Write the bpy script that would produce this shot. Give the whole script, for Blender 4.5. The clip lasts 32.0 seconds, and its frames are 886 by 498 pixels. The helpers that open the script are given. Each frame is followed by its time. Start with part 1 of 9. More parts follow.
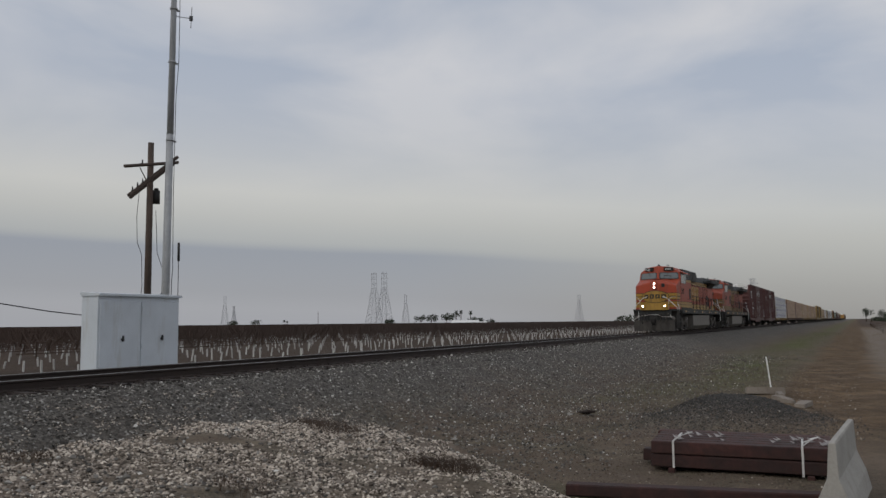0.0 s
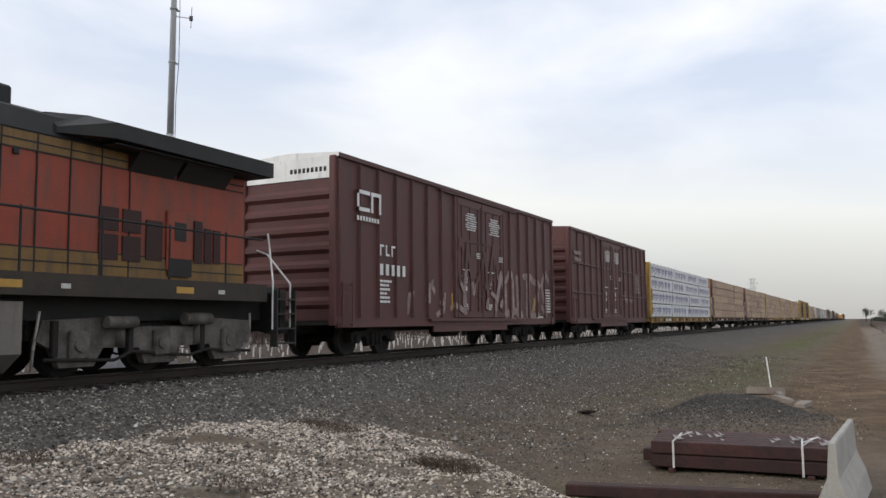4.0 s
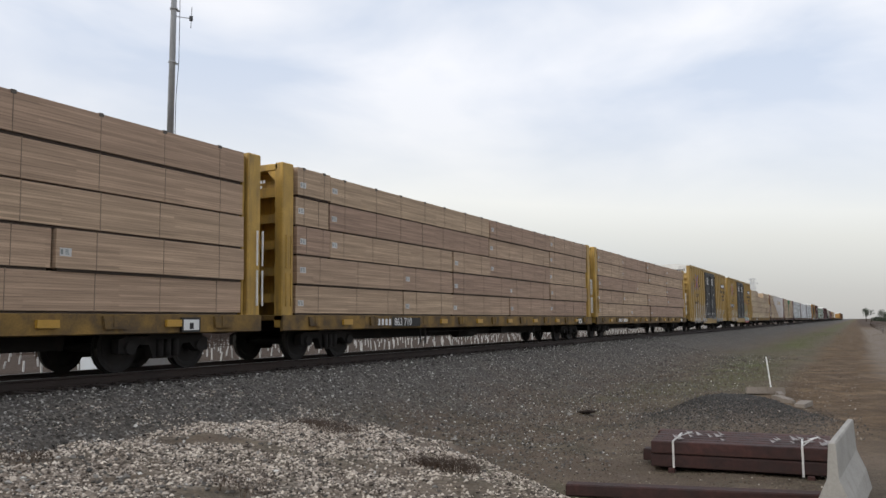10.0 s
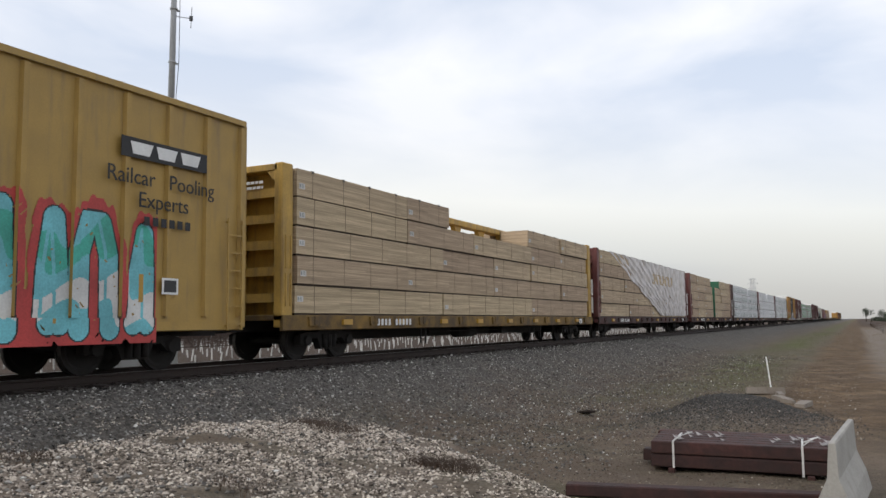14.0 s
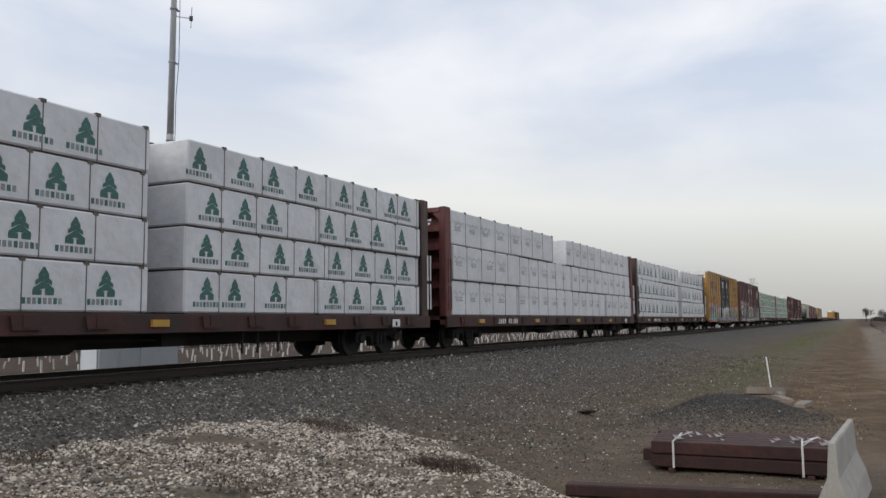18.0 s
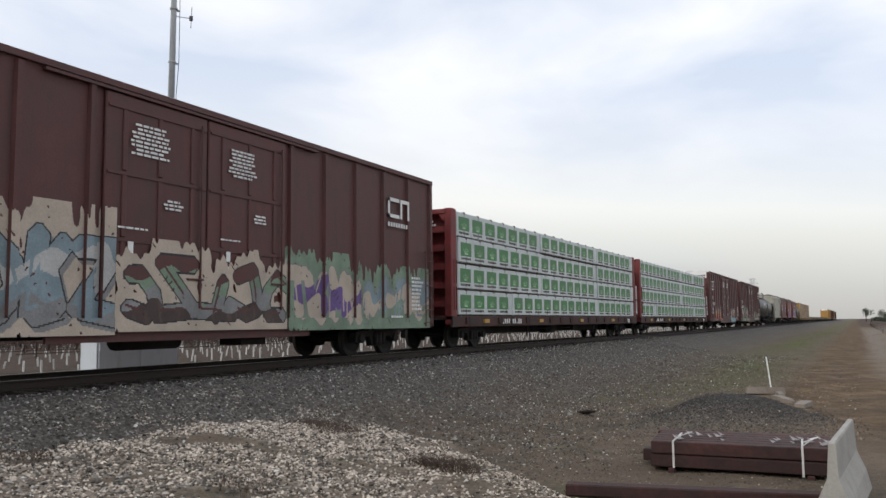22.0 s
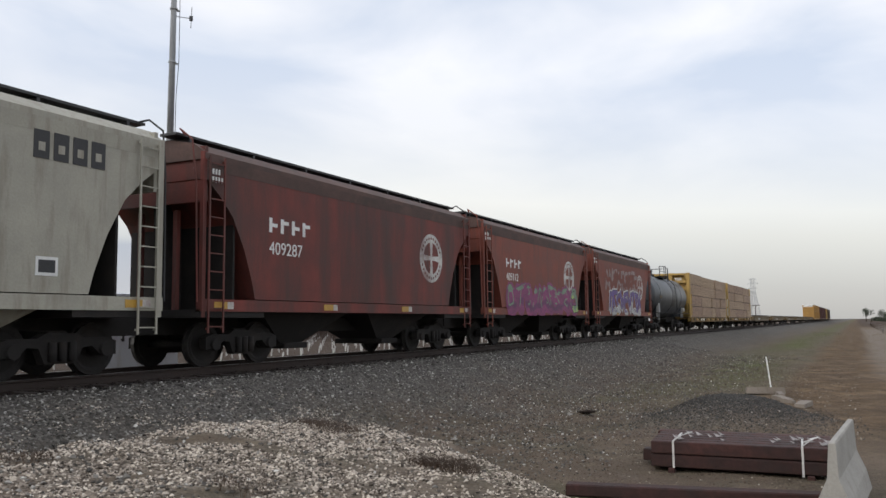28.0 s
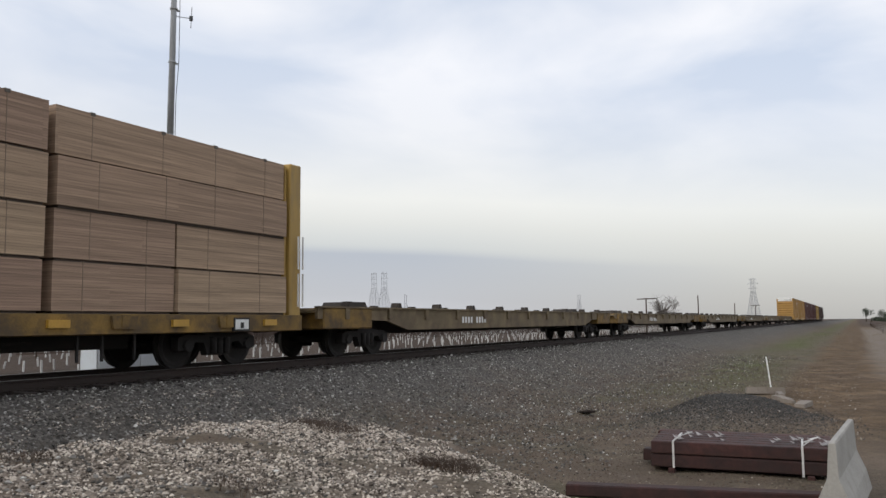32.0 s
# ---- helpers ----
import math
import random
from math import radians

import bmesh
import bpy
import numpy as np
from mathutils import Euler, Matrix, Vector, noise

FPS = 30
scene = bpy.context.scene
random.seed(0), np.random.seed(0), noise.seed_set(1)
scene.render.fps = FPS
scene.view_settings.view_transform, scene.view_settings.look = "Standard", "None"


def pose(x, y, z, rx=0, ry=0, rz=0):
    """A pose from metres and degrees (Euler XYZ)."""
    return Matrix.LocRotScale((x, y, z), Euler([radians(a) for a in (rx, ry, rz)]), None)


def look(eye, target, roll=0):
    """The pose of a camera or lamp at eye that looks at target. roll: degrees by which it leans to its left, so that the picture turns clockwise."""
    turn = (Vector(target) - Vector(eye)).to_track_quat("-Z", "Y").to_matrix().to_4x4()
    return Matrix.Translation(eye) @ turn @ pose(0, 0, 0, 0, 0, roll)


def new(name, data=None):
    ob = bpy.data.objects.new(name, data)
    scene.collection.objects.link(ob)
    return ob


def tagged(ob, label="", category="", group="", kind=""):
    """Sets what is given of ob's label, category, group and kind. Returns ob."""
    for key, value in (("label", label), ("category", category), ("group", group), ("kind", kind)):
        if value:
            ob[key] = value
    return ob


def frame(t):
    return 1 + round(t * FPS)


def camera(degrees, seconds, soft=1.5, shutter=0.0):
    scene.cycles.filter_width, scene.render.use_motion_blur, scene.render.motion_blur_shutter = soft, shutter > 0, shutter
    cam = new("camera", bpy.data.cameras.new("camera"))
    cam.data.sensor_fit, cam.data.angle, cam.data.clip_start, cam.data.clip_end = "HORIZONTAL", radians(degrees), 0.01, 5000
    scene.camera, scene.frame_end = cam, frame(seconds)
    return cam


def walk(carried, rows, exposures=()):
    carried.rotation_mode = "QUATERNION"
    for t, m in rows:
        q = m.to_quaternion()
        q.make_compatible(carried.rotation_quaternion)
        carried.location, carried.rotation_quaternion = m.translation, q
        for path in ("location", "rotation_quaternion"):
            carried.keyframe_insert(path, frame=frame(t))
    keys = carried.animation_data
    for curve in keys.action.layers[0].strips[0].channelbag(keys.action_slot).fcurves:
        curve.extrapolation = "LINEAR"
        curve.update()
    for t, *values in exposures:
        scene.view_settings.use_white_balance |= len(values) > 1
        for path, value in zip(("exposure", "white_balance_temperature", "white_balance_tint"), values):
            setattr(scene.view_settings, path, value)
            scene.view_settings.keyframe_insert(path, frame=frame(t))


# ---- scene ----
# ---- camera ----
cam = camera(57.09, 32.0)
EYE = (0.0, 0.0, 0.854)
YAW, PITCH, ROLL = radians(26.784), radians(5.164), -0.579
AIM = (math.cos(PITCH) * math.cos(YAW), math.cos(PITCH) * math.sin(YAW), EYE[2] + math.sin(PITCH))
STAND = look(EYE, AIM, ROLL)
walk(cam, [(0.0, STAND), (32.0, STAND)],
     exposures=[(0.0, -0.23), (1.6, -0.26), (2.1, -0.18), (2.8, 0.38), (3.4, 0.6), (4.2, 0.55), (6.0, 0.5), (13.0, 0.5), (14.0, 0.56), (16.5, 0.5),
                (18.0, 0.4), (19.0, 0.33), (20.0, 0.42), (21.0, 0.54), (22.0, 0.58), (23.0, 0.5), (24.0, 0.45), (25.0, 0.53), (28.0, 0.53), (32.0, 0.46)])

# ---- sky and sun: high overcast, sun low behind thin cloud ----
SUN_EL, SUN_AZ = radians(34), radians(162)  # azimuth from +X towards +Y
world = bpy.data.worlds.new("overcast_sky")
scene.world = world
world.use_nodes = True
wn, wl = world.node_tree.nodes, world.node_tree.links
wn.clear()


def wnode(kind, **kw):
    n = wn.new(kind)
    for k, val in kw.items():
        n.inputs[k].default_value = val
    return n


w_out = wn.new("ShaderNodeOutputWorld")
w_bg = wnode("ShaderNodeBackground", Strength=1.0)
w_sky = wn.new("ShaderNodeTexSky")
w_sky.sky_type = "NISHITA"
w_sky.sun_disc = False
w_sky.sun_elevation = SUN_EL
w_sky.sun_rotation = math.pi / 2 - SUN_AZ
w_dim = wn.new("ShaderNodeVectorMath")
w_dim.operation = "SCALE"
w_dim.inputs["Scale"].default_value = 0.07
wl.new(w_sky.outputs[0], w_dim.inputs[0])
w_co = wn.new("ShaderNodeTexCoord")
w_sep = wn.new("ShaderNodeSeparateXYZ")
wl.new(w_co.outputs["Generated"], w_sep.inputs[0])
# soft cloud sheets, drawn out along the horizon
w_map = wn.new("ShaderNodeMapping")
w_map.inputs["Scale"].default_value = (1.0, 1.0, 2.6)
w_map.inputs["Rotation"].default_value = (0, 0, 0.5)
w_map.inputs["Location"].default_value = (1.7, 0.4, 0.9)
wl.new(w_co.outputs["Generated"], w_map.inputs["Vector"])
w_n1 = wnode("ShaderNodeTexNoise", Scale=2.6, Detail=5.0, Roughness=0.5, Distortion=0.35)
wl.new(w_map.outputs[0], w_n1.inputs["Vector"])
w_r1 = wn.new("ShaderNodeValToRGB")
w_r1.color_ramp.elements[0].position, w_r1.color_ramp.elements[0].color = 0.37, (0.50, 0.555, 0.655, 1)
w_r1.color_ramp.elements[1].position, w_r1.color_ramp.elements[1].color = 0.61, (0.745, 0.75, 0.78, 1)
wl.new(w_n1.outputs["Fac"], w_r1.inputs[0])
# brightness by height over the horizon: haze, a dark far bank, a pale strip, the cloud deck
w_n2 = wnode("ShaderNodeTexNoise", Scale=1.6, Detail=3.0, Roughness=0.5)
wl.new(w_co.outputs["Generated"], w_n2.inputs["Vector"])
w_wob = wn.new("ShaderNodeMath")
w_wob.operation = "MULTIPLY_ADD"
w_wob.inputs[1].default_value = 0.03
wl.new(w_n2.outputs["Fac"], w_wob.inputs[0])
w_tilt = wn.new("ShaderNodeMath")
w_tilt.operation = "MULTIPLY_ADD"
w_tilt.inputs[1].default_value = -0.05
wl.new(w_sep.outputs["Y"], w_tilt.inputs[0])
wl.new(w_sep.outputs["Z"], w_tilt.inputs[2])
wl.new(w_tilt.outputs[0], w_wob.inputs[2])
w_r2 = wn.new("ShaderNodeValToRGB")
els = w_r2.color_ramp.elements
els[0].position, els[0].color = 0.0, (0.44, 0.45, 0.49, 1)
els[1].position, els[1].color = 1.0, (0.50, 0.55, 0.66, 1)
for pos, c in ((0.02, (0.40, 0.41, 0.45)), (0.070, (0.37, 0.39, 0.44)), (0.080, (0.50, 0.51, 0.51)),
               (0.14, (0.72, 0.705, 0.655)), (0.28, (0.60, 0.62, 0.67))):
    e = els.new(pos)
    e.color = (*c, 1)
wl.new(w_wob.outputs[0], w_r2.inputs[0])
# along the track's far end the bank is lost in pale haze
w_r3 = wn.new("ShaderNodeValToRGB")
els = w_r3.color_ramp.elements
els[0].position, els[0].color = 0.0, (0.35, 0.345, 0.34, 1)
els[1].position, els[1].color = 1.0, (0.50, 0.55, 0.66, 1)
for pos, c in ((0.05, (0.42, 0.415, 0.41)), (0.14, (0.66, 0.65, 0.61)), (0.28, (0.60, 0.62, 0.67))):
    e = els.new(pos)
    e.color = (*c, 1)
wl.new(w_wob.outputs[0], w_r3.inputs[0])
w_side = wn.new("ShaderNodeMapRange")
w_side.inputs["From Min"].default_value, w_side.inputs["From Max"].default_value = 0.10, 0.48
wl.new(w_sep.outputs["Y"], w_side.inputs["Value"])
w_bank = wn.new("ShaderNodeMix")
w_bank.data_type = "RGBA"
wl.new(w_side.outputs[0], w_bank.inputs["Factor"])
wl.new(w_r3.outputs[0], w_bank.inputs["A"])
wl.new(w_r2.outputs[0], w_bank.inputs["B"])
w_up = wn.new("ShaderNodeMapRange")
w_up.inputs["From Min"].default_value, w_up.inputs["From Max"].default_value = 0.11, 0.30
wl.new(w_wob.outputs[0], w_up.inputs["Value"])
w_mix = wn.new("ShaderNodeMix")
w_mix.data_type = "RGBA"
wl.new(w_up.outputs[0], w_mix.inputs["Factor"])
wl.new(w_bank.outputs["Result"], w_mix.inputs["A"])
wl.new(w_r1.outputs[0], w_mix.inputs["B"])
w_add = wn.new("ShaderNodeMix")
w_add.data_type = "RGBA"
w_add.inputs["Factor"].default_value = 0.12
wl.new(w_mix.outputs["Result"], w_add.inputs["A"])
wl.new(w_dim.outputs[0], w_add.inputs["B"])
wl.new(w_add.outputs["Result"], w_bg.inputs["Color"])
wl.new(w_bg.outputs[0], w_out.inputs["Surface"])

sun = new("sun", bpy.data.lights.new("sun", "SUN"))
sun.data.energy, sun.data.angle, sun.data.color = 0.9, radians(45), (1.0, 0.95, 0.88)
sun_to = Vector((math.cos(SUN_EL) * math.cos(SUN_AZ), math.cos(SUN_EL) * math.sin(SUN_AZ), math.sin(SUN_EL)))
sun.matrix_world = look(sun_to * 50, (0, 0, 0))

# ---- materials ----
def rgb(c):
    return (*c, 1.0)


def mat(name, col, rough=0.75, metal=0.0, var=0.22, scale=1.6, fine=30.0, bump=0.15, grime=None, grime_amt=0.5,
        streak=False, spread=0.0, fscale=None):
    """A painted, rusty or mineral surface: colour that varies at two scales, grime in patches or in streaks, fine relief."""
    m = bpy.data.materials.new(name)
    m.use_nodes = True
    nt = m.node_tree
    N, L = nt.nodes, nt.links
    b = N["Principled BSDF"]
    b.inputs["Metallic"].default_value = metal
    co = N.new("ShaderNodeTexCoord")
    info = N.new("ShaderNodeObjectInfo")
    shift = N.new("ShaderNodeVectorMath")
    shift.operation = "MULTIPLY_ADD"
    L.new(info.outputs["Random"], shift.inputs[0])
    shift.inputs[1].default_value = (17.0, 9.0, 5.0)
    L.new(co.outputs["Object"], shift.inputs[2])
    n1 = N.new("ShaderNodeTexNoise")
    n1.inputs["Scale"].default_value, n1.inputs["Detail"].default_value = scale, 6.0
    L.new(shift.outputs[0], n1.inputs["Vector"])
    n2 = N.new("ShaderNodeTexNoise")
    n2.inputs["Scale"].default_value, n2.inputs["Detail"].default_value = fine, 3.0
    L.new(shift.outputs[0], n2.inputs["Vector"])
    r = N.new("ShaderNodeMapRange")
    r.inputs["From Min"].default_value, r.inputs["From Max"].default_value = 0.3, 0.7
    r.inputs["To Min"].default_value, r.inputs["To Max"].default_value = 1 - var, 1 + var
    L.new(n1.outputs["Fac"], r.inputs["Value"])
    r2 = N.new("ShaderNodeMapRange")
    r2.inputs["From Min"].default_value, r2.inputs["From Max"].default_value = 0.3, 0.7
    r2.inputs["To Min"].default_value, r2.inputs["To Max"].default_value = 1 - var * 0.5, 1 + var * 0.5
    L.new(n2.outputs["Fac"], r2.inputs["Value"])
    mul = N.new("ShaderNodeMath")
    mul.operation = "MULTIPLY"
    L.new(r.outputs[0], mul.inputs[0])
    L.new(r2.outputs[0], mul.inputs[1])
    last = mul
    if spread:
        r3 = N.new("ShaderNodeMapRange")
        r3.inputs["To Min"].default_value, r3.inputs["To Max"].default_value = 1 - spread, 1 + spread
        L.new(info.outputs["Random"], r3.inputs["Value"])
        m3 = N.new("ShaderNodeMath")
        m3.operation = "MULTIPLY"
        L.new(mul.outputs[0], m3.inputs[0])
        L.new(r3.outputs[0], m3.inputs[1])
        last = m3
    base = N.new("ShaderNodeVectorMath")
    base.operation = "SCALE"
    base.inputs[0].default_value = col
    L.new(last.outputs[0], base.inputs["Scale"])
    colour = base.outputs[0]
    if grime:
        mp = N.new("ShaderNodeMapping")
        mp.inputs["Scale"].default_value = (2.6, 2.6, 0.35) if streak else (1.0, 1.0, 1.0)
        L.new(shift.outputs[0], mp.inputs["Vector"])
        g = N.new("ShaderNodeTexNoise")
        g.inputs["Scale"].default_value, g.inputs["Detail"].default_value = fscale or 1.9, 7.0
        g.inputs["Roughness"].default_value = 0.62
        L.new(mp.outputs[0], g.inputs["Vector"])
        gr = N.new("ShaderNodeMapRange")
        gr.inputs["From Min"].default_value, gr.inputs["From Max"].default_value = 0.62 - 0.3 * grime_amt, 0.78 - 0.2 * grime_amt
        gr.inputs["To Max"].default_value = min(0.9, 0.35 + grime_amt * 0.6)
        L.new(g.outputs["Fac"], gr.inputs["Value"])
        mx = N.new("ShaderNodeMix")
        mx.data_type = "RGBA"
        L.new(gr.outputs[0], mx.inputs["Factor"])
        L.new(colour, mx.inputs["A"])
        mx.inputs["B"].default_value = rgb(grime)
        colour = mx.outputs["Result"]
    L.new(colour, b.inputs["Base Color"])
    rr = N.new("ShaderNodeMapRange")
    rr.inputs["To Min"].default_value, rr.inputs["To Max"].default_value = max(0.05, rough - 0.12), min(1.0, rough + 0.12)
    L.new(n1.outputs["Fac"], rr.inputs["Value"])
    L.new(rr.outputs[0], b.inputs["Roughness"])
    if bump:
        bp = N.new("ShaderNodeBump")
        bp.inputs["Strength"].default_value, bp.inputs["Distance"].default_value = bump, 0.02
        L.new(n2.outputs["Fac"], bp.inputs["Height"])
        L.new(bp.outputs[0], b.inputs["Normal"])
    return m


def lumber_mat(name, col, dark):
    """Stacked board edges: thin rows with slightly different tints, faint dark joints, straps left out."""
    m = bpy.data.materials.new(name)
    m.use_nodes = True
    N, L = m.node_tree.nodes, m.node_tree.links
    b = N["Principled BSDF"]
    b.inputs["Roughness"].default_value = 0.8
    co = N.new("ShaderNodeTexCoord")
    sep = N.new("ShaderNodeSeparateXYZ")
    L.new(co.outputs["Object"], sep.inputs[0])
    info = N.new("ShaderNodeObjectInfo")
    rnd = N.new("ShaderNodeMath")
    rnd.operation = "MULTIPLY_ADD"
    rnd.inputs[1].default_value = 40.0
    L.new(info.outputs["Random"], rnd.inputs[0])
    L.new(sep.outputs["X"], rnd.inputs[2])
    cmb = N.new("ShaderNodeCombineXYZ")
    L.new(rnd.outputs[0], cmb.inputs["X"])
    L.new(sep.outputs["Z"], cmb.inputs["Y"])
    br = N.new("ShaderNodeTexBrick")
    br.offset, br.squash = 0.43, 1.0
    br.inputs["Scale"].default_value = 1.0
    br.inputs["Brick Width"].default_value, br.inputs["Row Height"].default_value = 4.3, 0.043
    br.inputs["Mortar Size"].default_value, br.inputs["Mortar Smooth"].default_value = 0.0018, 0.4
    br.inputs["Bias"].default_value = 0.0
    br.inputs["Color1"].default_value = rgb([c * 0.80 for c in col])
    br.inputs["Color2"].default_value = rgb([c * 1.13 for c in col])
    br.inputs["Mortar"].default_value = rgb(dark)
    L.new(cmb.outputs[0], br.inputs["Vector"])
    gm = N.new("ShaderNodeMapping")
    gm.inputs["Scale"].default_value = (0.5, 1.0, 26.0)
    L.new(co.outputs["Object"], gm.inputs["Vector"])
    gn = N.new("ShaderNodeTexNoise")
    gn.inputs["Scale"].default_value, gn.inputs["Detail"].default_value = 1.4, 8.0
    L.new(gm.outputs[0], gn.inputs["Vector"])
    rr = N.new("ShaderNodeMapRange")
    rr.inputs["From Min"].default_value, rr.inputs["From Max"].default_value = 0.28, 0.72
    rr.inputs["To Min"].default_value, rr.inputs["To Max"].default_value = 0.68, 1.24
    L.new(gn.outputs["Fac"], rr.inputs["Value"])
    rv = N.new("ShaderNodeMapRange")
    rv.inputs["To Min"].default_value, rv.inputs["To Max"].default_value = 0.86, 1.12
    L.new(info.outputs["Random"], rv.inputs["Value"])
    mm = N.new("ShaderNodeMath")
    mm.operation = "MULTIPLY"
    L.new(rr.outputs[0], mm.inputs[0])
    L.new(rv.outputs[0], mm.inputs[1])
    sc = N.new("ShaderNodeVectorMath")
    sc.operation = "SCALE"
    L.new(br.outputs["Color"], sc.inputs[0])
    L.new(mm.outputs[0], sc.inputs["Scale"])
    hs = N.new("ShaderNodeHueSaturation")
    rh = N.new("ShaderNodeMapRange")
    rh.inputs["To Min"].default_value, rh.inputs["To Max"].default_value = 0.488, 0.506
    L.new(info.outputs["Random"], rh.inputs["Value"])
    L.new(rh.outputs[0], hs.inputs["Hue"])
    L.new(sc.outputs[0], hs.inputs["Color"])
    L.new(hs.outputs["Color"], b.inputs["Base Color"])
    bp = N.new("ShaderNodeBump")
    bp.inputs["Strength"].default_value, bp.inputs["Distance"].default_value = 0.5, 0.008
    L.new(br.outputs["Fac"], bp.inputs["Height"])
    bp.invert = True
    L.new(bp.outputs[0], b.inputs["Normal"])
    return m


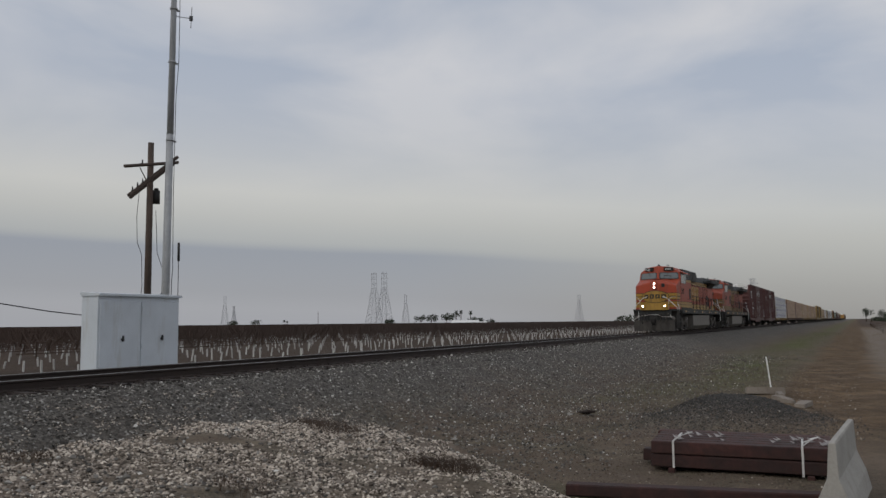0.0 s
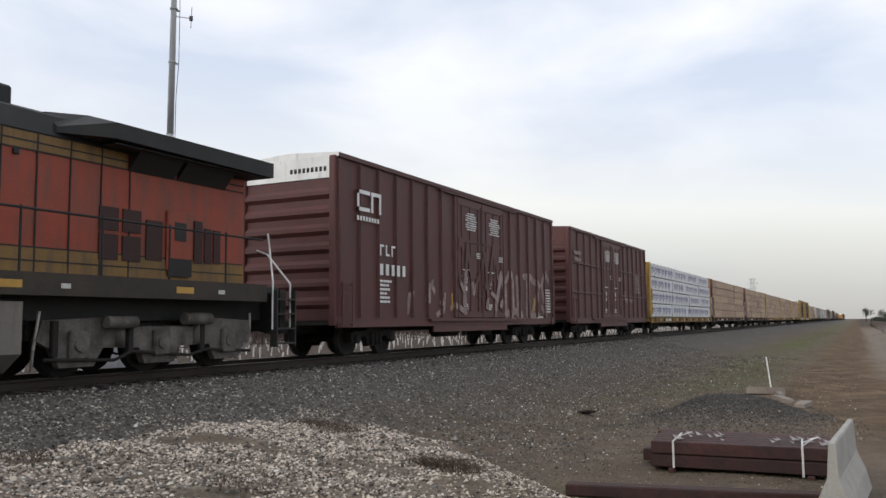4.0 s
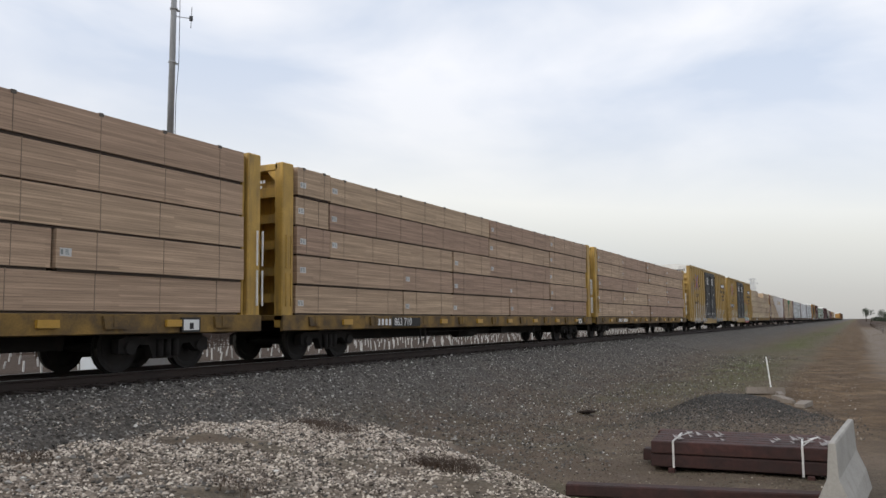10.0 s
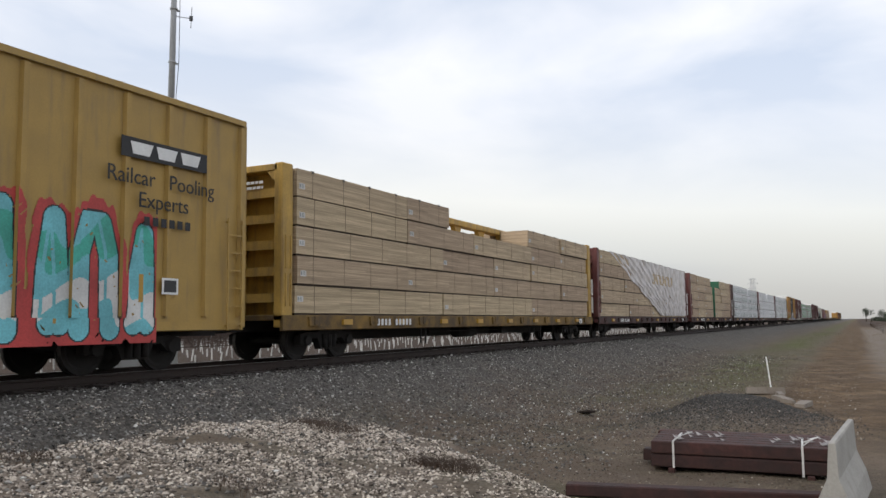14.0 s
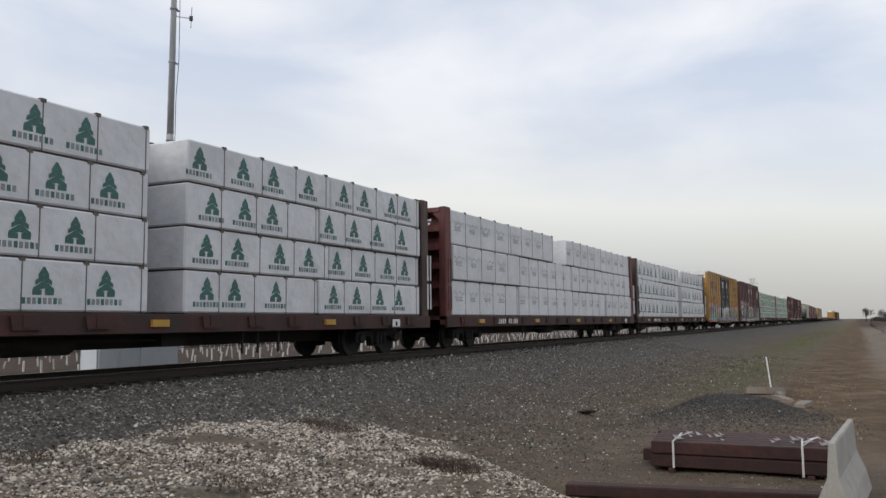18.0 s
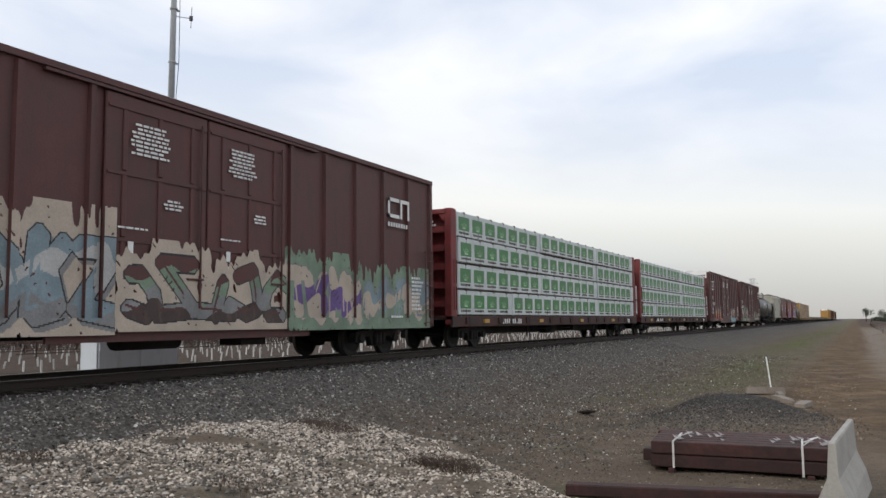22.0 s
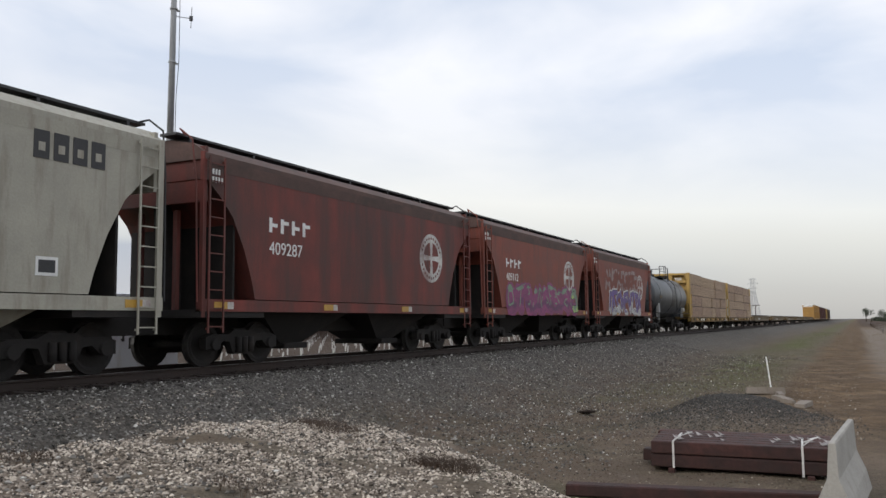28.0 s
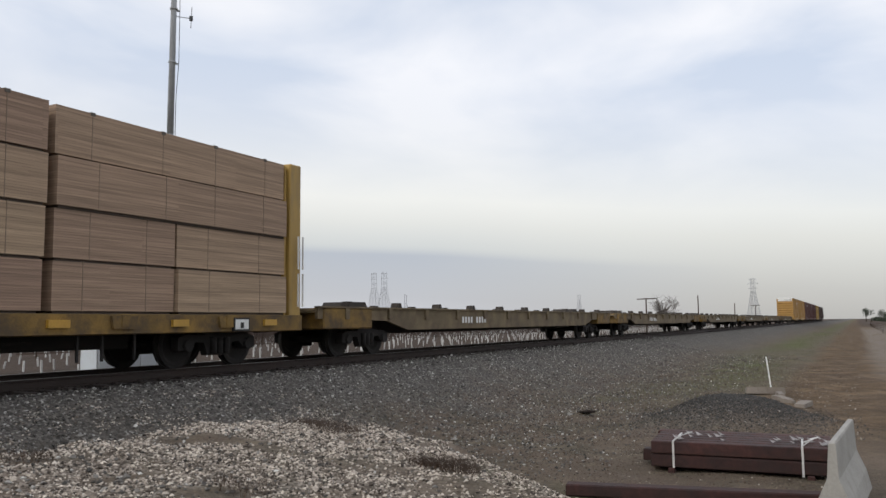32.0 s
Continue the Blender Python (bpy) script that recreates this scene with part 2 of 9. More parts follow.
DUST = (0.16, 0.125, 0.095)
SOOT = (0.03, 0.028, 0.026)
M = {
    "lumber": lumber_mat("sawn_lumber", (0.43, 0.305, 0.208), (0.27, 0.185, 0.122)),
    "lumber_tan": lumber_mat("pale_tan_lumber", (0.455, 0.35, 0.23), (0.28, 0.21, 0.135)),
    "lumber_grey": lumber_mat("weathered_lumber", (0.35, 0.245, 0.165), (0.21, 0.145, 0.095)),
    "wrap": mat("white_lumber_wrap", (0.59, 0.60, 0.62), 0.42, var=0.09, scale=1.2, fine=5, bump=1.0, grime=(0.42, 0.42, 0.43), grime_amt=0.25, spread=0.04),
    "wrap_mint": mat("pale_green_grey_lumber_wrap", (0.52, 0.56, 0.555), 0.45, var=0.10, scale=1.2, fine=5, bump=1.0, grime=(0.30, 0.33, 0.32), grime_amt=0.3, spread=0.05),
    "strap": mat("steel_strap", (0.10, 0.085, 0.07), 0.5, 0.3),
    "dull_strap": mat("dull_tan_strap", (0.21, 0.155, 0.11), 0.7, var=0.3),
    "worn_strap": mat("worn_white_plastic_strap", (0.52, 0.51, 0.49), 0.6, var=0.25, scale=4),
    # serves gap sheets, printed bars and the painted shade line under green bundles
    "gap": mat("dark_gap_fill_shade_and_print", (0.06, 0.045, 0.035), 0.9),
    "purple": mat("purple_print", (0.09, 0.08, 0.26), 0.5, var=0.2),
    "grey_print": mat("grey_print", (0.22, 0.25, 0.25), 0.6, var=0.3),
    "pine_print": mat("dark_green_print", (0.035, 0.12, 0.105), 0.5, var=0.2),
    "green_print": mat("leaf_green_print", (0.05, 0.185, 0.06), 0.5, var=0.12),
    "pale_print": mat("pale_green_print", (0.32, 0.52, 0.30), 0.5),
    "tarp_green": mat("green_tarpaulin", (0.012, 0.10, 0.05), 0.55, fine=9, bump=0.4),
    "torn": mat("torn_grey_plastic_wrap", (0.55, 0.52, 0.52), 0.4, var=0.25, scale=2.5, fine=8, bump=0.7, grime=(0.36, 0.30, 0.25), grime_amt=0.6),
    "rag": mat("grey_torn_wrapping", (0.26, 0.24, 0.23), 0.5, var=0.3, scale=4, fine=10, bump=0.5),
    "slab": mat("tan_grey_concrete", (0.21, 0.18, 0.15), 0.9, var=0.2, fine=20, bump=0.4, grime=(0.11, 0.085, 0.065), grime_amt=0.45),
    "label": mat("white_paper_label", (0.56, 0.555, 0.54), 0.7, var=0.15, grime=(0.34, 0.29, 0.23), grime_amt=0.35),
    "maroon": mat("maroon_car_paint", (0.115, 0.030, 0.026), 0.6, grime=DUST, grime_amt=0.35, streak=True),
    "red_cn": mat("bright_red_brown_paint", (0.17, 0.022, 0.022), 0.6, grime=(0.07, 0.04, 0.035), grime_amt=0.35, streak=True),
    "brown": mat("dark_brown_paint", (0.055, 0.034, 0.030), 0.65, grime=DUST, grime_amt=0.3, streak=True),
    "box_brown": mat("boxcar_red_brown_paint", (0.088, 0.029, 0.026), 0.6, var=0.16, grime=(0.05, 0.03, 0.026), grime_amt=0.4, streak=True, spread=0.08),
    "yellow": mat("faded_yellow_paint", (0.43, 0.265, 0.055), 0.6, grime=(0.14, 0.095, 0.05), grime_amt=0.45, streak=True),
    "yellow_new": mat("yellow_paint", (0.37, 0.235, 0.06), 0.55, var=0.1, grime=(0.2, 0.14, 0.07), grime_amt=0.35, streak=True),
    "orange_yellow": mat("orange_yellow_paint", (0.37, 0.205, 0.05), 0.55, var=0.1, grime=(0.2, 0.12, 0.06), grime_amt=0.35, streak=True),
    "door_black": mat("black_door_paint", (0.014, 0.014, 0.016), 0.6, var=0.2, grime=(0.04, 0.035, 0.03), grime_amt=0.3),
    "white": mat("white_paint", (0.74, 0.74, 0.72), 0.6, var=0.1, grime=(0.3, 0.27, 0.22), grime_amt=0.25, streak=True),
    "white_clean": mat("white_marking", (0.70, 0.70, 0.68), 0.6, var=0.12),
    "yellow_mark": mat("yellow_reflector", (0.42, 0.24, 0.035), 0.4, var=0.15),
    "black": mat("black_equipment_paint", (0.014, 0.013, 0.012), 0.7, grime=(0.035, 0.029, 0.024), grime_amt=0.4),
    "under": mat("grimy_running_gear", (0.014, 0.012, 0.011), 0.9, grime=(0.036, 0.027, 0.022), grime_amt=0.35, bump=0.3),
    "under_loco": mat("dusty_grey_running_gear", (0.125, 0.112, 0.10), 0.95, var=0.35, scale=2.5, grime=(0.022, 0.018, 0.016), grime_amt=0.62, bump=0.5),
    "plow": mat("dusty_plow_paint", (0.045, 0.040, 0.035), 0.9, var=0.3, grime=(0.018, 0.015, 0.013), grime_amt=0.5, streak=True, bump=0.3),
    "steel": mat("worn_wheel_steel", (0.09, 0.085, 0.08), 0.5, 0.7),
    "rail": mat("rusty_rail_steel", (0.030, 0.020, 0.016), 0.8, 0.1, grime=(0.05, 0.032, 0.024), grime_amt=0.3),
    "railtop": mat("worn_rail_head", (0.20, 0.19, 0.18), 0.42, 0.8),
    "tie": mat("creosoted_tie_wood", (0.028, 0.019, 0.015), 0.9, fine=14, bump=0.5, spread=0.25),
    "tie_new": mat("dark_brown_tie_wood", (0.042, 0.015, 0.012), 0.8, var=0.4, scale=3, fine=12, bump=0.6, grime=(0.018, 0.010, 0.009), grime_amt=0.5, spread=0.3),
    "concrete": mat("weathered_concrete", (0.33, 0.315, 0.285), 0.9, var=0.14, fine=24, bump=0.4, grime=(0.17, 0.15, 0.13), grime_amt=0.35),
    "cabinet": mat("pale_grey_cabinet_paint", (0.56, 0.60, 0.64), 0.55, var=0.06, grime=(0.40, 0.39, 0.36), grime_amt=0.25, streak=True),
    "mast": mat("galvanised_steel", (0.34, 0.35, 0.36), 0.6, 0.0, var=0.15, fine=8),
    # pylon steel made paler: distance haze painted into its colour
    "far_steel": mat("haze_paled_steel", (0.42, 0.43, 0.45), 0.7, var=0.1),
    "pole": mat("old_pole_wood", (0.070, 0.050, 0.040), 0.9, fine=16, bump=0.5),
    "worn_white": mat("worn_white_paint", (0.50, 0.49, 0.46), 0.7, var=0.25, grime=(0.16, 0.06, 0.05), grime_amt=0.6),
    "sill_yellow": mat("grimy_yellow_sill_paint", (0.21, 0.125, 0.03), 0.8, var=0.3, grime=(0.05, 0.036, 0.026), grime_amt=0.75),
    "sill_maroon": mat("grimy_maroon_sill_paint", (0.062, 0.022, 0.019), 0.8, var=0.4, grime=(0.030, 0.023, 0.020), grime_amt=0.75),
    "g_silver": mat("silver_spray_paint", (0.40, 0.40, 0.39), 0.45, var=0.2),
    "g_grey": mat("grey_spray_paint", (0.20, 0.20, 0.20), 0.6, var=0.25),
    "g_white": mat("white_spray_paint", (0.60, 0.60, 0.58), 0.6, var=0.15),
    "g_bluegrey": mat("blue_grey_spray_paint", (0.19, 0.25, 0.28), 0.6, var=0.25),
    "g_bone": mat("bone_spray_paint", (0.44, 0.37, 0.30), 0.65, var=0.15),
    "g_black": mat("black_spray_paint", (0.02, 0.02, 0.022), 0.6),
    "g_blue": mat("blue_spray_paint", (0.05, 0.13, 0.32), 0.6, var=0.25),
    "g_cyan": mat("cyan_spray_paint", (0.15, 0.45, 0.50), 0.6, var=0.25),
    "g_teal": mat("teal_spray_paint", (0.06, 0.38, 0.30), 0.6, var=0.25),
    "g_red": mat("red_spray_paint", (0.42, 0.05, 0.045), 0.6, var=0.25),
    "g_pink": mat("magenta_spray_paint", (0.22, 0.042, 0.13), 0.6, var=0.3),
    "g_mauve": mat("dark_mauve_spray_paint", (0.13, 0.035, 0.10), 0.6, var=0.25),
    "g_purple": mat("purple_spray_paint", (0.12, 0.07, 0.22), 0.6, var=0.25),
    "g_orange": mat("orange_spray_paint", (0.45, 0.15, 0.05), 0.6, var=0.25),
    "g_peach": mat("peach_spray_paint", (0.46, 0.30, 0.22), 0.6, var=0.2),
    "g_lime": mat("pale_green_spray_paint", (0.30, 0.42, 0.14), 0.6, var=0.25),
    "g_olive": mat("grey_green_spray_paint", (0.17, 0.24, 0.17), 0.6, var=0.3),
    "g_fade": mat("faded_white_spray_paint", (0.27, 0.20, 0.19), 0.7, var=0.35, scale=4),
    "dark": mat("dark_fitting", (0.03, 0.03, 0.032), 0.6),
}


def glass_mat(name, col):
    m = bpy.data.materials.new(name)
    m.use_nodes = True
    b = m.node_tree.nodes["Principled BSDF"]
    b.inputs["Base Color"].default_value = rgb(col)
    b.inputs["Roughness"].default_value = 0.06
    b.inputs["IOR"].default_value = 1.5
    return m


def glow_mat(name, col, power):
    m = bpy.data.materials.new(name)
    m.use_nodes = True
    b = m.node_tree.nodes["Principled BSDF"]
    b.inputs["Base Color"].default_value = rgb(col)
    b.inputs["Emission Color"].default_value = rgb(col)
    b.inputs["Emission Strength"].default_value = power
    return m


# grey base imitates sky reflected in the panes and seen through the cab
M["glass"] = glass_mat("sky_greyed_window_glass", (0.15, 0.17, 0.175))
M["lamp"] = glow_mat("lit_headlight", (1.0, 0.95, 0.84), 9.0)
M["lamp_off"] = glass_mat("unlit_headlight_lens", (0.5, 0.5, 0.48))


# ---- mesh building ----
class Shell:
    """Gathers faces, each with a material slot, for one mesh."""

    def __init__(self):
        self.v, self.f, self.m, self.smooth = [], [], [], []

    def poly(self, pts, mi=0, smooth=False):
        n = len(self.v)
        self.v.extend([tuple(q) for q in pts])
        self.f.append(tuple(range(n, n + len(pts))))
        self.m.append(mi)
        self.smooth.append(smooth)

    def poly_chain(self, pts, mi=0):
        self.poly(pts, mi)
        return self

    def box(self, x0, x1, y0, y1, z0, z1, mi=0):
        n = len(self.v)
        self.v += [(x0, y0, z0), (x1, y0, z0), (x1, y1, z0), (x0, y1, z0), (x0, y0, z1), (x1, y0, z1), (x1, y1, z1), (x0, y1, z1)]
        for q in ((3, 2, 1, 0), (4, 5, 6, 7), (0, 1, 5, 4), (1, 2, 6, 5), (2, 3, 7, 6), (3, 0, 4, 7)):
            self.f.append(tuple(n + i for i in q))
            self.m.append(mi)
            self.smooth.append(False)
        return self

    def cbox(self, x0, x1, y0, y1, z0, z1, c=0.02, mi=0):
        """A box with chamfered edges all round."""
        n = len(self.v)
        idx = {}
        X, Y, Z = (x0, x1), (y0, y1), (z0, z1)
        for i in (0, 1):
            for j in (0, 1):
                for k in (0, 1):
                    sx, sy, sz = c * (1 - 2 * i), c * (1 - 2 * j), c * (1 - 2 * k)
                    for a, q in enumerate(((X[i], Y[j] + sy, Z[k] + sz), (X[i] + sx, Y[j], Z[k] + sz), (X[i] + sx, Y[j] + sy, Z[k]))):
                        idx[i, j, k, a] = len(self.v)
                        self.v.append(q)

        def add(*ids):
            self.f.append(ids)
            self.m.append(mi)
            self.smooth.append(False)

        for i in (0, 1):
            r = [(0, 0), (0, 1), (1, 1), (1, 0)] if i == 0 else [(0, 0), (1, 0), (1, 1), (0, 1)]
            add(*[idx[i, a, b2, 0] for a, b2 in r])
            r = r[::-1]
            add(*[idx[a, i, b2, 1] for a, b2 in r])
            r = r[::-1]
            add(*[idx[a, b2, i, 2] for a, b2 in r])
        for i in (0, 1):
            for j in (0, 1):
                s = (i + j) % 2
                for kind in range(3):
                    if kind == 0:
                        q = (idx[i, j, 0, 0], idx[i, j, 0, 1], idx[i, j, 1, 1], idx[i, j, 1, 0])
                    elif kind == 1:
                        q = (idx[i, 0, j, 2], idx[i, 0, j, 0], idx[i, 1, j, 0], idx[i, 1, j, 2])
                    else:
                        q = (idx[0, i, j, 1], idx[0, i, j, 2], idx[1, i, j, 2], idx[1, i, j, 1])
                    add(*(q if s else q[::-1]))
                for k in (0, 1):
                    q = (idx[i, j, k, 0], idx[i, j, k, 1], idx[i, j, k, 2])
                    add(*(q if (i + j + k) % 2 == 0 else q[::-1]))
        return self

    def prism(self, prof, x0, x1, mi=0, axis="x", smooth=False):
        """A profile pushed along an axis: (y, z) pairs along x, (x, z) along y, (x, y) along z."""
        n, k = len(self.v), len(prof)
        for e in (x0, x1):
            for a, b2 in prof:
                self.v.append((e, a, b2) if axis == "x" else (a, e, b2) if axis == "y" else (a, b2, e))
        self.f += [tuple(n + i for i in range(k)), tuple(n + k + i for i in range(k))[::-1]]
        self.m += [mi, mi]
        self.smooth += [False, False]
        for i in range(k):
            j = (i + 1) % k
            self.f.append((n + i, n + k + i, n + k + j, n + j))
            self.m.append(mi)
            self.smooth.append(smooth)
        return self

    def cyl(self, a, b2, r, seg=10, mi=0, r2=None, caps=True):
        a, b2 = Vector(a), Vector(b2)
        d = (b2 - a).normalized()
        u = d.orthogonal().normalized()
        w = d.cross(u)
        r2 = r if r2 is None else r2
        n = len(self.v)
        for q, rr in ((a, r), (b2, r2)):
            for i in range(seg):
                t = 2 * math.pi * i / seg
                self.v.append(tuple(q + (u * math.cos(t) + w * math.sin(t)) * rr))
        for i in range(seg):
            j = (i + 1) % seg
            self.f.append((n + i, n + j, n + seg + j, n + seg + i))
            self.m.append(mi)
            self.smooth.append(seg > 6)
        if caps:
            self.f += [tuple(n + i for i in range(seg))[::-1], tuple(n + seg + i for i in range(seg))]
            self.m += [mi, mi]
            self.smooth += [False, False]
        return self

    def tube(self, pts, r, seg=6, mi=0):
        for a, b2 in zip(pts, pts[1:]):
            self.cyl(a, b2, r, seg, mi)
        return self

    def ring(self, rows, mi=0, caps=True, smooth=True):
        """Skin over equal rows of points, closed round."""
        n, k = len(self.v), len(rows[0])
        for r in rows:
            self.v += [tuple(q) for q in r]
        for a in range(len(rows) - 1):
            for i in range(k):
                j = (i + 1) % k
                self.f.append((n + a * k + i, n + a * k + j, n + (a + 1) * k + j, n + (a + 1) * k + i))
                self.m.append(mi)
                self.smooth.append(smooth)
        if caps:
            self.f += [tuple(n + i for i in range(k))[::-1], tuple(n + (len(rows) - 1) * k + i for i in range(k))]
            self.m += [mi, mi]
            self.smooth += [False, False]
        return self

    def mesh(self, name, mats):
        me = bpy.data.meshes.new(name)
        me.from_pydata(self.v, [], self.f)
        for mm in mats:
            me.materials.append(M[mm] if isinstance(mm, str) else mm)
        me.polygons.foreach_set("material_index", self.m)
        me.polygons.foreach_set("use_smooth", self.smooth)
        me.update()
        return me


def part(name, shell, mats, parent, label="", at=None):
    """Links one mesh under a thing or a part. shell: a Shell or a finished mesh; at: its pose in the parent's space."""
    mats = [mats] if isinstance(mats, str) or not hasattr(mats, "__len__") else mats
    me = shell.mesh(name, mats) if isinstance(shell, Shell) else shell
    ob = new(name, me)
    ob.parent = parent
    if at is not None:
        ob.matrix_basis = at
    if label:
        ob["label"] = label
    return ob


def thing(name, label, category, group="", at=None):
    ob = new(name)
    ob.empty_display_size = 0.3
    if at is not None:
        ob.matrix_basis = at
    return tagged(ob, label, category, group)


def solid(name, shell, mats, label, category, group="", kind="", at=None):
    mats = [mats] if isinstance(mats, str) else mats
    ob = new(name, shell.mesh(name, mats) if isinstance(shell, Shell) else shell)
    if at is not None:
        ob.matrix_basis = at
    return tagged(ob, label, category, group, kind)


MOVERS = []  # (thing, its middle along the track at the start)
YC = 12.85   # middle of the track

# ---- ground: one sheet to the horizon ----
def smooth(e0, e1, x):
    t = np.clip((x - e0) / (e1 - e0), 0, 1)
    return t * t * (3 - 2 * t)


def wobble(x, y, seed, size):
    """Cheap smooth noise for whole arrays."""
    r = np.random.RandomState(seed)
    out = np.zeros_like(x)
    for i in range(7):
        a, k, ph = r.rand() * 6.283, (0.6 + r.rand() * 1.9) / size, r.rand() * 6.283
        out += np.sin((x * math.cos(a) + y * math.sin(a)) * k * 6.283 + ph) / 7
    return out


def mound_mask(x, y):
    edge = np.interp(y, [2.5, 4.0, 5.0, 6.6, 8.0, 9.0], [8.9, 9.9, 11.2, 12.6, 13.4, 13.6]) + 0.5 * wobble(x, y, 4, 2.5)
    return smooth(0.9, -1.3, x - edge) * np.interp(y, [1.0, 2.5, 4.0, 5.5, 7.2, 8.0, 8.9, 9.9], [0, 0.40, 0.66, 0.86, 1.0, 1.0, 0.72, 0.0])


def mound_top(x):
    return np.interp(x, [4.0, 8.0, 9.0, 10.5, 12.0, 13.6], [0.95, 0.92, 0.86, 0.68, 0.52, 0.2])


def ground_h(x, y):
    x, y = np.asarray(x, float), np.asarray(y, float)
    d = YC - y
    bank = np.interp(d, [-6.5, -3.4, -1.95, -1.6, -0.9, 0, 0.9, 1.2, 1.6, 1.95, 3.2, 4.9, 5.8], [-1.0, -0.85, -0.30, -0.22, -0.19, -0.19, -0.19, -0.19, -0.215, -0.28, -0.83, -1.33, -1.4])
    bump = -1.4 + mound_top(x) * mound_mask(x, y) * (1 + 0.07 * wobble(x, y, 8, 1.7))
    z = np.where(d > 0, np.maximum(bank, bump), bank)
    pile = 0.62 * np.exp(-(((x - 19.0) / 2.1) ** 2 + ((y - 2.5) / 1.45) ** 2) ** 1.2)
    z = z + pile + 0.05 * wobble(x, y, 2, 3.0) * smooth(1.9, 3.2, np.abs(d))
    # the dirt road runs in shallow ruts beside the track
    z = z - 0.04 * (np.exp(-((y + 1.2) / 0.35) ** 2) + np.exp(-((y - 0.5) / 0.35) ** 2)) * smooth(18, 26, x)
    # weedy bank along the road's far side
    z = z + 0.5 * smooth(-4.5, -8.0, y) * smooth(30, 60, x)
    return z


def lines(fine0, fine1, step, far, grow=1.16):
    out = list(np.arange(fine0, fine1, step))
    s, q = step, fine1
    while q < far:
        out.append(q)
        s *= grow
        q += s
    s, q = step, fine0
    while q > -far:
        s *= grow
        q -= s
        out.insert(0, q)
    return np.array(out)


gx, gy = lines(0.5, 30, 0.16, 4200), lines(-1.5, 13.5, 0.16, 4200)
GX, GY = np.meshgrid(gx, gy, indexing="ij")
GZ = ground_h(GX, GY)
nx, ny = len(gx), len(gy)
ids = np.arange(nx * ny).reshape(nx, ny)
quads = np.stack([ids[:-1, :-1], ids[1:, :-1], ids[1:, 1:], ids[:-1, 1:]], -1).reshape(-1, 4)
g_me = bpy.data.meshes.new("ground")
g_me.from_pydata(np.stack([GX, GY, GZ], -1).reshape(-1, 3).tolist(), [], quads.tolist())
g_me.polygons.foreach_set("use_smooth", [True] * len(g_me.polygons))
DD = np.abs(YC - GY)
z_white = np.clip(mound_mask(GX, GY) * 1.3 - 0.30 + 0.6 * wobble(GX, GY, 11, 1.3) + 0.35 * wobble(GX, GY, 15, 0.5), 0, 1)
z_white *= 1 - 0.75 * smooth(0.1, 0.5, wobble(GX, GY, 14, 2.2)) - 0.4 * smooth(8.2, 5.0, GX)
swale = np.exp(-((GY - np.interp(GX, [4.5, 6.5, 7.5, 9.0, 10.5], [8.6, 8.2, 6.9, 5.6, 5.2]) + 0.25 * wobble(GX, GY, 22, 1.4)) / 0.42) ** 2)
z_white = np.clip(z_white - 0.55 * swale * (0.7 + 0.6 * wobble(GX, GY, 23, 0.9)), 0, 1)
z_stone = np.clip(0.95 * smooth(6.6, 2.0, DD + 1.5 * wobble(GX, GY, 12, 4) + 0.7 * wobble(GX, GY, 16, 0.9)) + 0.9 * np.exp(-(((GX - 19) / 2.4) ** 2 + ((GY - 2.5) / 1.8) ** 2) ** 1.5), 0, 1)
z_grass = np.clip(smooth(14, 40, GX) * np.exp(-((GY - 4.8) / 2.0) ** 2) * (0.55 + 0.9 * wobble(GX, GY, 13, 6)), 0, 1)
z_grass = np.maximum(z_grass, 0.9 * np.exp(-(((GX - 92) / 30) ** 2 + ((GY - 5.2) / 1.6) ** 2)) * (0.8 + 0.5 * wobble(GX, GY, 25, 5)))
z_grass = np.maximum(z_grass, 0.75 * np.exp(-(((GX - 9.6) / 1.2) ** 2 + ((GY - 3.4) / 0.7) ** 2)) * (0.7 + wobble(GX, GY, 17, 0.8)))
z_grass = np.clip(np.maximum(z_grass, smooth(16.5, 18.5, GY) * smooth(29, 25, GY) * 0.8), 0, 1)
z_road = np.clip(smooth(13, 21, GX) * smooth(3.0, 1.7, GY + 0.6 * wobble(GX, GY, 18, 5)) * smooth(-5.5, -2.5, GY) * (0.95 + 0.3 * wobble(GX, GY, 19, 11)), 0, 1)
for nm, arr in (("white_gravel", z_white), ("ballast", z_stone), ("grass", z_grass), ("road", z_road), ("pale_track", smooth(-0.2, -1.4, GY + 0.5 * wobble(GX, GY, 24, 4)) * smooth(28, 45, GX) * smooth(260, 160, GX) * 0.8), ("field", np.clip(smooth(200, 320, GX) * smooth(2, -3, GY) + smooth(26, 29, GY) + smooth(-14, -20, GY), 0, 1)), ("brake_dust_shade", smooth(1.75, 1.35, DD + 0.10 * wobble(GX, GY, 20, 0.7)))):
    at = g_me.attributes.new(nm, "FLOAT", "POINT")
    at.data.foreach_set("value", arr.reshape(-1).astype(np.float32))


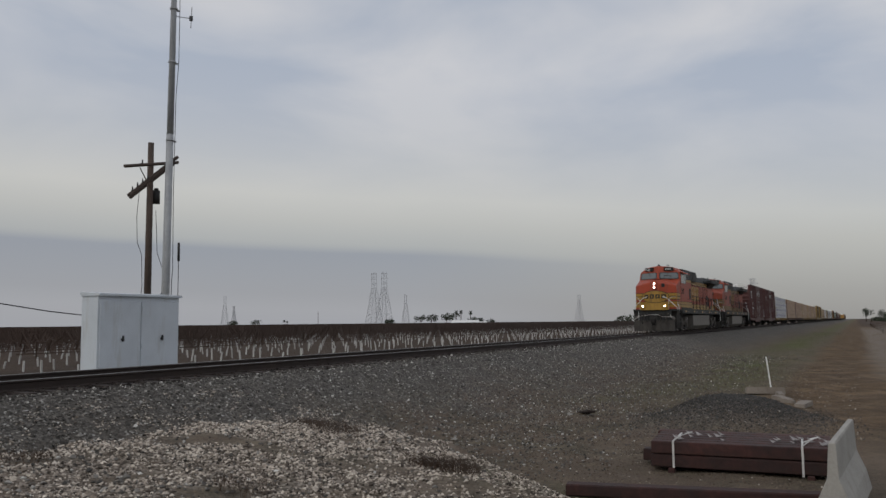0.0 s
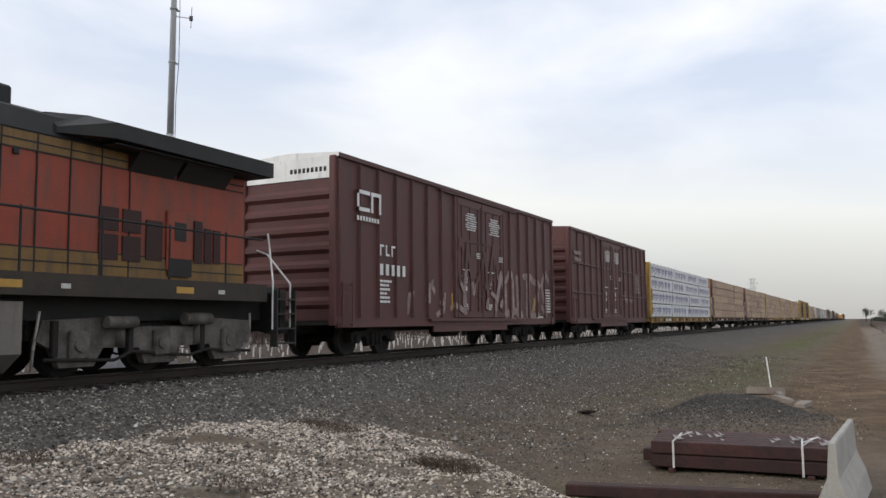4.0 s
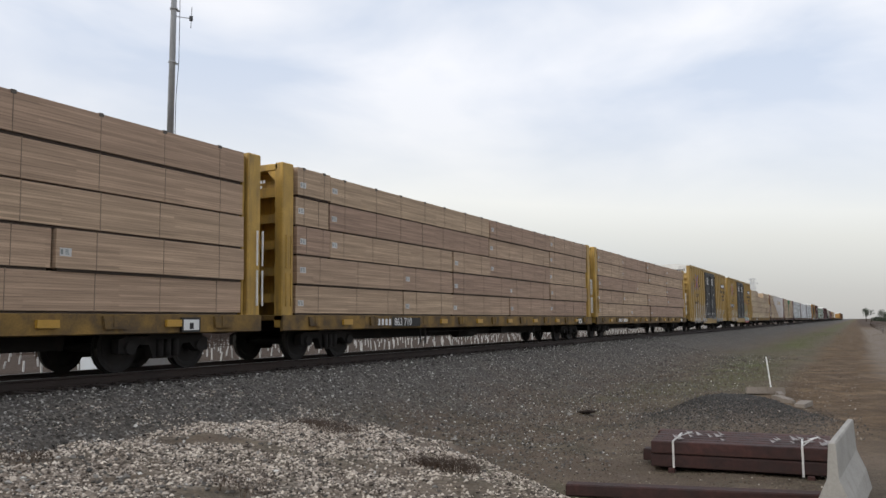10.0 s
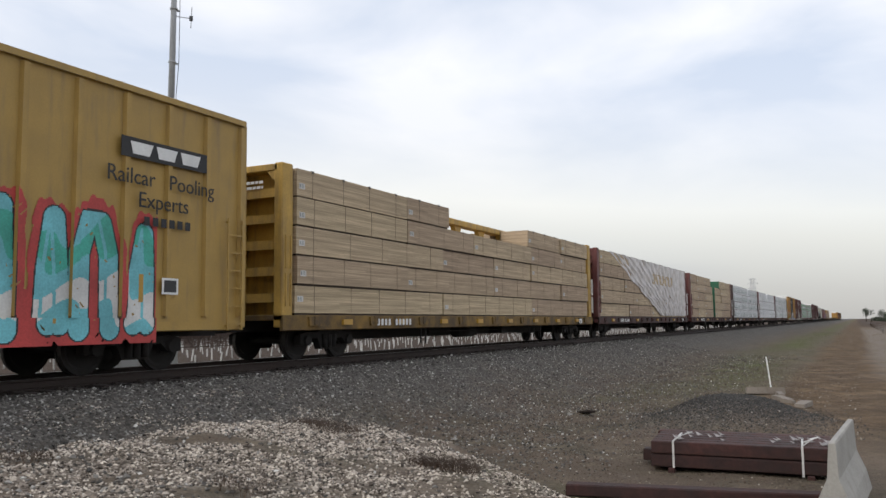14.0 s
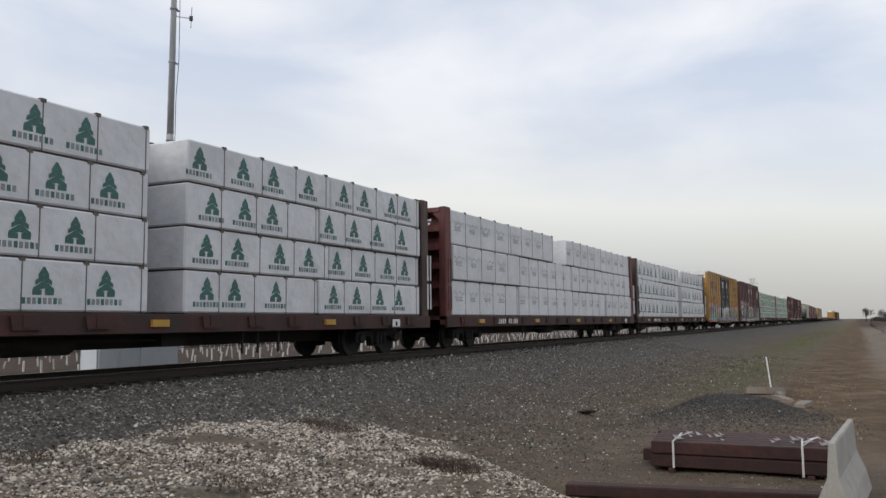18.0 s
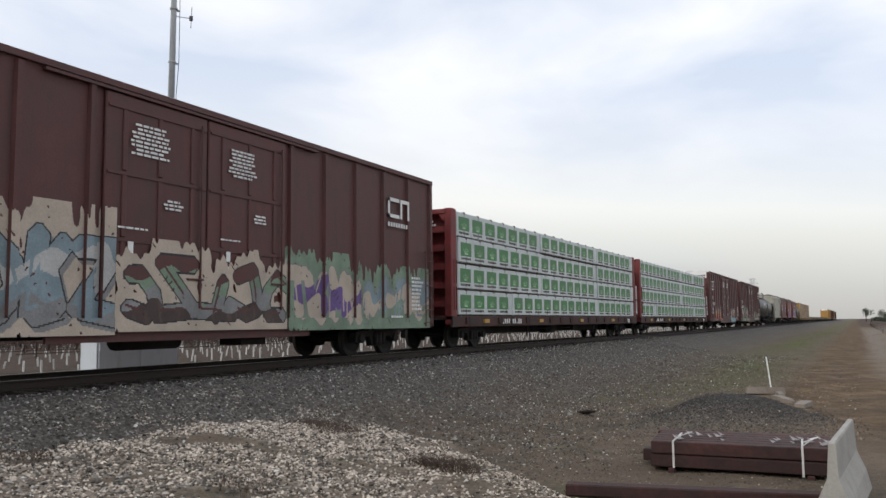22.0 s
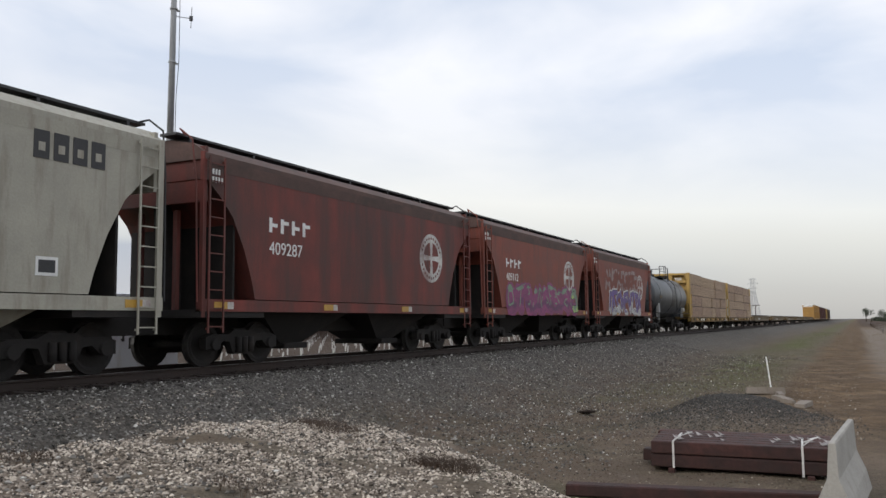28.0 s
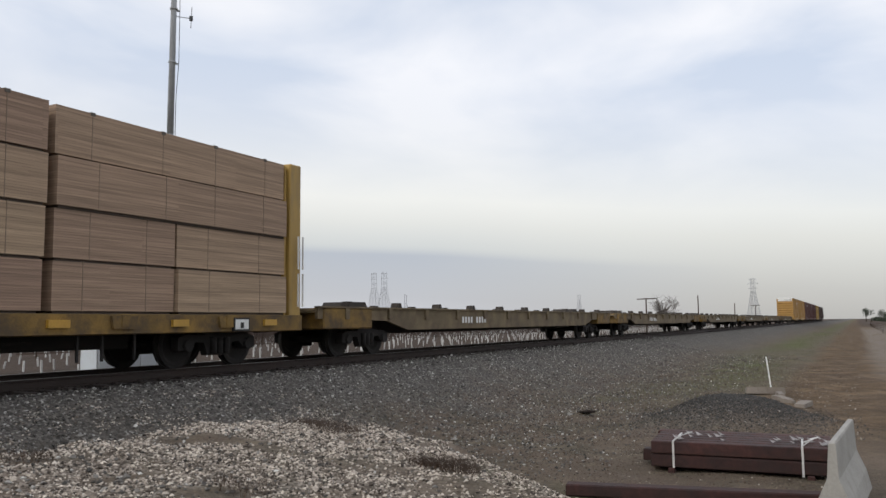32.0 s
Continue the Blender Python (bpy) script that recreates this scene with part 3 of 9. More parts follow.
def ground_mat():
    m = bpy.data.materials.new("earth_gravel_and_ballast")
    m.use_nodes = True
    N, L = m.node_tree.nodes, m.node_tree.links
    b = N["Principled BSDF"]
    b.inputs["Roughness"].default_value = 0.95
    b.inputs["Specular IOR Level"].default_value = 0.2
    co = N.new("ShaderNodeTexCoord")

    def noise_tex(scale, detail=5.0, rough=0.55):
        n = N.new("ShaderNodeTexNoise")
        n.inputs["Scale"].default_value, n.inputs["Detail"].default_value, n.inputs["Roughness"].default_value = scale, detail, rough
        L.new(co.outputs["Object"], n.inputs["Vector"])
        return n.outputs["Fac"]

    def ramp(fac, *stops):
        r = N.new("ShaderNodeValToRGB")
        while len(r.color_ramp.elements) < len(stops):
            r.color_ramp.elements.new(0.5)
        for e, (pos, c) in zip(r.color_ramp.elements, stops):
            e.position, e.color = pos, rgb(c)
        L.new(fac, r.inputs[0])
        return r.outputs[0]

    def mix(fac, a, c):
        x = N.new("ShaderNodeMix")
        x.data_type = "RGBA"
        L.new(fac, x.inputs["Factor"])
        L.new(a, x.inputs["A"])
        L.new(c, x.inputs["B"])
        return x.outputs["Result"]

    def zone(name):
        a = N.new("ShaderNodeAttribute")
        a.attribute_name = name
        return a.outputs["Fac"]

    def cells(scale):
        v = N.new("ShaderNodeTexVoronoi")
        v.inputs["Scale"].default_value = scale
        L.new(co.outputs["Object"], v.inputs["Vector"])
        return v

    big, mid, fine_n = noise_tex(0.35, 8.0, 0.7), noise_tex(1.7, 8.0, 0.7), noise_tex(30.0, 6.0, 0.7)
    dirt = mix(mid, ramp(big, (0.36, (0.082, 0.062, 0.047)), (0.64, (0.185, 0.14, 0.102))), ramp(fine_n, (0.36, (0.040, 0.031, 0.025)), (0.66, (0.20, 0.152, 0.112))))
    scrub = ramp(noise_tex(3.2, 9.0, 0.75), (0.36, (0.042, 0.037, 0.027)), (0.5, (0.098, 0.083, 0.060)), (0.62, (0.175, 0.14, 0.098)), (0.72, (0.13, 0.128, 0.075)))
    patch = N.new("ShaderNodeMapRange")
    patch.inputs["From Min"].default_value, patch.inputs["From Max"].default_value = 0.42, 0.62
    L.new(noise_tex(0.55, 6.0, 0.65), patch.inputs["Value"])
    dirt = mix(patch.outputs[0], dirt, scrub)
    grass = ramp(noise_tex(5.0, 8.0, 0.72), (0.3, (0.055, 0.052, 0.026)), (0.55, (0.105, 0.115, 0.045)), (0.75, (0.18, 0.165, 0.085)))
    v1, v2 = cells(24.0), cells(24.0)
    stone = ramp(v1.outputs["Color"], (0.15, (0.050, 0.047, 0.043)), (0.6, (0.112, 0.103, 0.093)), (0.84, (0.18, 0.167, 0.152)), (0.95, (0.42, 0.41, 0.39)))
    # base kept dark so the colour gives the shade between pale stones
    white = ramp(v2.outputs["Color"], (0.1, (0.06, 0.05, 0.042)), (0.5, (0.22, 0.185, 0.152)), (0.9, (0.50, 0.44, 0.38)))
    c = mix(zone("grass"), dirt, grass)
    road = ramp(noise_tex(0.8, 8.0, 0.72), (0.34, (0.055, 0.036, 0.021)), (0.52, (0.12, 0.080, 0.046)), (0.68, (0.20, 0.135, 0.080)))
    c = mix(zone("road"), c, road)
    c = mix(zone("pale_track"), c, ramp(noise_tex(1.4, 8.0, 0.7), (0.3, (0.15, 0.12, 0.095)), (0.7, (0.26, 0.225, 0.19))))
    c = mix(zone("field"), c, ramp(noise_tex(0.6, 8.0, 0.7), (0.3, (0.045, 0.032, 0.024)), (0.7, (0.085, 0.06, 0.044))))
    c = mix(zone("ballast"), c, stone)
    c = mix(zone("white_gravel"), c, white)
    # near the rails: brake dust, plus the ballast's shade put into the colour
    c = mix(zone("brake_dust_shade"), c, ramp(v1.outputs["Color"], (0.2, (0.014, 0.011, 0.010)), (0.9, (0.045, 0.034, 0.028))))
    L.new(c, b.inputs["Base Color"])
    bp = N.new("ShaderNodeBump")
    bp.inputs["Strength"].default_value, bp.inputs["Distance"].default_value = 0.9, 0.03
    L.new(v1.outputs["Distance"], bp.inputs["Height"])
    bp.invert = True
    bp2 = N.new("ShaderNodeBump")
    bp2.inputs["Strength"].default_value, bp2.inputs["Distance"].default_value = 0.5, 0.022
    L.new(mid, bp2.inputs["Height"])
    L.new(bp.outputs[0], bp2.inputs["Normal"])
    L.new(bp2.outputs[0], b.inputs["Normal"])
    return m


g_me.materials.append(ground_mat())
solid("ground", g_me, [], "brown earth with gravel, ballast bank and weedy dirt road", "ground", kind="structure")

# ---- the track ----
track = thing("railway_track", "single railway track, rusty rails on dark wooden ties in grey ballast", "railway track")
track["kind"] = "structure"
RAIL = [(-0.07, -0.18), (0.07, -0.18), (0.07, -0.165), (0.012, -0.14), (0.009, -0.05), (0.036, -0.035), (0.036, -0.006), (0.028, 0.0), (-0.028, 0.0), (-0.036, -0.006), (-0.036, -0.035), (-0.009, -0.05), (-0.012, -0.14), (-0.07, -0.165)]
for yr in (YC - 0.75, YC + 0.75):
    sh = Shell().prism([(yr + a, b2) for a, b2 in RAIL], -400, 3000)
    for i, f in enumerate(sh.f):
        if all(abs(sh.v[k][2]) < 0.007 for k in f):
            sh.m[i] = 1
    part("rail", sh, ["rail", "railtop"], track, "rusty steel rail with a worn bright head")
tie_me = Shell().cbox(-0.115, 0.115, -1.3, 1.3, -0.345, -0.175, 0.012).mesh("tie", ["tie"])
plate_me = Shell().box(-0.1, 0.1, -0.18, 0.18, -0.176, -0.168).box(-0.09, -0.05, -0.12, -0.08, -0.17, -0.15).box(0.05, 0.09, -0.12, -0.08, -0.17, -0.15).mesh("tie_plate", ["rail"])
rt = random.Random(5)
for i in range(150):
    xx = -6 + i * 0.52
    tie = part("tie", tie_me, [], track, at=pose(xx + rt.uniform(-0.03, 0.03), YC + rt.uniform(-0.04, 0.04), rt.uniform(-0.008, 0.004), 0, 0, rt.uniform(-1, 1)))
    if i < 100:
        part("tie_plate", plate_me, [], tie, at=pose(0, -0.75, 0))
sh = Shell()
for i in range(400):
    xx = -6 + (150 + i) * 0.52
    sh.box(xx - 0.115, xx + 0.115, YC - 1.3, YC + 1.3, -0.345, -0.175)
for i in range(60):
    xx = -6 - (i + 1) * 0.52
    sh.box(xx - 0.115, xx + 0.115, YC - 1.3, YC + 1.3, -0.345, -0.175)
far_ties = part("far_ties", sh, ["tie"], track)
far_ties["kind"] = "stuff"

# ---- beside the track: signal cabinet, mast, old poles ----
rs = random.Random(21)
cab = thing("signal_cabinet", "pale grey metal signal cabinet with two closed doors beside the track", "cabinet")
CX0, CX1, CY0, CY1, CZ0, CZ1 = 14.42, 17.18, 17.0, 17.62, -0.86, 1.62
part("body", Shell().cbox(CX0, CX1, CY0 + 0.03, CY1, CZ0, CZ1, 0.012), "cabinet", cab)
part("roof", Shell().prism([(CY0 - 0.05, CZ1), (CY0 - 0.05, CZ1 + 0.06), (CY1 + 0.03, CZ1 + 0.11), (CY1 + 0.03, CZ1)], CX0 - 0.03, CX1 + 0.04), "cabinet", cab)
xm = (CX0 + CX1) / 2
for a, b2, hx in ((CX0 + 0.05, xm - 0.01, xm - 0.62), (xm + 0.01, CX1 - 0.05, xm + 0.72)):
    dr = part("door", Shell().cbox(a, b2, CY0, CY0 + 0.03, CZ0 + 0.16, CZ1 - 0.12, 0.01), "cabinet", cab)
    part("handle", Shell().cyl((hx, CY0 - 0.05, 0.5), (hx, CY0, 0.5), 0.035, 8).box(hx - 0.02, hx + 0.02, CY0 - 0.06, CY0 - 0.03, 0.45, 0.6), "dark", dr, "small dark door handle")
    for z in (1.3, 0.3, -0.55):
        part("hinge", Shell().cyl((a + 0.02, CY0 - 0.012, z - 0.06), (a + 0.02, CY0 - 0.012, z + 0.06), 0.016, 6), "cabinet", dr)
part("base", Shell().box(CX0 - 0.06, CX1 + 0.06, CY0 - 0.05, CY1 + 0.05, CZ0 - 0.2, CZ0 + 0.02), "concrete", cab, "low concrete footing")

whip = thing("whip_antenna", "thin rod antenna with a thick black tip on the cabinet's side", "antenna")
part("rod", Shell().cyl((17.4, 17.3, 1.3), (17.4, 17.3, 2.75), 0.012, 6), "dark", whip)
part("tip", Shell().cyl((17.4, 17.3, 2.7), (17.4, 17.3, 3.22), 0.035, 8), "black", whip, "black antenna sleeve")
for z in (1.32, 1.5):
    part("bracket", Shell().box(17.18, 17.42, 17.28, 17.32, z, z + 0.04), "cabinet", whip)

mast = thing("radio_mast", "tall tapered grey steel radio mast with cables and a small antenna", "mast")
lean = 0.012


def on_mast(z, dx=0.0, dy=0.0):
    return (19.08 + lean * (z - 2.12) + dx, 19.5 + dy, z)


part("shaft", Shell().cyl(on_mast(-1.0), on_mast(7.0), 0.135, 12, 0, 0.11).cyl(on_mast(7.0), on_mast(15.0), 0.11, 12, 0, 0.075), "mast", mast)
for z in (6.8, 9.4, 11.2, 12.6):
    part("clamp", Shell().cyl(on_mast(z - 0.03), on_mast(z + 0.03), 0.128, 10).box(on_mast(z)[0], on_mast(z)[0] + 0.24, 19.46, 19.54, z - 0.02, z + 0.02), "mast", mast)
part("cable", Shell().tube([on_mast(-0.9, 0.15, -0.1), on_mast(2.3, 0.15, -0.1), on_mast(2.6, 0.18, -0.1), on_mast(5.0, 0.12, -0.1), on_mast(8.3, 0.11, -0.1), on_mast(9.4, 0.19, -0.1), on_mast(11.2, 0.17, -0.1), on_mast(14.0, 0.12, -0.1)], 0.012), "dark", mast, "black cable down the mast")
part("guy_wire", Shell().tube([(18.72, 19.3, -0.9), (18.78, 19.3, 2.5), (18.9, 19.4, 6.5), on_mast(13.5, -0.1)], 0.012), "mast", mast)
arm = part("antenna_arm", Shell().cyl(on_mast(10.98, 0.1), on_mast(11.14, 0.8), 0.014, 6), "mast", mast)
part("antenna_element", Shell().cyl(on_mast(10.8, 0.78), on_mast(11.55, 0.81), 0.012, 6).box(on_mast(11.1)[0] + 0.74, on_mast(11.1)[0] + 0.83, 19.46, 19.54, 11.06, 11.22), "dark", arm)

pole = thing("utility_pole", "old dark wooden line pole with tilted broken crossarms", "utility pole")
part("shaft", Shell().cyl((20.69, 22, -1.1), (20.71, 22, 7.3), 0.14, 10, 0, 0.105), "pole", pole)
part("crossarm", Shell().cyl((19.43, 21.85, 6.24), (21.86, 21.85, 6.78), 0.06, 5), "pole", pole)
for dx, dy in ((0.0, -0.14), (0.33, 0.14)):
    part("crossarm", Shell().cyl((19.63 + dx, 22 + dy, 5.26), (21.84 + dx * 0.3, 22 + dy, 6.98 - dx * 0.6), 0.065, 5), "pole", pole, "crossarm hanging aslant")
part("brace", Shell().cyl((20.1, 21.86, 6.3), (20.68, 21.9, 5.6), 0.02, 5), "pole", pole)
for k in range(4):
    part("insulator", Shell().cyl((19.8 + k * 0.22, 21.86, 5.42 + k * 0.17), (19.8 + k * 0.22, 21.86, 5.6 + k * 0.17), 0.035, 7, 0, 0.02), "dark", pole)
for xx, zz in ((20.2, 6.42), (21.4, 6.72)):
    part("insulator", Shell().cyl((xx, 21.85, zz), (xx, 21.85, zz + 0.18), 0.035, 7, 0, 0.02), "dark", pole)
part("transformer", Shell().cyl((20.95, 21.95, 5.15), (20.95, 21.95, 5.62), 0.13, 12).cyl((20.95, 21.95, 5.62), (20.95, 21.95, 5.7), 0.08, 10), "black", pole, "small black transformer can")
part("loose_wire", Shell().tube([(20.15, 21.9, 5.6), (20.05, 21.9, 4.6), (20.1, 21.9, 3.7), (20.3, 21.9, 3.3), (20.35, 21.9, 2.2), (20.2, 21.9, 1.0)], 0.011), "dark", pole)
part("loose_wire", Shell().tube([(20.9, 21.9, 4.9), (21.0, 21.9, 3.4), (21.5, 21.9, 2.4), (21.7, 21.9, 0.5)], 0.011), "dark", pole)
wire = Shell().tube([(9.0, 19, 2.1), (11.0, 19, 1.72), (13.14, 19, 1.44), (14.5, 19, 1.26), (15.57, 19, 1.16), (17.0, 19, 1.2), (18.2, 19.2, 1.5), (18.97, 19.5, 1.9)], 0.015)
solid("overhead_cable", wire, "dark", "sagging black cable running to the radio mast", "cable")

fence_post = Shell().cbox(-0.05, 0.05, -0.05, 0.05, -1.2, 1.05, 0.01).mesh("fence_post", ["pole"])
fpost2 = Shell().cyl((0, 0, -1.2), (0, 0, 0.45), 0.045, 7).mesh("fence_post", ["pole"])
for x, y in ((9.5, 25.0),):
    solid("fence_post", fence_post, [], "weathered grey fence post at the vineyard's edge", "fence post", "vineyard fence posts", at=pose(x, y, 0))
for i in range(26):
    solid("fence_post", fpost2, [], "thin dark fence post along the dirt road", "fence post", "roadside fence posts", at=pose(40 + i * 9.5, -3.4 - 0.008 * i, -0.35 + rs.uniform(-0.1, 0.1), rs.uniform(-3, 3), rs.uniform(-3, 3)))
for y, z in ((-3.4, -0.75), (-3.4, -0.45), (-3.4, -0.2)):
    solid("fence_wire", Shell().tube([(40 + 9.5 * i, y, z + rs.uniform(-0.02, 0.02)) for i in range(26)], 0.006, 4), "mast", "thin wire strung between roadside posts", "wire", "roadside fence wires")

# old line poles beyond the track
for x, y, top, arms in ((118.4, 27.0, 4.1, 1), (162.0, 27.0, 5.6, 0), (214.9, 27.0, 5.0, 0), (262.0, 27.0, 5.2, 1), (325.6, 232.4, 6.7, 0)):
    lp = thing("line_pole", "old weathered line pole standing beyond the track", "utility pole", "old line poles")
    lp.matrix_basis = pose(x, y, 0)
    part("shaft", Shell().cyl((0, 0, -1.2), (0, 0, top), 0.14, 8, 0, 0.1), "pole", lp)
    if arms:
        part("crossarm", Shell().cbox(-0.06, 0.06, -1.5, 1.5, top - 0.2, top - 0.06, 0.01), "pole", lp, at=pose(0, 0, 0, 0, 0, -20))

# ---- ties, barrier and rubble by the road ----
long_tie = Shell().cbox(-0.115, 0.115, -1.29, 1.29, 0, 0.18, 0.012).mesh("tie", ["tie_new"])
GZR = -1.4
STACK = pose(12.64, 1.62, GZR + 0.02, 0, 0, 3.2)
lab = "dark reddish-brown wooden railway tie in a strapped stack"
for lay in range(2):
    for k in range(6):
        m = STACK @ pose(0.12 + k * 0.245, rs.uniform(-0.05, 0.05) + (0.16 if (lay, k) == (0, 2) else 0), 0.05 + lay * 0.195, 0, 0, rs.uniform(-0.7, 0.7))
        solid("railway_tie", long_tie, [], lab, "railway tie", "stacked railway ties", at=m)
for y in (-0.95, 0.95):
    solid("bearer", Shell().cbox(-0.05, 1.5, y - 0.05, y + 0.05, -0.06, 0.045, 0.01), "tie_new", "wooden bearer under the tie stack", "timber", "bearers under the ties", at=STACK)
for y in (-0.85, 0.92):
    st = Shell().box(-0.006, 0.0, y - 0.015, y + 0.015, 0.02, 0.43).box(-0.006, 1.0, y - 0.015, y + 0.015, 0.43, 0.436)
    st.tube([(0.05, y, 0.44), (0.2, y - 0.10, 0.50), (0.32, y - 0.02, 0.46), (0.5, y - 0.22, 0.52), (0.62, y - 0.1, 0.47)], 0.010, 5)
    solid("strap", st, "worn_strap", "white plastic strap round the tie stack", "strap", "straps round the ties", at=STACK)
rag = Shell()
for k in range(26):
    y = rs.choice((-0.85, 0.55)) + rs.uniform(-0.45, 0.4)
    x = rs.uniform(0.1, 0.8)
    w, a = rs.uniform(0.03, 0.11), rs.uniform(0, 3)
    rag.poly([(x, y, 0.45), (x + w, y + 0.05, 0.47 + rs.uniform(0, 0.05)), (x + w * 0.6, y - w, 0.455), (x - 0.02, y - w * 0.7, 0.47)])
solid("torn_wrapping", rag, "rag", "scraps of torn grey wrapping on the tie stack", "wrapping", kind="stuff", at=STACK)
solid("railway_tie", Shell().cbox(-0.115, 0.115, -3.1, 0, 0, 0.15, 0.015), "tie_new", "single dark tie lying on the bare ground", "railway tie", at=pose(10.45, 3.5, GZR + 0.0, 0, 0, 12))

bar = Shell()
prof_a = [(-0.27, 0.0), (-0.26, 0.08), (-0.19, 0.32), (-0.06, 0.56), (-0.035, 0.94), (-0.02, 0.96), (0.05, 0.96), (0.065, 0.94), (0.10, 0.56), (0.23, 0.32), (0.29, 0.08), (0.30, 0.0)]
bar.ring([[(0.0, y * 0.93, z * 0.985) for y, z in prof_a], [(0.03, y, z) for y, z in prof_a], [(2.4, y, z) for y, z in prof_a]], smooth=False)
solid("concrete_barrier", bar, "concrete", "weathered pale concrete traffic barrier beside the tie stack", "barrier", at=pose(10.05, 0.30, GZR - 0.06, 0, 0, -4) @ Matrix.Diagonal((1, 0.8, 1, 1)))

slab = Shell().ring([[(-0.6, -0.55, 0), (0.6, -0.5, 0), (0.62, 0.5, 0), (-0.55, 0.56, 0)], [(-0.58, -0.52, 0.2), (0.58, -0.48, 0.16), (0.6, 0.48, 0.14), (-0.53, 0.54, 0.2)]], smooth=False)
solid("concrete_slab", slab, "slab", "broken flat concrete slab at the foot of the stake", "slab", "broken concrete slabs", at=pose(27.0, 2.65, GZR, 0, 3, 12))
solid("marker_stake", Shell().cbox(-0.04, 0.04, -0.02, 0.02, 0, 1.04, 0.008), "white", "leaning white-painted wooden marker stake", "stake", at=pose(26.9, 2.42, GZR + 0.08, 0, -4, 5) @ pose(0, 0, 0, -6, 0, 0))
for x, y, s, r in ((24.6, 1.95, 0.4, 30), (23.2, 1.35, 0.4, -10), (23.9, 1.75, 0.2, 60), (25.9, 2.1, 0.25, 15)):
    sl = Shell().ring([[(-s, -s * 0.35, 0), (s, -s * 0.4, 0), (s * 0.9, s * 0.4, 0), (-s * 0.9, s * 0.3, 0)], [(-s * 0.95, -s * 0.33, 0.09), (s * 0.97, -s * 0.36, 0.13), (s * 0.85, s * 0.36, 0.12), (-s * 0.88, s * 0.28, 0.08)]], smooth=False)
    solid("concrete_slab", sl, "slab", "small broken piece of concrete on the dirt", "slab", "broken concrete slabs", at=pose(x, y, GZR + 0.01, 4, 0, r))
solid("scrap_board", Shell().cbox(-0.5, 0.5, -0.1, 0.1, 0, 0.05, 0.01), "tie", "dark scrap of board lying on the ballast bank", "board", at=pose(19.4, 5.98, float(ground_h(19.4, 5.98)) + 0.02, 6, 8, 35))


# ---- loose stones ----
def stones(name, label, mats, n, place, size, seed):
    r = np.random.RandomState(seed)
    pts = place(r, n)
    n = len(pts)
    unit = np.array([(1, 0, 0), (-1, 0, 0), (0, 1, 0), (0, -1, 0), (0, 0, 1), (0, 0, -1)], float)
    faces = np.array([(0, 2, 4), (2, 1, 4), (1, 3, 4), (3, 0, 4), (2, 0, 5), (1, 2, 5), (3, 1, 5), (0, 3, 5)])
    V = unit[None] * (0.7 + 0.6 * r.rand(n, 6, 1)) * np.stack([r.uniform(0.7, 1.25, n), r.uniform(0.6, 1.0, n), r.uniform(0.45, 0.8, n)], -1)[:, None]
    a, b2 = r.rand(n) * 6.283, r.uniform(-0.7, 0.7, n)
    ca, sa, cb, sb = np.cos(a), np.sin(a), np.cos(b2), np.sin(b2)
    x, y, z = V[..., 0], V[..., 1], V[..., 2]
    y, z = y * cb[:, None] - z * sb[:, None], y * sb[:, None] + z * cb[:, None]
    x, y = x * ca[:, None] - y * sa[:, None], x * sa[:, None] + y * ca[:, None]
    sz = size * np.exp(r.normal(0, 0.32, n))
    V = np.stack([x, y, z], -1) * sz[:, None, None]
    h = ground_h(pts[:, 0], pts[:, 1]) + sz * 0.25
    V += np.stack([pts[:, 0], pts[:, 1], h], -1)[:, None]
    F = (faces[None] + (np.arange(n) * 6)[:, None, None]).reshape(-1, 3)
    me = bpy.data.meshes.new(name)
    me.from_pydata(V.reshape(-1, 3).tolist(), [], F.tolist())
    for mm in mats:
        me.materials.append(mm)
    return solid(name, me, [], label, "gravel", kind="stuff")


def stone_mat(name, *stops):
    m = bpy.data.materials.new(name)
    m.use_nodes = True
    N, L = m.node_tree.nodes, m.node_tree.links
    b = N["Principled BSDF"]
    b.inputs["Roughness"].default_value = 0.92
    b.inputs["Specular IOR Level"].default_value = 0.25
    g = N.new("ShaderNodeNewGeometry")
    r = N.new("ShaderNodeValToRGB")
    r.color_ramp.elements[0].position, r.color_ramp.elements[0].color = stops[0][0], rgb(stops[0][1])
    r.color_ramp.elements[1].position, r.color_ramp.elements[1].color = stops[-1][0], rgb(stops[-1][1])
    for pos, c in stops[1:-1]:
        e = r.color_ramp.elements.new(pos)
        e.color = rgb(c)
    L.new(g.outputs["Random Per Island"], r.inputs[0])
    n = N.new("ShaderNodeTexNoise")
    n.inputs["Scale"].default_value = 45.0
    mr = N.new("ShaderNodeMapRange")
    mr.inputs["To Min"].default_value, mr.inputs["To Max"].default_value = 0.6, 1.4
    L.new(n.outputs["Fac"], mr.inputs["Value"])
    sc = N.new("ShaderNodeVectorMath")
    sc.operation = "SCALE"
    L.new(r.outputs[0], sc.inputs[0])
    L.new(mr.outputs[0], sc.inputs["Scale"])
    L.new(sc.outputs[0], b.inputs["Base Color"])
    return m


def near_ballast(r, n):
    x = 3 + 52 * r.rand(n) ** 1.6
    y = YC - 1.3 - 8.0 * r.rand(n) ** 1.2
    keep = ((mound_mask(x, y) < 0.55) | (r.rand(n) < 0.35)) & (r.rand(n) < np.interp(YC - y, [1, 3.5, 5.5, 8.0, 9.2], [1, 1, 0.8, 0.45, 0.1]))
    return np.stack([x, y], -1)[keep]


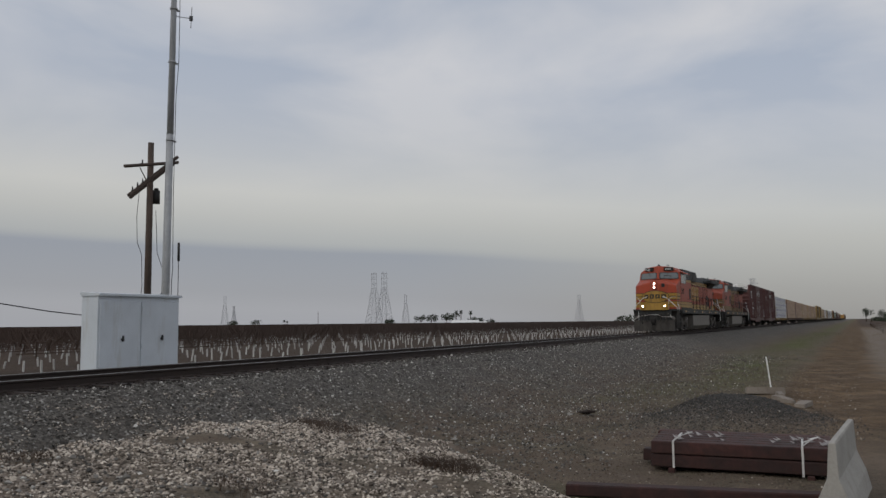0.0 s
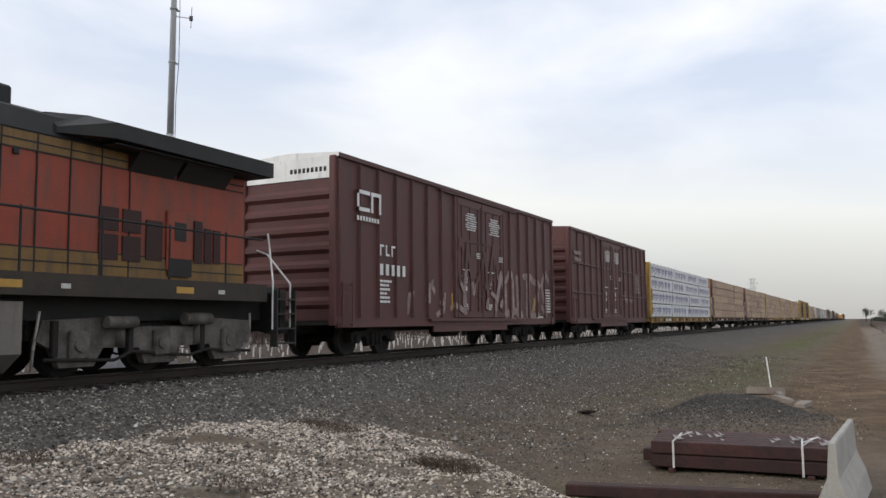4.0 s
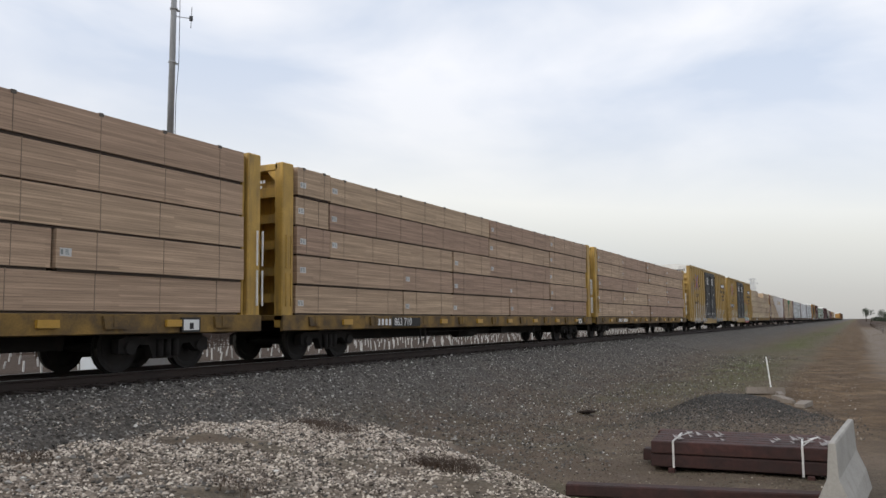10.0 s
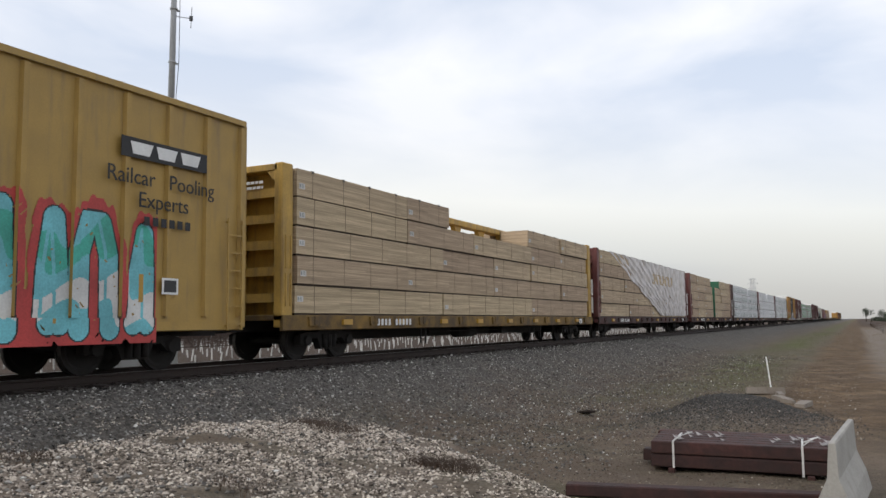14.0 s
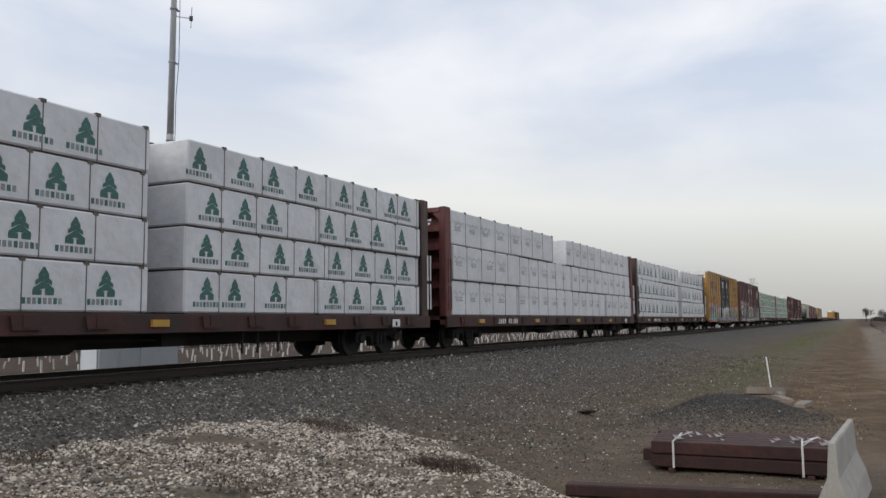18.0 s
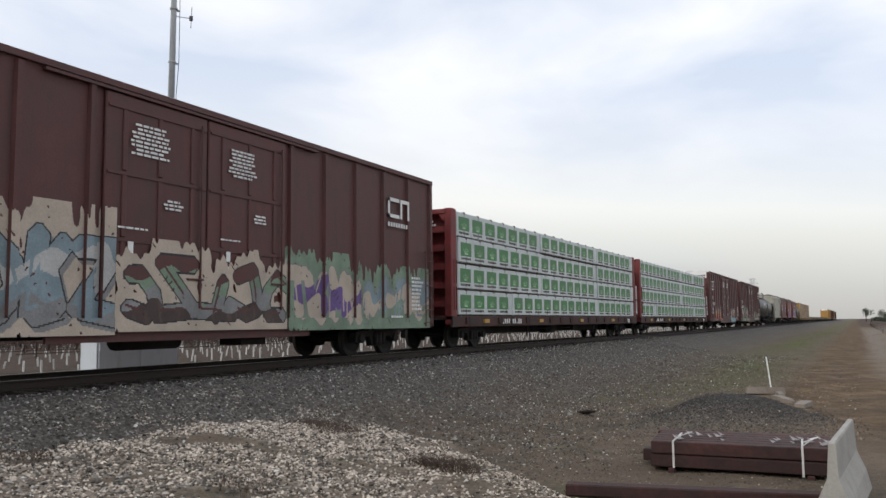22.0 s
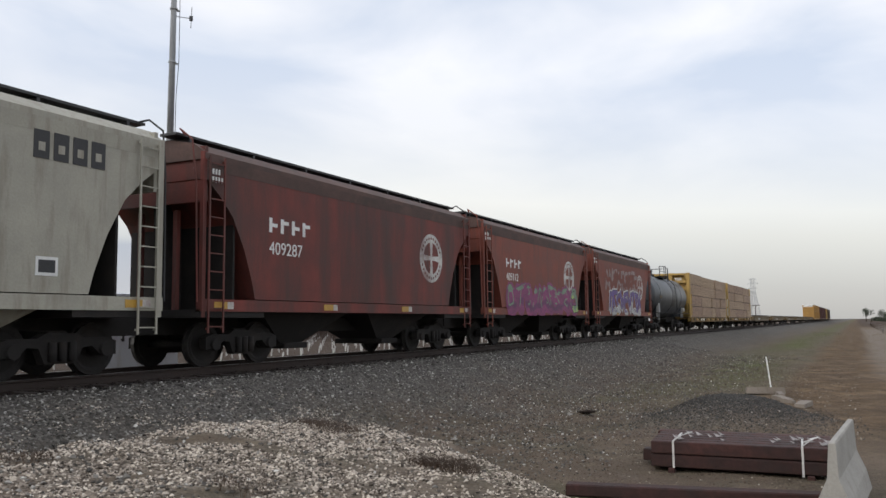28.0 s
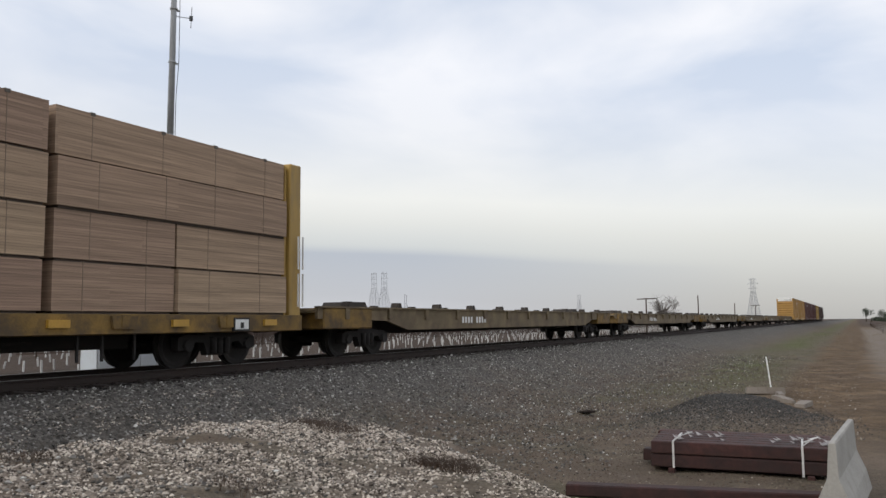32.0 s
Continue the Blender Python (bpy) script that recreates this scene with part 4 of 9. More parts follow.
def track_ballast(r, n):
    x, y = 2 + 38 * r.rand(n), YC - 1.6 + 3.1 * r.rand(n)
    keep = (np.abs(np.abs(y - YC) - 0.75) > 0.1) & ((np.mod(x + 6 + 0.26, 0.52) < 0.12) | (np.mod(x + 6 + 0.26, 0.52) > 0.40))
    return np.stack([x, y], -1)[keep]


def near_white(r, n):
    x, y = 1.5 + 12.5 * r.rand(n), 2.0 + 8.8 * r.rand(n)
    w = np.maximum(mound_mask(x, y) * 1.3 - 0.22, 0.16 * smooth(12, 9, x) * (y > 8)) + 0.5 * wobble(x, y, 11, 1.3) + 0.35 * wobble(x, y, 15, 0.5)
    w *= 1 - 0.8 * smooth(0.1, 0.5, wobble(x, y, 14, 2.2)) - 0.45 * smooth(8.2, 5.0, x)
    sw = np.exp(-((y - np.interp(x, [4.5, 6.5, 7.5, 9.0, 10.5], [8.6, 8.2, 6.9, 5.6, 5.2]) + 0.25 * wobble(x, y, 22, 1.4)) / 0.42) ** 2)
    return np.stack([x, y], -1)[r.rand(n) < (w - 0.6 * sw) * 1.2 * (mound_mask(x, y) + (y > 8) > 0.03)]


def scattered(r, n):
    x, y = 8 + 34 * r.rand(n) ** 1.3, 0.0 + 9.5 * r.rand(n)
    return np.stack([x, y], -1)[mound_mask(x, y) < 0.3]


def pile_stones(r, n):
    return np.stack([19 + 2.0 * r.normal(0, 0.6, n), 2.5 + 1.5 * r.normal(0, 0.6, n)], -1)


STONE = stone_mat("grey_ballast_stone", (0.0, (0.040, 0.038, 0.035)), (0.5, (0.115, 0.107, 0.097)), (0.78, (0.19, 0.178, 0.162)), (0.92, (0.32, 0.305, 0.28)), (1.0, (0.62, 0.60, 0.56)))
WSTONE = stone_mat("pale_gravel_stone", (0.0, (0.035, 0.029, 0.024)), (0.25, (0.12, 0.098, 0.08)), (0.55, (0.35, 0.30, 0.25)), (1.0, (0.66, 0.59, 0.505)))
stones("ballast_stones", "dark grey crushed ballast with paler stones", [STONE], 60000, near_ballast, 0.022, 1)
# stones between the ties carry brake dust and painted-in shade
stones("ballast_stones", "brake-dusted ballast between the ties, its colour darkened for shade", [stone_mat("brake_dusted_shaded_stone", (0.0, (0.012, 0.010, 0.009)), (0.8, (0.04, 0.031, 0.026)), (1.0, (0.09, 0.075, 0.065)))], 14000, track_ballast, 0.026, 2)
stones("pale_gravel", "heap of pale crushed gravel mixed with dirt", [WSTONE], 120000, near_white, 0.0165, 3)
stones("scattered_stones", "small stones and clods scattered over bare earth", [stone_mat("earthy_stone", (0.0, (0.07, 0.052, 0.04)), (0.6, (0.13, 0.098, 0.072)), (0.9, (0.19, 0.155, 0.12)), (1.0, (0.5, 0.46, 0.4)))], 16000, scattered, 0.015, 4)
stones("gravel_pile", "low pile of fine dark gravel", [stone_mat("fine_dark_gravel", (0, (0.035, 0.033, 0.031)), (0.9, (0.075, 0.072, 0.068)), (1.0, (0.12, 0.115, 0.11)))], 18000, pile_stones, 0.014, 5)


# ---- weeds ----
def weeds(name, label, colour, spots, seed, blades, tall, wide):
    """Tufts of dry blades. spots: (x, y, spread)."""
    r = random.Random(seed)
    sh = Shell()
    for x, y, s in spots:
        for _ in range(blades):
            a, q = r.uniform(0, 6.283), s * math.sqrt(r.random())
            px, py = x + q * math.cos(a), y + q * math.sin(a)
            z = float(ground_h(px, py)) - 0.01
            hgt, t, lean2 = tall * r.uniform(0.4, 1.1), r.uniform(0, 6.283), r.uniform(0.1, 0.9)
            dx, dy = math.cos(t) * hgt * lean2, math.sin(t) * hgt * lean2
            w = wide * r.uniform(0.6, 1.3)
            sh.poly([(px - dy / hgt * w, py + dx / hgt * w, z), (px + dy / hgt * w, py - dx / hgt * w, z), (px + dx * 0.55 + 0.002, py + dy * 0.55, z + hgt * 0.7)])
            sh.poly([(px + dx * 0.4 - w * 0.5, py + dy * 0.4, z + hgt * 0.5), (px + dx * 0.4 + w * 0.5, py + dy * 0.4, z + hgt * 0.5), (px + dx, py + dy, z + hgt)])
    return solid(name, sh, [colour], label, "weeds", kind="stuff")


DRY = mat("dry_brown_weed", (0.07, 0.045, 0.03), 0.9, var=0.4, scale=3)
GREENISH = mat("dull_green_grass", (0.085, 0.09, 0.035), 0.9, var=0.5, scale=0.6)
TAN = mat("bleached_grass", (0.19, 0.155, 0.09), 0.9, var=0.4, scale=0.5)
weeds("dry_weeds", "dry brown weeds on the gravel heap", DRY, [(8.45, 4.25, 0.28), (8.45, 4.05, 0.25), (8.3, 4.45, 0.2)], 6, 260, 0.17, 0.008)
weeds("dry_weeds", "thin dry weeds along the crest of the gravel heap", DRY, [(10.9, 7.9, 0.4), (10.6, 7.55, 0.4), (10.3, 7.3, 0.45), (10.0, 6.95, 0.45), (9.7, 6.65, 0.4), (9.5, 6.4, 0.3), (5.4, 7.4, 0.3), (6.0, 5.1, 0.3)], 16, 170, 0.14, 0.007)
rr = random.Random(9)
weeds("dry_weeds", "low dry weeds on the bank below the ballast", DRY, [(rr.uniform(11, 52), rr.uniform(3.0, 8.6), rr.uniform(0.2, 0.7)) for _ in range(620)], 7, 18, 0.12, 0.008)
weeds("bank_grass", "dull green and tan grass along the bank", GREENISH, [(20 + 130 * rr.random() ** 1.2, rr.gauss(4.6, 1.3), 0.9) for _ in range(260)], 8, 16, 0.2, 0.014)
weeds("bank_grass", "bleached grass along the dirt road", TAN, [(26 + 120 * rr.random(), rr.choice((-2.8, 2.2)) + rr.gauss(0, 0.7), 1.0) for _ in range(180)], 10, 14, 0.22, 0.018)
weeds("verge_grass", "green grass between the track and the vineyard", GREENISH, [(rr.uniform(10, 60), rr.uniform(18.5, 26.5), 1.3) for _ in range(260)], 12, 14, 0.22, 0.03)


# ---- the vineyard: bare vines in white sleeves ----
def blades_of(rows, seed, make):
    sh = Shell()
    r = random.Random(seed)
    for x, y in rows:
        make(sh, x, y, r)
    return sh


vines = []
for j in range(30):
    y = 27.5 + 3.3 * j
    i0 = int(max(4, y / math.tan(radians(64))) / 1.6)
    i1 = int(min(330, y / math.tan(radians(7))) / 1.6)
    for i in range(i0, i1):
        if rs.random() < 0.94:
            vines.append((i * 1.6 + rs.uniform(-0.12, 0.12), y + rs.uniform(-0.1, 0.1)))


def sleeve(sh, x, y, r):
    z = -1.0
    hgt, w = r.uniform(0.3, 0.66), 0.031
    tx, ty = r.uniform(-0.12, 0.12), r.uniform(-0.06, 0.06)
    n = len(sh.v)
    sh.v += [(x - w, y - w, z), (x + w, y - w, z), (x + w, y + w, z), (x - w, y + w, z), (x - w + tx, y - w + ty, z + hgt), (x + w + tx, y - w + ty, z + hgt), (x + w + tx, y + w + ty, z + hgt), (x - w + tx, y + w + ty, z + hgt)]
    for q in ((0, 1, 5, 4), (1, 2, 6, 5), (2, 3, 7, 6), (3, 0, 4, 7), (4, 5, 6, 7)):
        sh.f.append(tuple(n + k for k in q))
        sh.m.append(0)
        sh.smooth.append(False)


def canes(sh, x, y, r):
    for _ in range(12):
        x0, z0 = x + r.uniform(-0.3, 0.3), r.uniform(-0.35, 0.05)
        x1, y1, z1 = x0 + r.uniform(-0.7, 0.7), y + r.uniform(-0.45, 0.45), r.uniform(0.25, 0.82)
        w = r.uniform(0.012, 0.03)
        sh.poly([(x0 - w, y, z0), (x0 + w, y, z0), (x1 + w, y1, z1), (x1 - w, y1, z1)])
    for zz in (-0.15, 0.25):
        sh.poly([(x - 1.05, y, zz - 0.02), (x + 1.05, y, zz - 0.02), (x + 1.05, y, zz + 0.025), (x - 1.05, y, zz + 0.025)])


SLEEVE = mat("white_vine_sleeve", (0.46, 0.45, 0.43), 0.7, var=0.25, scale=0.5)
CANE = mat("bare_vine_cane", (0.070, 0.045, 0.034), 0.9, var=0.3, scale=0.2)
solid("vine_sleeves", blades_of(vines, 3, sleeve), [SLEEVE], "white protective sleeves round young vine trunks", "vineyard", kind="stuff")
solid("vine_canes", blades_of(vines, 4, canes), [CANE], "tangle of bare brown vine canes on wires", "vineyard", kind="stuff")
far = Shell()
for j in range(34):
    y = 128 + j * (6 + j * 0.8)
    x = max(20, y / math.tan(radians(64)))
    while x < min(y / math.tan(radians(10)), 900):
        w = rs.uniform(3, 7)
        far.poly([(x, y, -1.0), (x + w, y, -1.0), (x + w, y, 0.5 + rs.uniform(0, 0.28)), (x + w * 0.5, y, 0.45 + rs.uniform(0, 0.35)), (x, y, 0.5 + rs.uniform(0, 0.28))])
        x += w
solid("far_vines", far, [CANE], "far rows of bare brown vines", "vineyard", kind="stuff")


# ---- the distance: pylons, trees, a farmhouse ----
def pylon(x, y, base, top, turn):
    tw = thing("lattice_pylon", "distant grey steel lattice pylon", "pylon", "distant pylons", pose(x, y, base, 0, 0, turn))
    H = top - base
    w0, w1, r = H * 0.13, H * 0.035, 0.16
    for sx in (-1, 1):
        for sy in (-1, 1):
            part("leg", Shell().cyl((sx * w0, sy * w0, 0), (sx * w1, sy * w1, H * 0.72), r, 4).cyl((sx * w1, sy * w1, H * 0.72), (sx * w1, sy * w1, H), r, 4), "far_steel", tw)
    br = Shell()
    n = 9
    for k in range(n):
        za, zb = H * 0.72 * k / n, H * 0.72 * (k + 1) / n
        wa, wb = w0 + (w1 - w0) * k / n, w0 + (w1 - w0) * (k + 1) / n
        for s in (-1, 1):
            br.cyl((-wa, s * wa, za), (wb, s * wb, zb), r * 0.6, 3).cyl((wa, s * wa, za), (-wb, s * wb, zb), r * 0.6, 3)
            br.cyl((s * wa, -wa, za), (s * wb, wb, zb), r * 0.6, 3).cyl((s * wa, wa, za), (s * wb, -wb, zb), r * 0.6, 3)
    part("bracing", br, "far_steel", tw)
    for z, w in ((0.78, 0.11), (0.88, 0.13), (0.97, 0.09)):
        part("crossarm", Shell().cyl((-w * H, 0, z * H), (w * H, 0, z * H), r, 4).cyl((-w * H, 0, z * H), (0, 0, z * H + H * 0.04), r * 0.7, 3).cyl((w * H, 0, z * H), (0, 0, z * H + H * 0.04), r * 0.7, 3), "far_steel", tw)


for x, y, b2, tp, a in ((595.9, 367.3, -1, 44, 60), (600.5, 360.0, -1, 44.5, 60), (958, 540.7, -1, 39, 40), (857.5, 766.3, -1, 40, 35), (1050, 328, -2, 36, 50), (596.7, 62.6, -2, 29, 70), (520, 455, -1, 16, 20)):
    pylon(x, y, b2, tp, a)

LEAF = mat("dark_green_leaf", (0.035, 0.045, 0.026), 0.85, var=0.35, scale=0.4)
TWIG = mat("bare_grey_twig", (0.10, 0.085, 0.075), 0.9, var=0.3, scale=0.4)


def tree(x, y, base, tall, wide, seed, palm=False, bare=False):
    r = random.Random(seed)
    nm = "palm_tree" if palm else "tree"
    lab2 = "distant palm tree with a shaggy head" if palm else ("bare leafless tree beyond the track" if bare else "distant dark green tree by the farm")
    t = thing(nm, lab2, "tree", "distant trees", pose(x, y, base))
    tr = Shell().cyl((0, 0, 0), (0.1 * wide, 0, tall * (0.8 if palm else 0.5)), tall * 0.035, 7, 0, tall * 0.02)
    cr = Shell()
    if not palm:
        for _ in range(7 if not bare else 16):
            a, e = r.uniform(0, 6.283), r.uniform(0.3, 1.1)
            z0 = tall * r.uniform(0.25, 0.5)
            ln = wide * r.uniform(0.5, 0.95)
            tip = (0.05 * wide + math.cos(a) * ln * math.cos(e), math.sin(a) * ln * math.cos(e), z0 + ln * math.sin(e) + tall * 0.12)
            tr.cyl((0.05 * wide, 0, z0), tip, tall * 0.014, 5, 0, tall * 0.004)
            if bare:
                for _k in range(9):
                    d = Vector((r.gauss(0, 1), r.gauss(0, 1), abs(r.gauss(0.6, 0.8)))) * wide * 0.22
                    q = Vector(tip) * r.uniform(0.55, 1.0)
                    tr.cyl(q, q + d, tall * 0.006, 3, 0, tall * 0.002)
    part("trunk", tr, ["pole" if not bare else TWIG], t)
    if bare:
        return
    lobes = [(r.gauss(0, 0.33) * wide, r.gauss(0, 0.33) * wide, tall * r.uniform(0.5, 0.86), r.uniform(0.22, 0.4) * wide) for _ in range(9)]
    for k in range(420 if not palm else 90):
        if palm:
            a, e = r.uniform(0, 6.283), r.uniform(-0.9, 0.9)
            q = Vector((0.1 * wide, 0, tall * 0.86))
            tip = q + Vector((math.cos(a) * math.cos(e), math.sin(a) * math.cos(e), math.sin(e))) * wide * 0.5
            s = wide * 0.07
            sd = Vector((-math.sin(a), math.cos(a), 0)) * s
            cr.poly([q - sd, q + sd, tip + sd * 0.4 - Vector((0, 0, s)), tip - sd * 0.4 - Vector((0, 0, s))])
        else:
            lx, ly, lz, lr = r.choice(lobes)
            d = Vector((r.gauss(0, 1), r.gauss(0, 1), r.gauss(0, 1))).normalized() * lr * r.uniform(0.6, 1.1)
            q = Vector((lx, ly, lz)) + d
            s = wide * r.uniform(0.04, 0.09)
            u, v = Vector((r.gauss(0, 1), r.gauss(0, 1), r.gauss(0, 1))).normalized() * s, Vector((r.gauss(0, 1), r.gauss(0, 1), r.gauss(0, 1))).normalized() * s
            cr.poly([q - u, q + v, q + u, q - v])
    part("crown", cr, [LEAF], t)


for k, (x, y, tall, wide, palm) in enumerate(((439.9, 237.6, 6.5, 4.5, 0), (442.8, 232.1, 7.2, 5, 0), (465, 232.8, 8.2, 5, 0), (466.6, 229.5, 8.6, 4, 0), (467.7, 227.3, 10.2, 3.4, 1), (470, 225.0, 10.2, 3.4, 1), (471.6, 219.1, 9.8, 3.4, 1), (474.2, 213.3, 4.6, 4, 0), (477, 206.8, 3.8, 4, 0), (470.5, 216, 5.0, 5, 0),
                                              (451.8, 394.8, 4.4, 5, 0), (461.2, 383.7, 4.7, 4.5, 0), (473.9, 368, 5.0, 2.6, 1), (475.1, 366.4, 4.2, 2.4, 1), (516.7, 305, 4.6, 6, 0), (600, -5.6, 9.0, 4.6, 0), (600, -15.0, 7.6, 4.2, 0), (484.8, 122, 3.8, 8, 0))):
    tree(x, y, -1.2, tall, wide, k, bool(palm))
tree(193, 40.0, -1.0, 8.0, 4.6, 77, bare=True)
for k in range(16):
    x = 230 + k * 22
    tree(x + 90, -9.5 - rs.uniform(0, 14), -1.0, rs.uniform(1.2, 1.9), rs.uniform(3, 5), 100 + k)

house = thing("farmhouse", "distant low white farmhouse with a pale roof", "house", at=pose(462, 218, -1.0, 0, 0, 110))
part("wall", Shell().box(-8, 8, -4, 4, 0, 1.8), "white", house)
part("roof", Shell().prism([(-4.6, 1.75), (0, 3.3), (4.6, 1.75)], -8.6, 8.6), "white_clean", house)
for k in range(4):
    part("window", Shell().box(-6 + k * 3.6, -4.8 + k * 3.6, -4.05, -3.98, 0.7, 1.5), "glass", house)
house = thing("farm_shed", "small pale farm shed far across the field", "shed", at=pose(456, 203, -1.0, 0, 0, 100))
part("wall", Shell().box(-2, 2, -1.5, 1.5, 0, 1.7), "white", house)
part("roof", Shell().prism([(-1.8, 1.65), (0, 2.3), (1.8, 1.65)], -2.2, 2.2), "white_clean", house)

# ---- the train ----
def run(t):
    """How far the train has gone after t seconds."""
    return 21.624 * t + 0.07595 * t * t - 0.001358 * t ** 3


def on_train(ob, s0, s1):
    mid = (s0 + s1) / 2
    ob.matrix_basis = pose(mid, YC, 0)
    MOVERS.append((ob, mid))
    return ob


# running gear, shared by all cars
def wheel_mesh(r):
    sh = Shell()
    prof = [(0.0, 0.07), (0.10, 0.07), (0.13, 0.03), (r * 0.72, 0.02), (r * 0.84, 0.045), (r, 0.045), (r, -0.06), (r + 0.028, -0.065), (r + 0.028, -0.09), (r * 0.84, -0.09), (r * 0.7, -0.03), (0.12, -0.05), (0.0, -0.05)]
    n = 20
    rows = []
    for i in range(n):
        t = 2 * math.pi * i / n
        rows.append([(q * math.cos(t), -h, q * math.sin(t)) for q, h in prof])
    rows.append(rows[0])
    for a, b2 in zip(rows, rows[1:]):
        for k in range(len(prof) - 1):
            sh.poly([a[k], b2[k], b2[k + 1], a[k + 1]], 1 if k == 5 else 0)
    return sh.mesh("wheel", ["under", "steel"])


WHEEL = wheel_mesh(0.457)
LOCO_WHEEL = wheel_mesh(0.53)
AXLE = Shell().cyl((0, -0.72, 0), (0, 0.72, 0), 0.085, 8).mesh("axle", ["under"])
fr = Shell()
fr.prism([(-1.12, 0.36), (-1.12, 0.60), (-0.95, 0.66), (-0.45, 0.66), (-0.30, 0.74), (0.30, 0.74), (0.45, 0.66), (0.95, 0.66), (1.12, 0.60), (1.12, 0.36), (0.80, 0.36), (0.62, 0.52), (0.42, 0.50), (0.30, 0.24), (-0.30, 0.24), (-0.42, 0.50), (-0.62, 0.52), (-0.80, 0.36)], -0.09, 0.09, axis="y")
for sx in (-0.88, 0.88):
    fr.cyl((sx, -0.16, 0.457), (sx, 0.1, 0.457), 0.125, 8)
for sx in (-0.19, 0, 0.19):
    fr.cyl((sx, -0.13, 0.28), (sx, -0.13, 0.60), 0.07, 7)
SIDE_FRAME = fr.mesh("side_frame", ["under"])
BOLSTER = Shell().cbox(-0.2, 0.2, -1.0, 1.0, 0.45, 0.78, 0.03).mesh("bolster", ["under"])
COUPLER = Shell().box(-0.5, 0.0, -0.09, 0.09, 0.72, 0.9).cbox(-0.16, 0.16, -0.15, 0.15, 0.66, 0.98, 0.04).mesh("coupler", ["under"])


def truck(car, x):
    tr = part("truck", BOLSTER, [], car, "grimy two-axle freight truck", pose(x, 0, 0))
    for sx in (-0.88, 0.88):
        part("axle", AXLE, [], tr, at=pose(sx, 0, 0.457))
        part("wheel", WHEEL, [], tr, at=pose(sx, -0.75, 0.457))
        part("wheel", WHEEL, [], tr, at=pose(sx, 0.75, 0.457, 0, 0, 180))
    part("side_frame", SIDE_FRAME, [], tr, at=pose(0, -1.0, 0))
    part("side_frame", SIDE_FRAME, [], tr, at=pose(0, 1.0, 0, 0, 0, 180))
    return tr


def ends(car, half, inset=2.1, gap=0.95):
    truck(car, -half + inset)
    truck(car, half - inset)
    part("coupler", COUPLER, [], car, at=pose(half + gap - 0.16, 0, 0))
    part("coupler", COUPLER, [], car, at=pose(-half - gap + 0.16, 0, 0, 0, 0, 180))


LADDER = {}


def ladder(car, x, side, z0, z1, colour, w=0.42, step=0.36):
    key = (round(z0, 2), round(z1, 2), colour)
    if key not in LADDER:
        sh = Shell()
        for sx in (0, w):
            sh.box(sx - 0.02, sx + 0.02, -0.07, -0.045, z0, z1)
            sh.box(sx - 0.02, sx + 0.02, -0.05, 0.0, z1 - 0.1, z1 - 0.06)
            sh.box(sx - 0.02, sx + 0.02, -0.05, 0.0, z0 + 0.06, z0 + 0.1)
        zz = z0 + 0.12
        while zz < z1:
            sh.box(0, w, -0.065, -0.04, zz - 0.012, zz + 0.012)
            zz += step
        LADDER[key] = sh.mesh("ladder", [colour])
    m = pose(x, side, 0) if side < 0 else pose(x + w, side, 0, 0, 0, 180)
    part("ladder", LADDER[key], [], car, at=m)


# printed marks on bundles
def text_mesh(words, size, colour, name="lettering"):
    """Words as a thin mesh in the xz plane, facing -y, left edge at 0."""
    cu = bpy.data.curves.new(name, "FONT")
    cu.body, cu.size, cu.extrude, cu.resolution_u = words, size, 0.004, 3
    ob = bpy.data.objects.new(name, cu)
    scene.collection.objects.link(ob)
    bpy.context.view_layer.update()
    me = bpy.data.meshes.new_from_object(ob.evaluated_get(bpy.context.evaluated_depsgraph_get()))
    bpy.data.objects.remove(ob)
    me.transform(Matrix.Rotation(radians(90), 4, "X"))
    me.materials.clear()
    me.materials.append(M[colour])
    me.name = name
    return me


BUNDLES = {}


